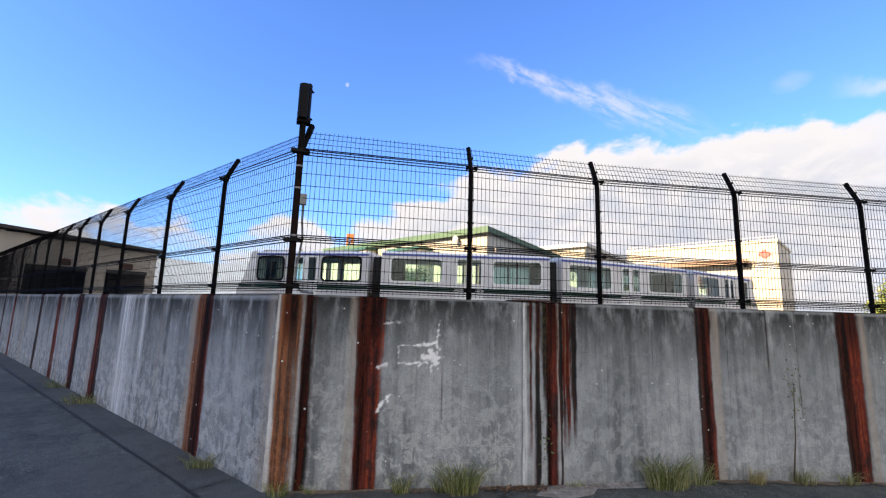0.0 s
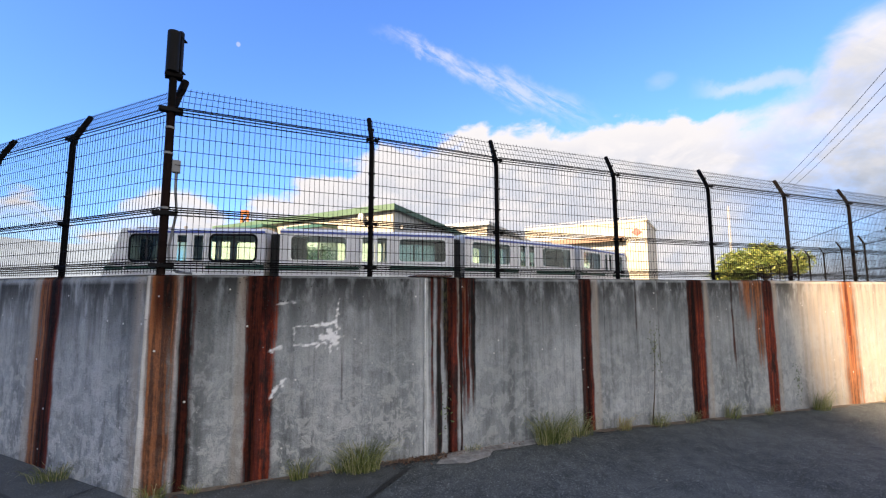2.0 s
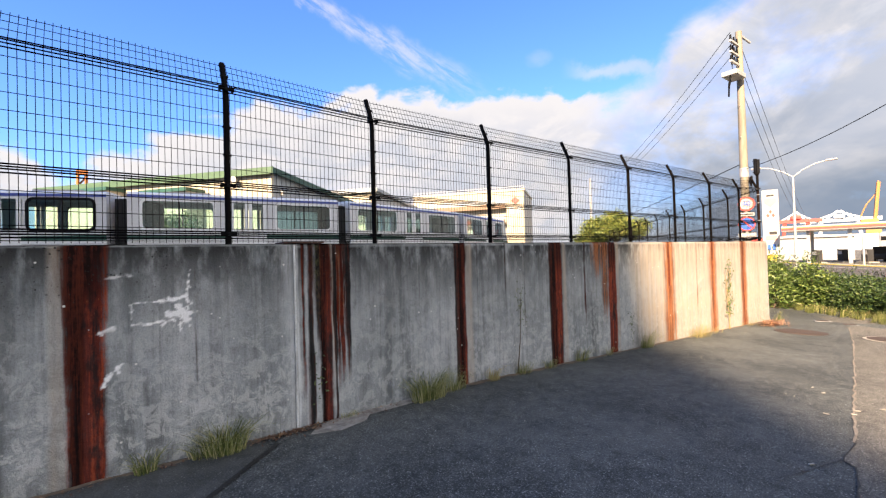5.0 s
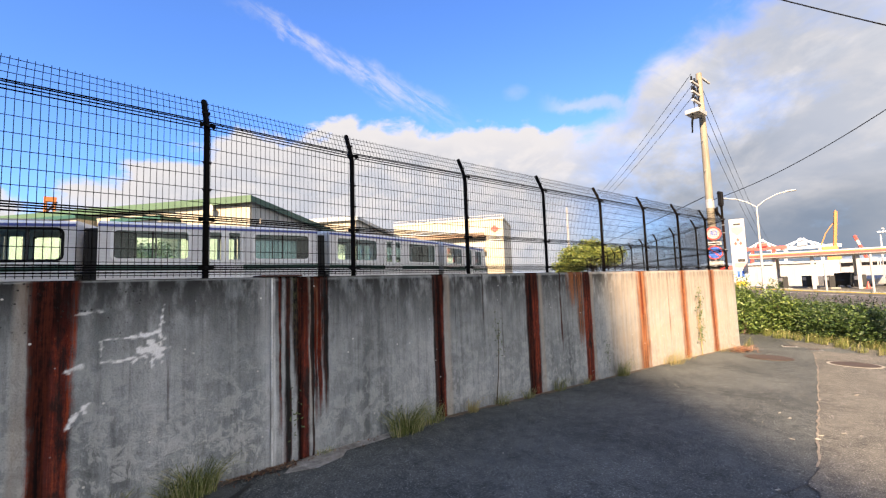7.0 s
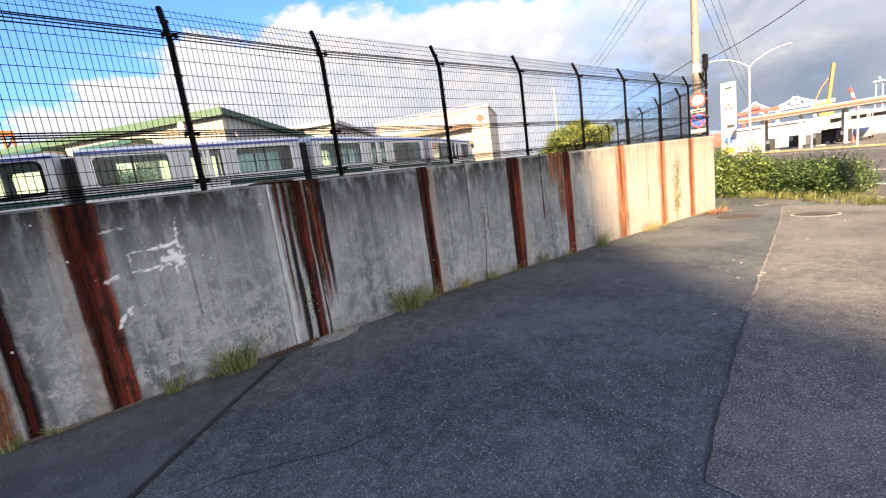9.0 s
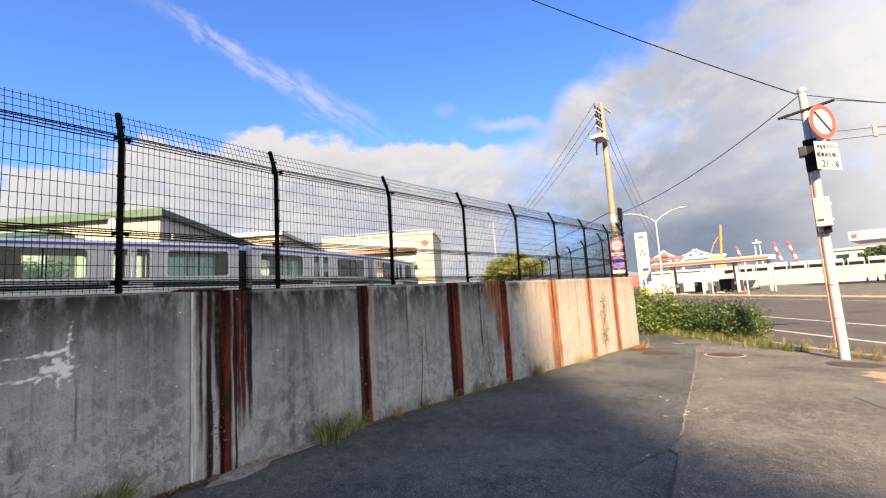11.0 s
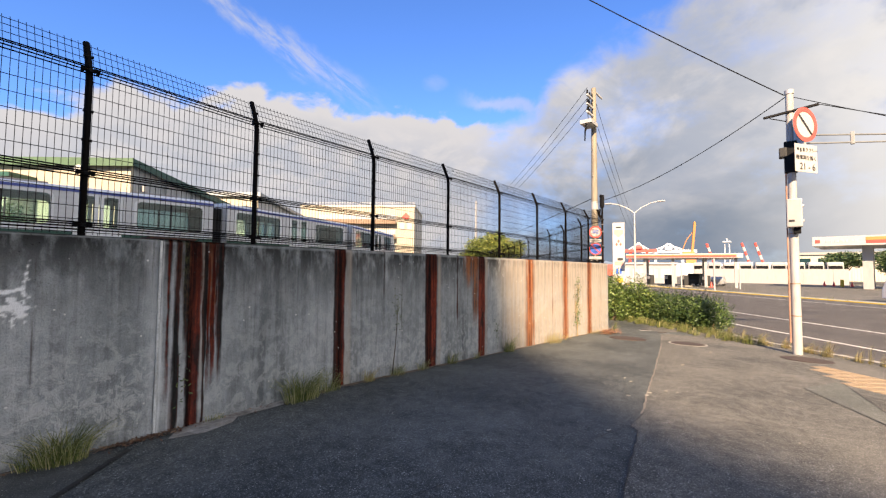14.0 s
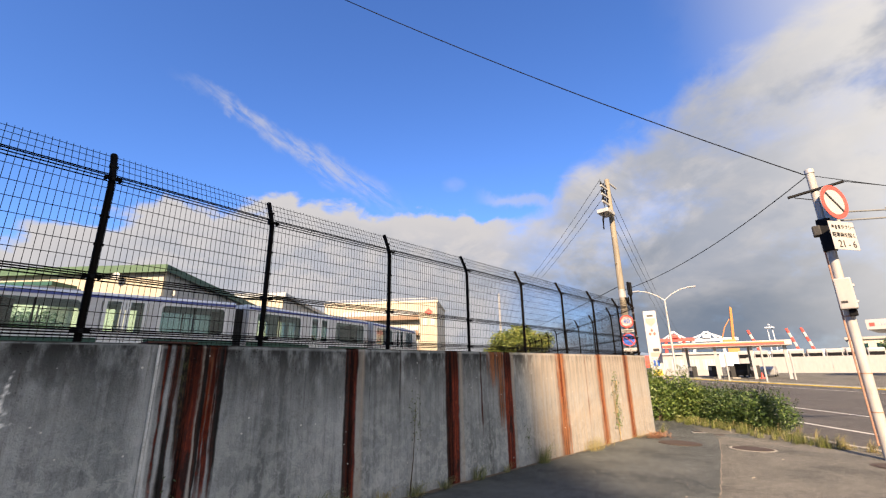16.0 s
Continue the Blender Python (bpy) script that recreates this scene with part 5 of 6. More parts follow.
boxes("gable_filler", M_GREYW, shedl, *[(x, x + 2, -0.28, -0.02, 4.2, 4.24 + 0.068 * x) for x in range(0, 24, 2)])
boxes("end_wall", M_GREYW, shedl, (0, 0.3, -16, -0.3, 0, 4.2))
# back wall and floor carry the gateways' inner shade in their near-black colour
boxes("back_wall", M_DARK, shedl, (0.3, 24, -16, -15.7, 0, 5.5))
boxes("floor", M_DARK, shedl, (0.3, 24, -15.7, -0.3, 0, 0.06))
boxes("wall_box", M_GALV, shedl, (0.12, 0.42, 0, 0.12, 3.0, 3.5))
for g0, g1 in gates:
    boxes("gate_lamp", M_RUSTY, shedl, (g0 + 0.9, g0 + 1.5, 0, 0.3, 2.9, 3.3))
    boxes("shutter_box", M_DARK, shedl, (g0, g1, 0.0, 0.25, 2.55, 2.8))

# ---------- poles, signs, wires ----------


def wire(pts_a, pts_b, sag, r=0.012, label="thin black cable hung between two poles", cat="cable"):
    a, b = Vector(pts_a), Vector(pts_b)
    bm = bmesh.new()
    n = 24
    add_tube(bm, [a.lerp(b, i / n) - Vector((0, 0, sag * 4 * (i / n) * (1 - i / n))) for i in range(n + 1)], r, 5)
    return solid("overhead_cable", bm, M_BLACK, label, cat)


UPX, UPY = 18.85, 6.40
up = thing("utility_pole", "weathered concrete utility pole with cable brackets", "utility pole", pose(UPX, UPY, -0.45))
tube("pole", M_POLE, up, [(0, 0, 0), (0, 0, 5), (0, 0, 10.45)], [0.15, 0.135, 0.105], 16)
boxes("lamp_arm", M_GALV, up, (-0.05, 1.15, -0.03, 0.03, 10.32, 10.40), bevel=0.01)
for z in (9.85, 9.45, 9.1):
    c = boxes("crossarm", M_GALV, up, (-0.85, 0.25, -0.04, 0.04, z, z + 0.08), bevel=0.008)
    for x in (-0.8, -0.5, -0.22):
        tube("insulator", M_BLACK, c, [(x, 0, z + 0.06), (x, 0, z + 0.26)], [0.045, 0.03], 8)
boxes("transformer_shelf", M_GALV, up, (-1.05, -0.2, -0.25, 0.25, 8.55, 8.72), bevel=0.02)
tube("cable_loop", M_BLACK, up, [(-0.9, 0, 8.6), (-1.1, 0, 8.2), (-1.0, 0.05, 7.8), (-0.95, 0, 8.4)], 0.03, 6)
tube("cable_loop", M_BLACK, up, [(-0.3, 0.1, 9.9), (-0.45, 0.1, 9.2), (-0.7, 0, 8.7)], 0.03, 6)
for z in (3.9, 5.2, 6.4, 7.6):
    tube("step_bolt", M_GALV, up, [(-0.22, 0, z), (0.24, 0, z + 0.15)], 0.012, 6)
tube("band", M_WHITE, up, [(0, 0, 4.9), (0, 0, 5.25)], 0.15, 14, "white band")
tube("coil", M_BLACK, up, [(-0.12, -0.2, 4.75), (0, -0.24, 4.9), (0.12, -0.2, 4.75), (0, -0.22, 4.55), (-0.12, -0.2, 4.75)], 0.03, 6)
tube("conduit", M_RUSTY, up, [(0.13, -0.09, 0), (0.12, -0.08, 5.4)], 0.03, 8)


def disc(parent, name, m, r, mat, thick=0.012, label="", inner=0.0):
    bm = bmesh.new()
    n = 40
    ring = [(math.cos(2 * math.pi * i / n), math.sin(2 * math.pi * i / n)) for i in range(n)]
    outer = [[bm.verts.new((x * r, y, z * r)) for x, z in ring] for y in (0, thick)]
    if inner:
        inn = [[bm.verts.new((x * inner, y, z * inner)) for x, z in ring] for y in (0, thick)]
        for i in range(n):
            j = (i + 1) % n
            bm.faces.new((outer[0][i], outer[0][j], inn[0][j], inn[0][i]))
            bm.faces.new((outer[1][i], inn[1][i], inn[1][j], outer[1][j]))
            bm.faces.new((outer[0][i], outer[1][i], outer[1][j], outer[0][j]))
            bm.faces.new((inn[0][i], inn[0][j], inn[1][j], inn[1][i]))
    else:
        bm.faces.new(outer[0])
        bm.faces.new(outer[1][::-1])
        for i in range(n):
            j = (i + 1) % n
            bm.faces.new((outer[0][i], outer[1][i], outer[1][j], outer[0][j]))
    ob = part(name, bm, mat, parent, label)
    ob.matrix_basis = m
    return ob


def words(parent, text, size, m, mat, name="lettering", label=""):
    cu = bpy.data.curves.new(name, "FONT")
    cu.body, cu.size, cu.align_x, cu.align_y, cu.extrude = text, size, "CENTER", "CENTER", 0.002
    tmp = bpy.data.objects.new(name, cu)
    scene.collection.objects.link(tmp)
    dg = bpy.context.evaluated_depsgraph_get()
    me = bpy.data.meshes.new_from_object(tmp.evaluated_get(dg))
    bpy.data.objects.remove(tmp)
    me.materials.clear()
    me.materials.append(mat)
    ob = part_of(name, me, parent, m @ pose(0, 0, 0, 90, 0, 0), label)
    return ob


# signs on the utility pole, facing the street
face = math.degrees(math.atan2(-(0.3 - UPX), (0.0 - UPY))) + 180
us = thing("speed_sign", "round speed limit sign above a blue no-parking disc", "road sign", Matrix.Translation((UPX - 0.22, UPY - 0.10, 3.42)) @ pose(0, 0, 0, 0, 0, face) @ Matrix.Scale(0.8, 4))
disc(us, "plate", pose(0, 0, 0), 0.33, M_SIGNW, 0.012, "white disc")
disc(us, "red_ring", pose(0, -0.006, 0), 0.33, M_RED, 0.005, "red ring", 0.25)
words(us, "40", 0.34, pose(0, -0.01, 0), M_SIGNBLUE, "numerals", "blue numerals")
boxes("sub_plate", M_SIGNW, us, (-0.3, 0.3, -0.004, 0.008, -0.56, -0.40))
boxes("bar", M_INK, us, (-0.24, 0.24, -0.008, -0.003, -0.51, -0.46))
disc(us, "blue_disc", pose(0, 0, -0.93), 0.33, M_SIGNBLUE, 0.012, "blue disc")
disc(us, "red_rim", pose(0, -0.006, -0.93), 0.33, M_RED, 0.005, "red rim", 0.28)
bm = bmesh.new()
add_box(bm, -0.29, 0.29, -0.008, -0.003, -0.028, 0.028, pose(0, 0, -0.93, 0, 45, 0))
part("red_bar", bm, M_RED, us)
boxes("lower_plate", M_SIGNW, us, (-0.33, 0.33, -0.004, 0.008, -1.62, -1.34))
boxes("bracket", M_GALV, us, (-0.03, 0.03, 0.012, 0.2, -1.6, 0.2))

SPX, SPY = 13.85, -0.26
sp = thing("signal_pole", "white steel pole, paint peeling, with a mast arm", "signal pole", pose(SPX, SPY, -0.33))
tube("pole", M_OLDWHITE, sp, [(0, 0, 0), (0.0, 0, 3.0), (0, 0, 6.62)], [0.100, 0.092, 0.082], 16)
tube("cap", M_GALV, sp, [(0, 0, 6.58), (0, 0, 6.68)], 0.098, 14)
tube("conduit", M_PINKPIPE, sp, [(-0.03, 0.125, 0.3), (-0.02, 0.12, 3.0), (-0.02, 0.11, 5.0)], 0.020, 8, "faded rusty conduit")
for z in (1.75, 0.95, 3.0, 3.75):
    tube("band", M_PINKPIPE, sp, [(0, 0, z), (0, 0, z + 0.025)], 0.104, 14)
tube("crossarm", M_BLACK, sp, [(-0.25, 0.52, 6.00), (0.1, -0.55, 6.22)], 0.035, 8)
tube("brace", M_BLACK, sp, [(-0.2, 0.4, 5.98), (0, 0.0, 5.86)], 0.012, 6)
boxes("wrap", M_BLACK, sp, (-0.13, 0.11, -0.12, 0.14, 4.55, 5.35), label="black sleeve", bevel=0.03)
boxes("terminal", M_DARK, sp, (-0.16, 0.1, 0.08, 0.24, 4.95, 5.2), bevel=0.03)
cab = boxes("control_box", M_WHITE, sp, (-0.36, -0.09, -0.17, 0.13, 3.15, 3.85), label="white control box", bevel=0.03)
boxes("hinge", M_GALV, cab, (-0.30, -0.18, -0.20, -0.17, 3.28, 3.33), (-0.30, -0.18, -0.20, -0.17, 3.65, 3.70))
boxes("maker_plate", M_INK, cab, (-0.368, -0.362, -0.02, 0.09, 3.28, 3.33))
boxes("socket", M_BLACK, sp, (-0.22, -0.08, -0.14, 0.0, 3.0, 3.15), bevel=0.02)
a0 = Vector((0, 0, 5.30))
for dz_ in (0.0, 0.22):
    tube("mast_arm", M_ARM, sp, [a0 + Vector((0, 0, dz_)), a0 + N * 7.5 + Vector((0, 0, 0.30 + dz_ * 0.6))], 0.022, 10)
for k in (1.6, 2.9, 4.4):
    c = a0 + N * k + Vector((0, 0, 0.04 * k))
    boxes("arm_clip", M_ARM, sp, (c.x - 0.04, c.x + 0.04, c.y - 0.04, c.y + 0.04, c.z - 0.05, c.z + 0.27), bevel=0.01)
c = a0 + N * 3.7 + Vector((0, 0, 0.27))
boxes("arm_lamp", M_DARK, sp, (c.x - 0.1, c.x + 0.1, c.y - 0.35, c.y + 0.1, c.z - 0.05, c.z + 0.2), bevel=0.04)

face = -33
ns = thing("no_parking_sign", "round no-entry style sign, red ring and bar, with a white plate", "road sign", pose(SPX - 0.16, SPY - 0.28, 5.36, 0, 0, face))
disc(ns, "plate", pose(0, 0, 0), 0.43, M_SIGNW, 0.014, "white disc")
disc(ns, "red_ring", pose(0, -0.008, 0), 0.43, M_RED, 0.007, "red ring", 0.32)
bm = bmesh.new()
add_box(bm, -0.335, 0.335, -0.009, -0.003, -0.028, 0.028, pose(0, 0, 0, 0, 45, 0))
part("red_bar", bm, M_INK, ns, "dark diagonal bar")
boxes("sub_plate", M_SIGNW, ns, (-0.40, 0.40, 0, 0.012, -1.19, -0.50), label="white supplementary plate", bevel=0.004)
words(ns, "21 - 6", 0.24, pose(0.03, -0.006, -1.06), M_INK, "numerals", "black numerals")
words(ns, "軽車両を除く", 0.125, pose(0.0, -0.006, -0.84), M_INK)
words(ns, "タクシー", 0.115, pose(0.19, -0.006, -0.64), M_INK)
boxes("bar", M_INK, ns, (-0.33, -0.26, -0.005, -0.001, -0.66, -0.60), (-0.22, -0.17, -0.005, -0.001, -0.70, -0.60), (-0.12, -0.06, -0.005, -0.001, -0.68, -0.59))
boxes("bracket", M_GALV, ns, (-0.04, 0.04, 0.012, 0.25, -1.1, 0.3))

wire((SPX, SPY, 6.25), (UPX, UPY, 4.75), 0.35, 0.012)
wire((SPX, SPY + 0.1, 6.25), (4.3, 11.05, 14.1), 0.3, 0.014)
wire((SPX + 0.1, SPY - 0.5, 5.92), (SPX + 30, SPY - 22, 8.0), 0.6, 0.010)
wire((SPX, SPY, 6.2), (SPX + 30, SPY - 24, 7.0), 0.9, 0.010)
for k in range(3):
    wire((UPX - 0.8 + 0.28 * k, UPY, 9.75 - 0.25 * k), (72.5 + 0.4 * k, 49.6, 15.0 - 0.5 * k), 1.6, 0.011)
    wire((UPX + 0.1, UPY, 9.6 - 0.9 * k), (86 - 2 * k, 19.5, 5.4), 1.0, 0.010)
wire((UPX, UPY, 5.0), (60, 49, 5.0), 0.8, 0.016)

pole2 = thing("slender_pole", "tall white slender pole far across the yard", "pole", pose(74.0, 50.8, 1.2))
tube("shaft", M_WHITE, pole2, [(0, 0, 0), (0, 0, 15.5)], [0.28, 0.16], 12)
boxes("crossbar", M_GALV, pole2, (-0.5, 0.5, -0.1, 0.1, 6.0, 6.2), (-0.9, 0.9, -0.1, 0.1, 3.2, 3.4))

lamp = thing("street_lamp", "tall grey double-armed street lamp", "street lamp", pose(51.7, 13.0, -0.4))
tube("shaft", M_GALV, lamp, [(0, 0, 0), (0, 0, 9.0)], [0.13, 0.08], 12)
for k in (-1, 1):
    d = Vector((0.25, -0.97, 0)) * k
    tube("arm", M_GALV, lamp, [(0, 0, 8.9), d * 0.7 + Vector((0, 0, 9.5)), d * 1.7 + Vector((0, 0, 10.0)), d * 2.5 + Vector((0, 0, 10.15))], 0.06, 8)
    h = d * 2.8 + Vector((0, 0, 10.15))
    boxes("lamp_head", M_GALV, lamp, (h.x - 0.2, h.x + 0.2, h.y - 0.4, h.y + 0.4, h.z - 0.06, h.z + 0.08), bevel=0.04)

# manhole covers in the pavement
for x, y, r in ((13.65, 2.08, 0.42), (13.45, 3.62, 0.45), (12.92, -0.38, 0.42)):
    mh = thing("manhole_cover", "round rusty iron manhole cover set in the pavement", "manhole cover", pose(x, y, gz(x, y) + 0.006, 0, 2.2, 0), "manhole covers")
    for nm, r0, z, mt in (("rim", r + 0.06, 0.004, M_KERB if y < 3 and y > 0 else M_COVER), ("lid", r, 0.010, M_COVER)):
        bm = bmesh.new()
        add_tube(bm, [(0, 0, -0.03), (0, 0, z)], r0, 36)
        part(nm, bm, mt, mh)
for x, y in ((16.47, 3.84), (16.17, 3.22)):
    vc = thing("valve_cover", "small dark iron valve cover in the pavement", "valve cover", pose(x, y, gz(x, y) + 0.008, 0, 2.2, 20), "valve covers")
    boxes("lid", M_COVER, vc, (-0.14, 0.14, -0.14, 0.14, -0.02, 0.006), bevel=0.02)
    boxes("rim", M_ARM, vc, (-0.18, 0.18, -0.18, 0.18, -0.03, 0.0))
rng = random.Random(23)
bm = bmesh.new()
for i in range(26):
    x, y = rng.uniform(2.5, 13.0), rng.uniform(-0.5, 4.6)
    w, h, a = rng.uniform(0.004, 0.012), rng.uniform(0.003, 0.007), rng.uniform(0, 180)
    add_box(bm, -w, w, -h, h, 0.0, 0.008, pose(x, y, gz(x, y) + 0.009, 0, 0, a))
for x, y in ((7.39, 1.94), (7.13, 1.39), (9.78, 1.59), (4.80, 1.48), (6.43, 1.72), (12.32, 1.4), (6.65, 1.54), (6.83, 1.54), (7.59, 2.09)):
    add_box(bm, -0.024, 0.024, -0.007, 0.007, 0.0, 0.008, pose(x, y, gz(x, y) + 0.010, 0, 0, 70 * x))
solid("grit", bm, M_KERB, "pale grit and scraps scattered over the asphalt", "grit", "stuff")
bm = bmesh.new()
tiles = thing("tactile_paving", "strip of worn yellow tactile paving blocks", "paving", kind="structure")
add_box(bm, 0.004, 0.296, 0.004, 0.296, 0, 0.012)
for i in range(4):
    add_box(bm, 0.03, 0.27, 0.04 + 0.065 * i, 0.07 + 0.065 * i, 0.012, 0.017)
tile_mesh = mesh_of("tile", bm, M_TILE)
for i in range(24):
    for j in range(4):
        st, n = 8.5 - 0.3 * i, 8.2 - 0.3 * j
        if n - 0.12 > 7.95 - 0.47 * (8.8 - st):
            p = un(st, n)
            part_of("tile", tile_mesh, tiles, pose(p.x, p.y, gz(p.x, p.y) + 0.004, 0, 1.7, 40))

# ---------- filling station across the road ----------


def station_sign(x, y):
    t = thing("totem_sign", "tall white filling station sign with red and blue panels", "sign", pose(x, y, -0.4, 0, 0, -72))
    boxes("board", M_SIGNW, t, (-0.85, 0.85, -0.15, 0.15, 0.2, 9.6), bevel=0.03)
    boxes("foot", M_KERB, t, (-1.1, 1.1, -0.3, 0.3, 0, 0.2))
    boxes("lettering", M_INK, t, (-0.4, 0.4, -0.17, -0.15, 8.75, 9.0))
    bm = bmesh.new()
    f = [(-0.65, 8.5), (0.65, 8.5), (0.65, 7.9), (0, 7.3), (-0.65, 7.9)]
    lo = [bm.verts.new((x_, -0.18, z)) for x_, z in f]
    hi = [bm.verts.new((x_, -0.15, z)) for x_, z in f]
    bm.faces.new(lo)
    for i in range(5):
        bm.faces.new((lo[i], hi[i], hi[(i + 1) % 5], lo[(i + 1) % 5]))
    part("red_panel", bm, M_FADED, t, "faded red panel")
    bm = bmesh.new()
    for cx, cz in ((0, 6.75), (-0.28, 6.25), (0.28, 6.25)):
        vs = [bm.verts.new((cx + a, -0.17, cz + b)) for a, b in ((0, 0.3), (-0.2, 0), (0, -0.3), (0.2, 0))]
        bm.faces.new(vs)
    part("emblem", bm, M_RED, t, "red emblem")
    boxes("price_panel", M_FADED, t, (-0.6, 0.6, -0.18, -0.15, 3.0, 3.6))
    boxes("price_bar", M_INK, t, (-0.2, 0.6, -0.18, -0.15, 3.75, 4.15))
    boxes("blue_panel", M_SIGNBLUE, t, (-0.4, -0.1, -0.18, -0.15, 1.7, 2.5), (0.1, 0.4, -0.18, -0.15, 1.7, 2.5))
    boxes("yellow_panel", M_YELLOW, t, (-0.6, 0.6, -0.18, -0.15, 0.4, 1.1))


station_sign(67.0, 19.2)


def view(yaw_deg, dist, z=0.0):
    """A spot by its heading and distance from the walker."""
    a = radians(yaw_deg)
    return Vector((0.27 + dist * math.sin(a), 0.06 + dist * math.cos(a), z))


def canopy(name, label, yaw_deg, dist, half, depth, z0, z1, cols, thick, accents):
    """A flat canopy on columns, its edge square to the heading."""
    t = thing(name, label, "canopy", Matrix.Translation(view(yaw_deg, dist, -0.4)) @ pose(0, 0, 0, 0, 0, -yaw_deg))
    boxes("deck", M_SIGNW, t, (-half, half, 0, depth, z0, z1), bevel=0.03)
    for a, b, mt, lo, hi in accents:
        boxes("stripe", mt, t, (-half + a * 2 * half, -half + b * 2 * half, -0.04, 0.0, z0 + lo * (z1 - z0), z0 + hi * (z1 - z0)))
    for x, y in cols:
        boxes("column", M_WHITE, t, (x - thick, x + thick, y - thick, y + thick, 0, z0), bevel=0.02)
    return t


canopy("filling_station_canopy", "long white filling station canopy with a red stripe", 80.9, 66, 7.0, 9, 4.0, 4.6,
       [(-4.6, 1), (-1.0, 1), (2.9, 1), (6.3, 1), (-4.6, 7), (2.9, 7)], 0.17, ((0.0, 0.95, M_RED, 0.15, 0.55), (0.0, 0.95, M_ORANGE, 0.57, 0.75)))
canopy("truck_canopy", "tall white canopy with orange and red stripes on its edge", 98.2, 76, 7.2, 12, 5.75, 7.0,
       [(-2.0, 3), (5.5, 3), (-2.0, 10), (5.5, 10)], 0.5, ((0.36, 1.0, M_RED, 0.2, 0.5), (0.36, 1.0, M_ORANGE, 0.52, 0.85)))
boxes("lettering", M_GREYS, bpy.data.objects["truck_canopy"], *[(-6.0 + 0.42 * i, -5.7 + 0.42 * i, -0.03, 0.0, 6.2, 6.55) for i in range(8)])
boxes("emblem", M_RED, bpy.data.objects["truck_canopy"], (-6.9, -6.4, -0.03, 0.0, 6.15, 6.6))
for yw, d in ((77.6, 69), (81.2, 69), (83.4, 69), (79.5, 73)):
    p = view(yw, d, -0.4)
    pump = thing("fuel_pump", "grey and dark fuel pump under the canopy", "fuel pump", Matrix.Translation(p) @ pose(0, 0, 0, 0, 0, 40), "fuel pumps")
    boxes("plinth", M_KERB, pump, (-1.0, 1.0, -0.5, 0.5, 0, 0.15), bevel=0.02)
    boxes("cabinet", M_DARK, pump, (-0.5, 0.5, -0.3, 0.3, 0.15, 1.6), bevel=0.03)
    boxes("display", M_SIGNW, pump, (-0.4, 0.4, 0.3, 0.32, 1.0, 1.45))
for yw, d, z in ((80.9, 58, 3.0), (84.2, 55, 3.6), (86.6, 64, 3.0)):
    p = view(yw, d, -0.4)
    lp = thing("forecourt_post", "thin white forecourt post", "post", Matrix.Translation(p), "forecourt posts")
    tube("shaft", M_WHITE, lp, [(0, 0, 0), (0, 0, z)], 0.09, 10)
kiosk = thing("station_kiosk", "white filling station shop with glazed front", "building", Matrix.Translation(view(77.0, 84, -0.4)) @ pose(0, 0, 0, 0, 0, -77))
boxes("wall", M_WHITE, kiosk, (-5, 5, 0, 6, 0, 3.4))
boxes("roof", M_SIGNW, kiosk, (-5.3, 5.3, -0.3, 6.3, 3.4, 3.7))
for i in range(4):
    boxes("pane", M_GREYS, kiosk, (-4.4 + 2.3 * i, -2.6 + 2.3 * i, -0.06, -0.02, 0.9, 2.6))


def small_car(p, turn, mat, label, group="", tall=1.5):
    t = thing("parked_car", label, "car", Matrix.Translation(p) @ pose(0, 0, 0, 0, 0, turn), group)
    bm = bmesh.new()
    out = [(-2.1, 0.3), (2.1, 0.3), (2.15, 0.75), (1.25, 0.95), (0.55, tall), (-1.7, tall), (-2.1, 0.95)]
    lo = [bm.verts.new((x, -0.82, z)) for x, z in out]
    hi = [bm.verts.new((x, 0.82, z)) for x, z in out]
    bm.faces.new(lo)
    bm.faces.new(hi[::-1])
    for i in range(7):
        bm.faces.new((lo[i], hi[i], hi[(i + 1) % 7], lo[(i + 1) % 7]))
    part("body", bm, mat, t, "", False, 0.06)
    for y in (-0.835, 0.815):
        bm = bmesh.new()
        q = [(-1.6, 0.98), (1.05, 0.98), (0.48, tall - 0.12), (-1.5, tall - 0.12)]
        a = [bm.verts.new((x, y, z)) for x, z in q]
        b = [bm.verts.new((x, y + 0.02, z)) for x, z in q]
        bm.faces.new(a)
        bm.faces.new(b[::-1])
        for i in range(4):
            bm.faces.new((a[i], b[i], b[(i + 1) % 4], a[(i + 1) % 4]))
        part("side_glass", bm, M_DGLASS, t)
    for x in (-1.3, 1.35):
        for y in (-0.72, 0.72):
            w = tube("wheel", M_RUBBER, t, [(x, y - 0.1, 0.31), (x, y + 0.1, 0.31)], 0.31, 16)
            tube("rim", M_GALV, w, [(x, y - 0.11, 0.31), (x, y + 0.11, 0.31)], 0.18, 12)
    for y in (-0.6, 0.6):
        boxes("headlight", M_SIGNW, t, (2.08, 2.17, y - 0.15, y + 0.15, 0.62, 0.76), bevel=0.01)
    return t


M_CARD = plain("dark_car_paint", (0.02, 0.022, 0.026), 0.2, 0.2, 0.1, 3)
M_CARS = plain("silver_car_paint", (0.45, 0.46, 0.47), 0.25, 0.5, 0.06, 3)
small_car(view(82.6, 74, -0.4), -10, M_CARD, "dark van parked at the filling station", "", 1.85)
M_CARW = plain("white_car_paint", (0.55, 0.55, 0.56), 0.3, 0.1, 0.05, 3)
small_car(un(27.8, 33.4, -0.4), 220, M_CARW, "white van stopped beyond the median strip", "", 1.95)
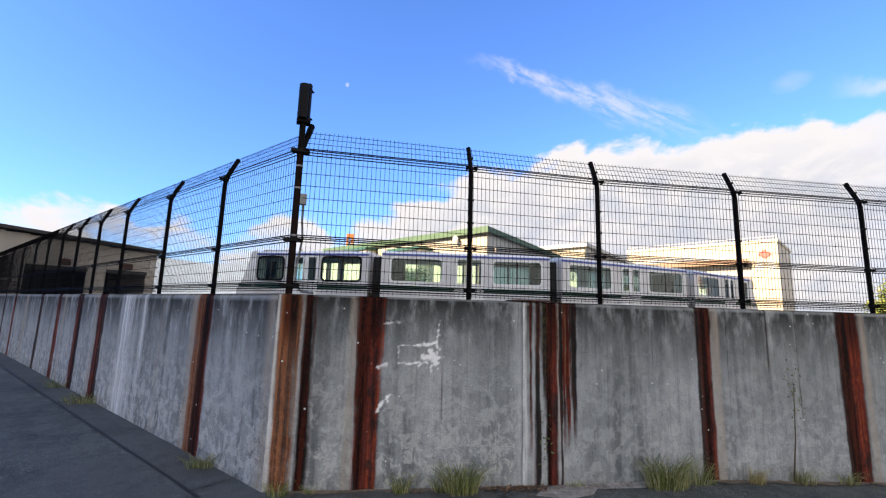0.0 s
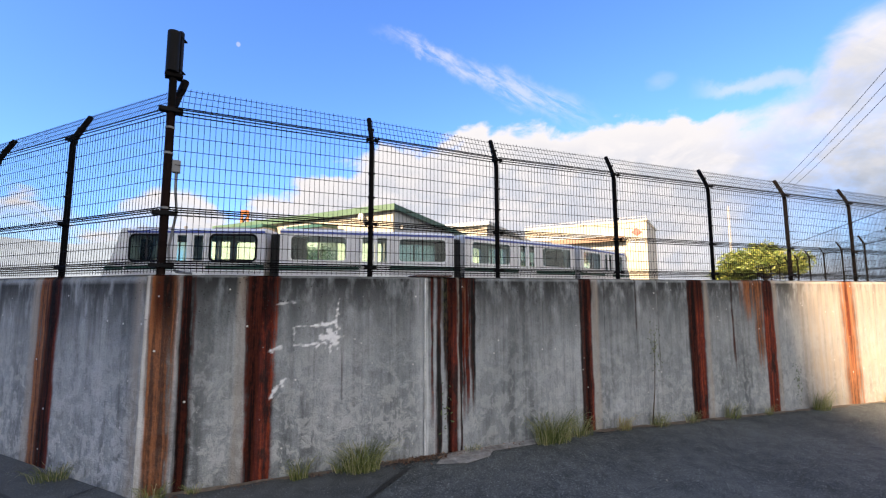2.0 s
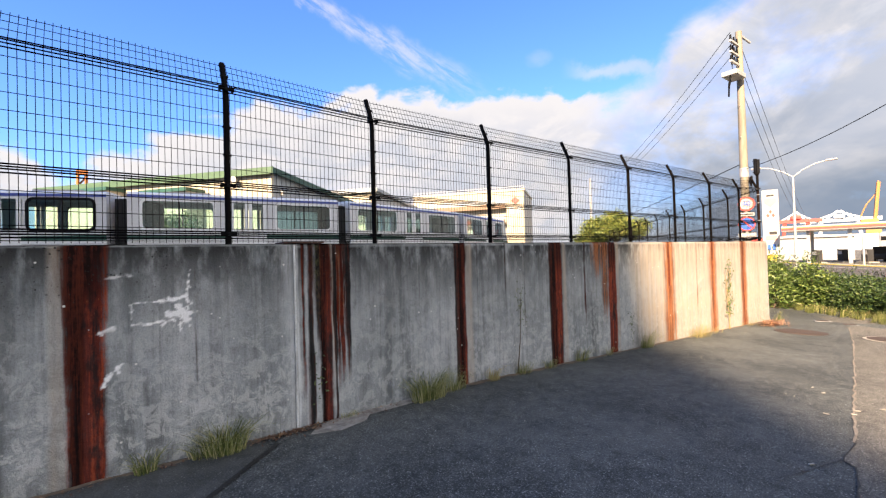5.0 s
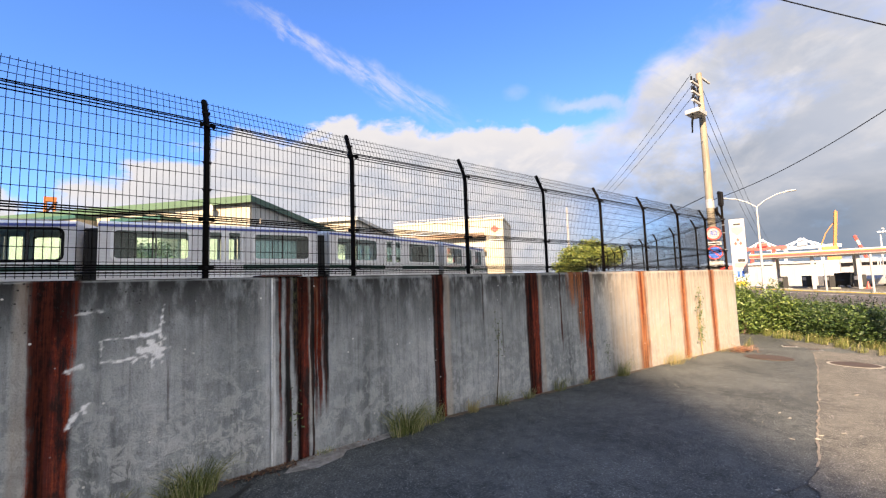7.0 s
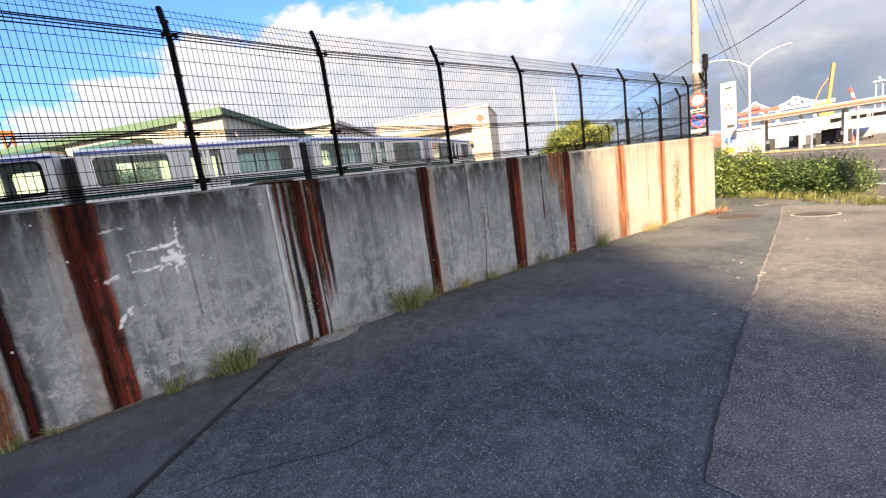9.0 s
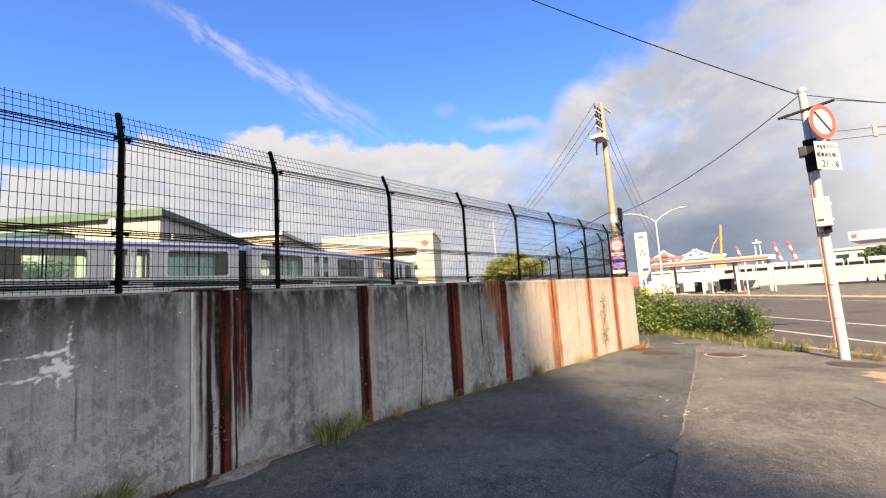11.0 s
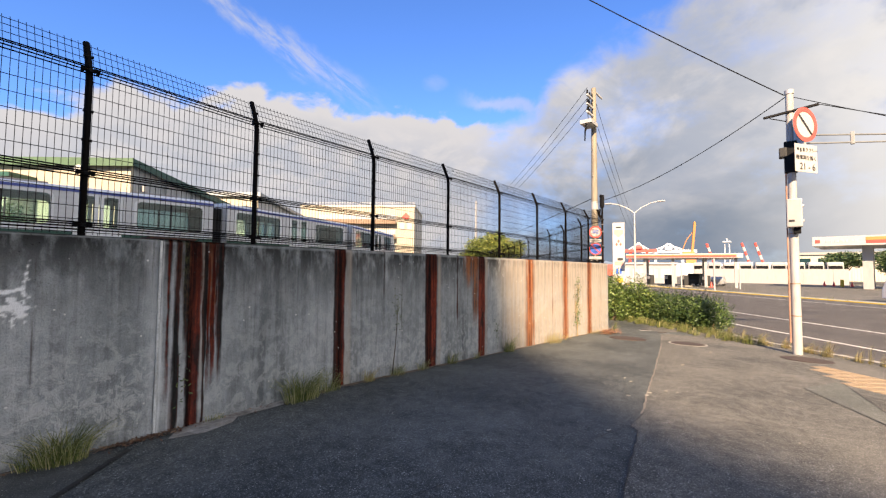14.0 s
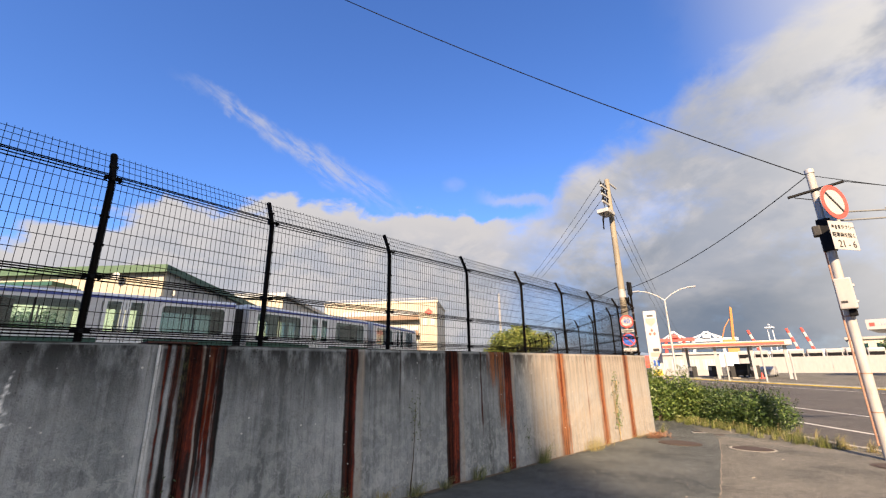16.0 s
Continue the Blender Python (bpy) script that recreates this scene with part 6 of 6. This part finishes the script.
small_car(view(84.6, 78, -0.4), 0, M_CARS, "silver car parked at the filling station", "", 1.4)

# white yard wall and a row of lorry cabs behind it
ww = thing("white_yard_wall", "long white wall of a lorry yard", "wall", Matrix.Translation(view(88.0, 100, -0.4)) @ pose(0, 0, 0, 0, 0, -88))
boxes("wall", M_WHITE, ww, (-9, 13, 0, 0.3, 0, 2.8), bevel=0.02)
for i in range(6):
    boxes("pilaster", M_WHITE, ww, (-9 + 4 * i, -8.8 + 4 * i, -0.06, 0, 0, 2.75))


def lorry(p, turn):
    t = thing("lorry", "white lorry cab parked in a row behind the wall", "lorry", Matrix.Translation(p) @ pose(0, 0, 0, 0, 0, turn), "lorries in the yard")
    boxes("cab", M_WHITE, t, (-1.2, 1.2, -1.0, 1.1, 0.7, 4.2), bevel=0.25)
    boxes("windscreen", M_BLACK, t, (-1.0, 1.0, -1.03, -1.0, 2.75, 3.5), bevel=0.01)
    for x in (-1.215, 1.2):
        boxes("side_window", M_BLACK, t, (x, x + 0.015, -0.7, 0.5, 2.9, 3.7))
    boxes("grille", M_DARK, t, (-0.9, 0.9, -1.04, -1.0, 1.0, 1.7))
    boxes("body", M_WHITE, t, (-1.2, 1.2, 1.3, 8.5, 1.0, 3.6), bevel=0.03)
    for x in (-1.0, 1.0):
        for y in (0.0, 6.5):
            tube("wheel", M_RUBBER, t, [(x - 0.15, y, 0.5), (x + 0.15, y, 0.5)], 0.5, 14)
    return t


first = lorry(view(82.8, 110, -0.4), -86)
for i in range(1, 9):
    p = view(82.8 + 1.45 * i, 110, -0.4)
    copy_thing(first, Matrix.Translation(p) @ pose(0, 0, 0, 0, 0, -88 + (i * 7) % 5))
cone_spots = [view(93.6, 92, -0.4), view(94.3, 92, -0.4), view(95.6, 92, -0.4), view(83.9, 68, -0.4)]
for i, p in enumerate(cone_spots):
    t = thing("traffic_cone", "red traffic cone on the forecourt", "traffic cone", Matrix.Translation(p), "traffic cones")
    tube("cone", M_RED, t, [(0, 0, 0.04), (0, 0, 0.75)], [0.2, 0.04], 12)
    boxes("base", M_RED, t, (-0.25, 0.25, -0.25, 0.25, 0, 0.05))
yp = thing("yellow_bollard", "yellow bollard by the tall canopy", "bollard", Matrix.Translation(view(94.9, 88, -0.4)))
tube("post", M_YELLOW, yp, [(0, 0, 0), (0, 0, 1.1)], 0.22, 12)

farb = thing("far_warehouse", "long beige warehouse beyond the lorries", "building", Matrix.Translation(view(92.8, 150, -0.4)) @ pose(0, 0, 0, 0, 0, -92))
boxes("wall", M_CREAM, farb, (-4, 22, 0, 20, 0, 7.0))
boxes("roof", M_GREYW, farb, (-4.5, 22.5, -0.5, 20.5, 7.0, 7.6))
for i in range(6):
    boxes("window", M_DGLASS, farb, (-3 + 4 * i, -0.5 + 4 * i, -0.06, -0.01, 4.2, 6.0))

# ---------- port skyline ----------


at = view
oc = thing("orange_crane", "orange harbour crane with its jib raised", "crane", Matrix.Translation(at(82.1, 330, -0.5)) @ pose(0, 0, 0, 0, 0, -80))
for y in (-1.4, 1.4):
    tube("jib_leg", M_ORANGE, oc, [(-0.6, y, 12), (1.6, y, 36)], 0.8, 6)
for i in range(7):
    z = 15 + 3.2 * i
    tube("jib_brace", M_ORANGE, oc, [(-0.4 + 0.3 * i, -1.4, z), (-0.2 + 0.3 * i, 1.4, z + 2.6)], 0.35, 5)
boxes("machine_house", M_ORANGE, oc, (-6, 1, -4, 4, 12, 16), bevel=0.3)
boxes("tower", M_ORANGE, oc, (-4, 2, -3, 3, 0, 11))
tube("stay", M_ORANGE, oc, [(-6, 0, 17), (-3.5, 0, 24), (0.5, 0, 30)], 0.3, 5)
M_STEELW = plain("pale_grey_steel", (0.55, 0.58, 0.62), 0.6, 0.0, 0.1, 0.3)
for k, (yw, d, w, mt) in enumerate(((76.3, 400, 16, M_RED), (79.6, 420, 24, M_STEELW))):
    c = thing("gantry_crane", "low pale gantry crane on the quay" if k else "red gantry crane on the quay", "crane", Matrix.Translation(at(yw, d, -0.5)) @ pose(0, 0, 0, 0, 0, -yw))
    for x in (-w / 2, w / 2):
        tube("leg", mt, c, [(x, 0, 0), (x * 0.8, 0, 20)], 1.2, 6)
        tube("diagonal", M_STEELW, c, [(x, 0, 16), (x * 0.1, 0, 27), (-x * 1.6, 0, 18)], 0.7, 6)
    boxes("beam", mt, c, (-w * 0.9, w * 0.9, -1.5, 1.5, 19, 21.5))
    boxes("machine_house", M_STEELW if k else M_RED, c, (-3, 3, -3, 3, 21.5, 24.5), bevel=0.6)
for yw, d, top in ((87.3, 380, 24), (88.5, 380, 24), (84.0, 360, 23)):
    c = thing("striped_crane", "slender red and white crane jib above the quay", "crane", Matrix.Translation(at(yw, d, -0.5)) @ pose(0, 0, 0, 0, 0, -yw), "striped crane jibs")
    for i in range(5):
        tube("section", (M_RED, M_SIGNW)[i % 2], c, [(-0.9 * i + 1.5, 0, top * (0.35 + 0.13 * i)), (-0.9 * (i + 1) + 1.5, 0, top * (0.35 + 0.13 * (i + 1)))], 0.85, 6)
    boxes("tower", M_STEELW, c, (-2.5, 2.5, -2, 2, 0, top * 0.38))
lt = thing("light_mast", "lattice floodlight mast on the quay", "mast", Matrix.Translation(at(85.5, 300, -0.5)))
for x, y in ((-1, -1), (1, -1), (1, 1), (-1, 1)):
    tube("leg", M_STEELW, lt, [(x * 1.5, y * 1.5, 0), (x, y, 21)], 0.18, 5)
boxes("platform", M_STEELW, lt, (-2.4, 2.4, -2, 2, 20, 20.6), (-2.4, 2.4, -0.3, 0.3, 21.6, 22.2), (-0.2, 0.2, -0.2, 0.2, 20, 22))
oc2 = thing("yard_crane", "rusty orange crane mast behind the depot hall", "crane", Matrix.Translation(at(-5.2, 110, 1.2)) @ pose(0, 0, 0, 0, 0, 8))
for x in (-1.0, 1.0):
    tube("mast_leg", M_RUSTORANGE, oc2, [(x, 0, 0), (x * 0.6, 0, 19.6)], 0.28, 6)
boxes("crosshead", M_RUSTORANGE, oc2, (-0.9, 0.9, -0.5, 0.5, 18.9, 19.8))
for i in range(6):
    tube("brace", M_RUSTY, oc2, [(-1, 0, 3 * i + 1), (1, 0, 3 * i + 4)], 0.18, 5)

rng = random.Random(11)
for k, (y0, y1, d, z0, z1, mt, lab) in enumerate(((72, 92, 230, 3, 7, M_STEELW, "row of pale quay sheds and stacked boxes"), (91, 104, 260, 5, 11, M_STEELW, "row of pale quay sheds behind the canopy"),
                                                  (62, 76, 300, 3, 7, M_WHITE, "white quay sheds along the far road"))):
    t = thing("quay_sheds", lab, "building")
    a = y0
    while a < y1:
        w = rng.uniform(1.0, 2.4)
        p, q = at(a, d), at(a + w, d)
        bm = bmesh.new()
        h = rng.uniform(z0, z1)
        add_prism(bm, [(p.x, p.y), (q.x, q.y), (q.x + 12, q.y + 1), (p.x + 12, p.y + 1)], -0.5, h)
        part("shed", bm, (mt, M_WHITE, M_GREYW, M_RED)[rng.choice((0, 0, 0, 1, 1, 2, 3))], t)
        a += w
am = thing("antenna_mast", "thin grey antenna mast with short crossbars", "mast", Matrix.Translation(at(-11.4, 60, 1.2)) @ pose(0, 0, 0, 0, 0, 6))
tube("pole", M_ARM, am, [(0, 0, 0), (0, 0, 8.1)], [0.14, 0.08], 8)
for z, w in ((6.0, 1.0), (6.3, 0.7), (6.7, 0.55)):
    boxes("crossbar", M_ARM, am, (-w, w * 0.5, -0.05, 0.05, z, z + 0.1))
boxes("aerial", M_ARM, am, (-0.18, 0.18, -0.15, 0.15, 7.0, 8.5), bevel=0.05)
# distant hills, the blue of the haze painted into their colour
bm = bmesh.new()
prev = None
for i in range(61):
    yw = -75 + 3.0 * i
    h = 20 + 26 * max(0, math.sin(radians(yw * 2.2 + 130))) + 5 * math.sin(i * 1.7) + 3 * math.sin(i * 3.1)
    h += 52 * max(0.0, min(1.0, (-11 - yw) / 6.0))
    p, q = at(yw, 1900), at(yw, 2200)
    ring = [bm.verts.new((p.x, p.y, -1)), bm.verts.new((q.x, q.y, max(h, 8) * 2.0)), bm.verts.new((q.x * 1.1, q.y * 1.1, -1))]
    if prev:
        for j in range(2):
            bm.faces.new((prev[j], ring[j], ring[j + 1], prev[j + 1]))
    prev = ring
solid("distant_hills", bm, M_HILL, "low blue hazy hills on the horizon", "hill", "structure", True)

# ---------- plants ----------


def leaves(bm, rng, centre, radii, count, size, shell=0.55, squash=1.0):
    """Small pointed leaves scattered through the outer part of an uneven ellipsoid."""
    c = Vector(centre)
    for _ in range(count):
        d = Vector((rng.gauss(0, 1), rng.gauss(0, 1), rng.gauss(0, 1))).normalized()
        k = rng.uniform(shell, 1.0) * (1 + 0.35 * noise.noise(d * 2.3 + c))
        p = c + Vector((d.x * radii[0], d.y * radii[1], d.z * radii[2])) * k
        a = Vector((rng.gauss(0, 1), rng.gauss(0, 1), rng.gauss(0, 0.6))).normalized()
        b = a.cross(Vector((rng.gauss(0, 1), rng.gauss(0, 1), rng.gauss(0, 1)))).normalized()
        s = size * rng.uniform(0.6, 1.3)
        bm.faces.new([bm.verts.new(p + v) for v in (a * s, b * s * 0.36 + a * s * 0.15, -a * s, -b * s * 0.36 + a * s * 0.15)])


def twigs(bm, rng, base, tops, r):
    for t_ in tops:
        b, e = Vector(base) + Vector((rng.uniform(-0.15, 0.15), rng.uniform(-0.15, 0.15), 0)), Vector(t_)
        mid = b.lerp(e, 0.5) + Vector((rng.uniform(-0.1, 0.1), rng.uniform(-0.1, 0.1), 0.1))
        add_tube(bm, [b, mid, e], [r, r * 0.7, r * 0.3], 5)


def shrub(name, label, x, y, blobs, mat, seed, size, count, base=None, cat="shrub"):
    rng = random.Random(seed)
    z = gz(x, y) if base is None else base
    t = thing(name, label, cat, pose(x, y, z))
    bm = bmesh.new()
    twigs(bm, rng, (0, 0, 0), [(bx, by, bz) for bx, by, bz, *_ in blobs], 0.03)
    part("stems", bm, M_BARK, t, "", True)
    bm = bmesh.new()
    for bx, by, bz, rx, ry, rz in blobs:
        leaves(bm, rng, (bx, by, bz), (rx, ry, rz), int(count * rx * ry * rz), size)
    for bx, by, bz, rx, ry, rz in blobs:
        for _ in range(int(26 * rx)):
            a, k = rng.uniform(0, 6.283), rng.uniform(0.1, 0.95)
            foot = Vector((bx + rx * k * math.cos(a), by + ry * k * math.sin(a), bz + rz * math.sqrt(1 - k * k * 0.9)))
            tip = foot + Vector((math.cos(a) * 0.12, math.sin(a) * 0.12, rng.uniform(0.10, 0.34)))
            for j in range(9):
                q = foot.lerp(tip, j / 8)
                d = Vector((rng.gauss(0, 1), rng.gauss(0, 1), 0.7)).normalized() * size * 1.1
                e = d.cross(Vector((0.3, 0.1, 1))).normalized() * size * 0.3
                bm.faces.new([bm.verts.new(q + v) for v in (d * 0.05, d * 0.5 + e, d * 1.1, d * 0.5 - e)])
    part("foliage", bm, mat, t)
    return t


for i in range(6):
    p = Vector((18.05, 2.15, 0)).lerp(Vector((21.2, 5.6, 0)), i / 5)
    shrub("hedge_shrub", "dense clipped green hedge shrub beside the road", p.x, p.y,
          [(-0.35, 0, 0.5, 0.66, 0.62, 0.58), (0.3, -0.1, 0.55, 0.66, 0.68, 0.6), (0, 0.3, 0.78, 0.58, 0.55, 0.5), (-0.1, -0.35, 0.42, 0.62, 0.55, 0.5)],
          M_LEAF, 50 + i, 0.044, 8600)
for i, (x, y, h) in enumerate(((19.3, 4.7, 1.75), (20.2, 5.9, 2.0), (18.9, 5.6, 1.6), (21.1, 6.9, 1.9))):
    shrub("wild_shrub", "taller loose green shrub gone wild by the wall end", x, y,
          [(0, 0, h * 0.4, 0.7, 0.7, h * 0.42), (0.3, 0.2, h * 0.7, 0.4, 0.4, h * 0.33), (-0.35, -0.1, h * 0.65, 0.38, 0.4, h * 0.32), (0, -0.3, h * 0.35, 0.55, 0.5, h * 0.34)],
          M_WILD if i < 3 else M_LEAF, 70 + i, 0.062, 3600)


def blades(bm, rng, x, y, z, radius, count, height, wide=0.007, out=0.6):
    """Thin blades that rise, bow outwards and hang over at the tip."""
    for _ in range(count):
        a, r = rng.uniform(0, 6.283), radius * rng.random() ** 0.7
        p = Vector((x + r * math.cos(a), y + r * math.sin(a) * 0.45, z - 0.01))
        lean = Vector((math.cos(a + rng.gauss(0, 0.5)), -abs(math.sin(a)) * 0.9 - 0.1, 0)) * out * rng.uniform(0.15, 1.1)
        h = height * rng.uniform(0.35, 1.15)
        w = Vector((1, rng.uniform(-0.6, 0.6), 0)).normalized() * wide * rng.uniform(0.7, 1.3)
        sag = rng.uniform(0.0, 0.45)
        spine = [p, p + Vector((0, 0, h * 0.5)) + lean * h * 0.16, p + Vector((0, 0, h * (0.85 - sag * 0.2))) + lean * h * 0.5, p + Vector((0, 0, h * (1.0 - sag))) + lean * h]
        rows = [[bm.verts.new(q - w * k), bm.verts.new(q + w * k)] for q, k in zip(spine[:3], (1.0, 0.9, 0.6))]
        for u, v in zip(rows, rows[1:]):
            bm.faces.new((u[0], u[1], v[1], v[0]))
        bm.faces.new((rows[2][0], rows[2][1], bm.verts.new(spine[3])))


TUFTS = [(0.42, 4.76, 0.08, 90, 0.27, 0), (1.02, 4.72, 0.17, 330, 0.40, 0), (0.85, 4.78, 0.12, 70, 0.22, 0), (3.25, 4.72, 0.24, 420, 0.44, 0), (3.7, 4.78, 0.16, 110, 0.28, 0),
         (4.4, 4.80, 0.12, 90, 0.26, 1), (5.0, 4.80, 0.16, 110, 0.24, 0), (5.6, 4.80, 0.12, 70, 0.20, 0), (6.4, 4.80, 0.14, 110, 0.28, 0), (7.2, 4.80, 0.10, 60, 0.20, 0), (8.45, 4.77, 0.18, 220, 0.42, 0)]
TUFTS2 = [(10.7, 4.74, 0.42, 300, 0.36, 1), (11.6, 4.78, 0.3, 60, 0.2, 1), (13.9, 4.76, 0.5, 120, 0.16, 1), (15.6, 4.65, 0.25, 180, 0.36, 0), (-0.75, 4.78, 0.10, 80, 0.2, 0), (-0.45, 4.81, 0.08, 40, 0.12, 0),
          (-1.75, 5.57, 0.16, 110, 0.2, 0), (-5.0, 8.74, 0.3, 180, 0.24, 0), (-6.4, 10.2, 0.25, 90, 0.2, 0), (2.25, 4.82, 0.10, 50, 0.10, 0)]
rng = random.Random(5)
for x, y, r, n, h, dry in TUFTS + TUFTS2:
    bm = bmesh.new()
    blades(bm, rng, x, y, gz(x, y) + 0.006, r, n, h * 0.92, 0.0021, 1.35)
    solid("grass_tuft", bm, M_STRAW if dry else M_GRASS, "tuft of dry yellow grass at the wall foot" if dry else "tuft of long green grass at the wall foot", "grass", "stuff")
bm = bmesh.new()
for i in range(500):
    x, y = 14.4 + rng.gauss(0, 0.32), 4.45 + rng.gauss(0, 0.12)
    p = Vector((x, y, gz(x, y) + rng.random() * 0.10))
    d = Vector((rng.gauss(0, 1), rng.gauss(0, 1), rng.gauss(0, 0.35))).normalized() * rng.uniform(0.04, 0.12)
    e = d.cross(Vector((0, 0, 1))).normalized() * 0.004
    bm.faces.new([bm.verts.new(p + v) for v in (d + e, d - e, -d - e, -d + e)])
solid("dry_weed_heap", bm, M_DEADWEED, "flat heap of reddish dried weeds by the wall", "dry weeds", "stuff")
bm = bmesh.new()
for i in range(46):
    p = un(9.6 + 0.17 * i + rng.uniform(-0.1, 0.1), 9.72 + rng.uniform(-0.2, 0.15))
    blades(bm, rng, p.x, p.y, gz(p.x, p.y), 0.22, int(rng.uniform(20, 110)), rng.uniform(0.12, 0.45), 0.0045, 0.8)
for i in range(24):
    p = un(6.0 + 0.15 * i, 9.75 + rng.uniform(-0.15, 0.12))
    blades(bm, rng, p.x, p.y, gz(p.x, p.y), 0.14, int(rng.uniform(8, 50)), rng.uniform(0.12, 0.6), 0.0035, 0.5)
solid("verge_grass", bm, M_STRAW, "sunlit dry grass along the kerb", "grass", "stuff")
bm = bmesh.new()
for i in range(60):
    p = un(12 + 0.13 * i, 9.2 + rng.uniform(-0.5, 0.3) - max(0, i - 20) * 0.03)
    blades(bm, rng, p.x, p.y, gz(p.x, p.y), 0.24, 90, 0.30, 0.005)
solid("verge_grass", bm, M_GRASS, "green grass at the foot of the hedge", "grass", "stuff")
bm = bmesh.new()
for i in range(140):
    p = un(20 + 0.5 * i, 30.2 + rng.uniform(-0.7, 0.7))
    blades(bm, rng, p.x, p.y, -0.33, 0.7, int(rng.uniform(0, 30)), 0.3 * rng.random() + 0.05, 0.012)
solid("median_grass", bm, M_GRASS, "dry grass on the median strip", "grass", "stuff")
# dead litter of leaves and a dry vine on the wall
bm = bmesh.new()
for i in range(420):
    x = rng.choice((rng.gauss(1.55, 0.16), rng.gauss(1.75, 0.2), rng.uniform(-0.8, 6)))
    y = 4.82 - abs(rng.gauss(0, 0.06))
    a = rng.uniform(0, 6.28)
    p = Vector((x, y, gz(x, y) + 0.012 + rng.random() * 0.02))
    d, e = Vector((math.cos(a), math.sin(a), rng.uniform(-0.4, 0.4))) * 0.022, Vector((-math.sin(a), math.cos(a), rng.uniform(-0.4, 0.4))) * 0.008
    bm.faces.new([bm.verts.new(p + v) for v in (d, e, -d, -e)])
M_LITTER = material("dead_leaves", lambda k: leafy(k, (0.07, 0.035, 0.022), (0.16, 0.09, 0.05), (0.3, 0.2, 0.12)))
solid("leaf_litter", bm, M_LITTER, "brown dead leaves gathered at the wall foot", "leaf litter", "stuff")
vine = thing("wall_vine", "half-dry vine climbing the concrete wall", "vine", pose(12.6, 4.84, gz(12.6, 4.84)))
for k in range(4):
    pts = [(rng.uniform(-0.05, 0.05) + 0.18 * math.sin(j * 0.9 + k) * (j / 7), -0.02, 0.22 * j) for j in range(8)]
    tube("stem", M_DRYSTEM, vine, pts, 0.005, 5)
bm = bmesh.new()
for _ in range(170):
    z = rng.uniform(0.35, 1.8)
    p = Vector((rng.gauss(0, 0.13), -0.03 - rng.random() * 0.05, z))
    a = Vector((rng.gauss(0, 1), rng.gauss(0, 0.4), rng.gauss(0, 1))).normalized() * 0.034
    b = Vector((-a.z, rng.gauss(0, 0.01), a.x)) * 0.5
    bm.faces.new([bm.verts.new(p + v) for v in (a, b, -a, -b)])
part("foliage", bm, M_WILD, vine, "yellowing leaves")
# weeds that root in the wall joints
for x, z0, n in ((1.93, 0.55, 22), (5.0, 1.05, 60), (8.0, 0.35, 60)):
    w = thing("wall_weed", "small green weed rooted in the wall", "weed", pose(x, 4.85, z0))
    bm = bmesh.new()
    for _ in range(n):
        p = Vector((rng.gauss(0, 0.05), -0.02 - rng.random() * 0.03, rng.gauss(0, 0.16)))
        a = Vector((rng.gauss(0, 1), rng.gauss(0, 0.4), rng.gauss(0, 1))).normalized() * 0.019
        b = Vector((-a.z, 0.004, a.x)) * 0.4
        bm.faces.new([bm.verts.new(p + v) for v in (a, b, -a, -b)])
    part("foliage", bm, M_WEED, w)
    if x == 5.0:
        tube("stem", M_BARK, w, [(-0.10, -0.02, gz(x, 4.8) - z0), (-0.04, -0.03, -0.55), (0, -0.02, -0.1), (0.01, -0.02, 0.12)], [0.010, 0.007, 0.004, 0.002], 6)


def tree(name, label, x, y, z, height, spread, mat, seed, size, count):
    rng = random.Random(seed)
    t = thing(name, label, "tree", pose(x, y, z))
    bm = bmesh.new()
    add_tube(bm, [(0, 0, -0.1), (0.05, 0, height * 0.3), (0, 0.05, height * 0.6)], [height * 0.035, height * 0.028, height * 0.012], 10)
    crowns = []
    for i in range(9):
        a, k = i * 2.4, rng.uniform(0.25, 0.62)
        tip = Vector((math.cos(a) * spread * k, math.sin(a) * spread * k, height * rng.uniform(0.5, 0.84)))
        add_tube(bm, [(0, 0, height * 0.3), tip * 0.55 + Vector((0, 0, height * 0.16)), tip], [height * 0.016, height * 0.01, height * 0.004], 6)
        crowns.append(tip)
    part("trunk", bm, M_BARK, t, "", True)
    bm = bmesh.new()
    for c in crowns + [Vector((0, 0, height * 0.8))]:
        r = spread * rng.uniform(0.30, 0.44)
        leaves(bm, rng, c, (r, r, r * 0.72), count, size, 0.35)
    part("crown", bm, mat, t)
    return t


p = at(58.2, 52)
tree("tree", "rounded yellow-green tree behind the fence", p.x, p.y, 1.2, 5.2, 4.6, M_TREEL, 3, 0.17, 900)
p = at(55.5, 54)
tree("tree", "lower green tree at the edge of the yard", p.x, p.y, 1.2, 3.6, 3.2, M_TREEL, 4, 0.15, 600)
p = at(95.2, 120)
tree("tree", "dark green tree beside the tall canopy", p.x, p.y, -0.5, 6.8, 5.0, M_DKLEAF, 6, 0.3, 700)
p = at(99.0, 115)
tree("tree", "dark green tree beside the tall canopy", p.x, p.y, -0.5, 6.5, 6.0, M_DKLEAF, 7, 0.3, 600)
p = at(2.5, 29)
tree("tree", "young leafy tree in front of the depot hall", p.x, p.y, 1.2, 3.6, 2.6, M_DKLEAF, 8, 0.12, 420)
p = at(30.8, 44)
tree("tree", "bright green bush by the workshop", p.x, p.y, 1.2, 3.2, 2.8, M_TREEL, 9, 0.14, 420)
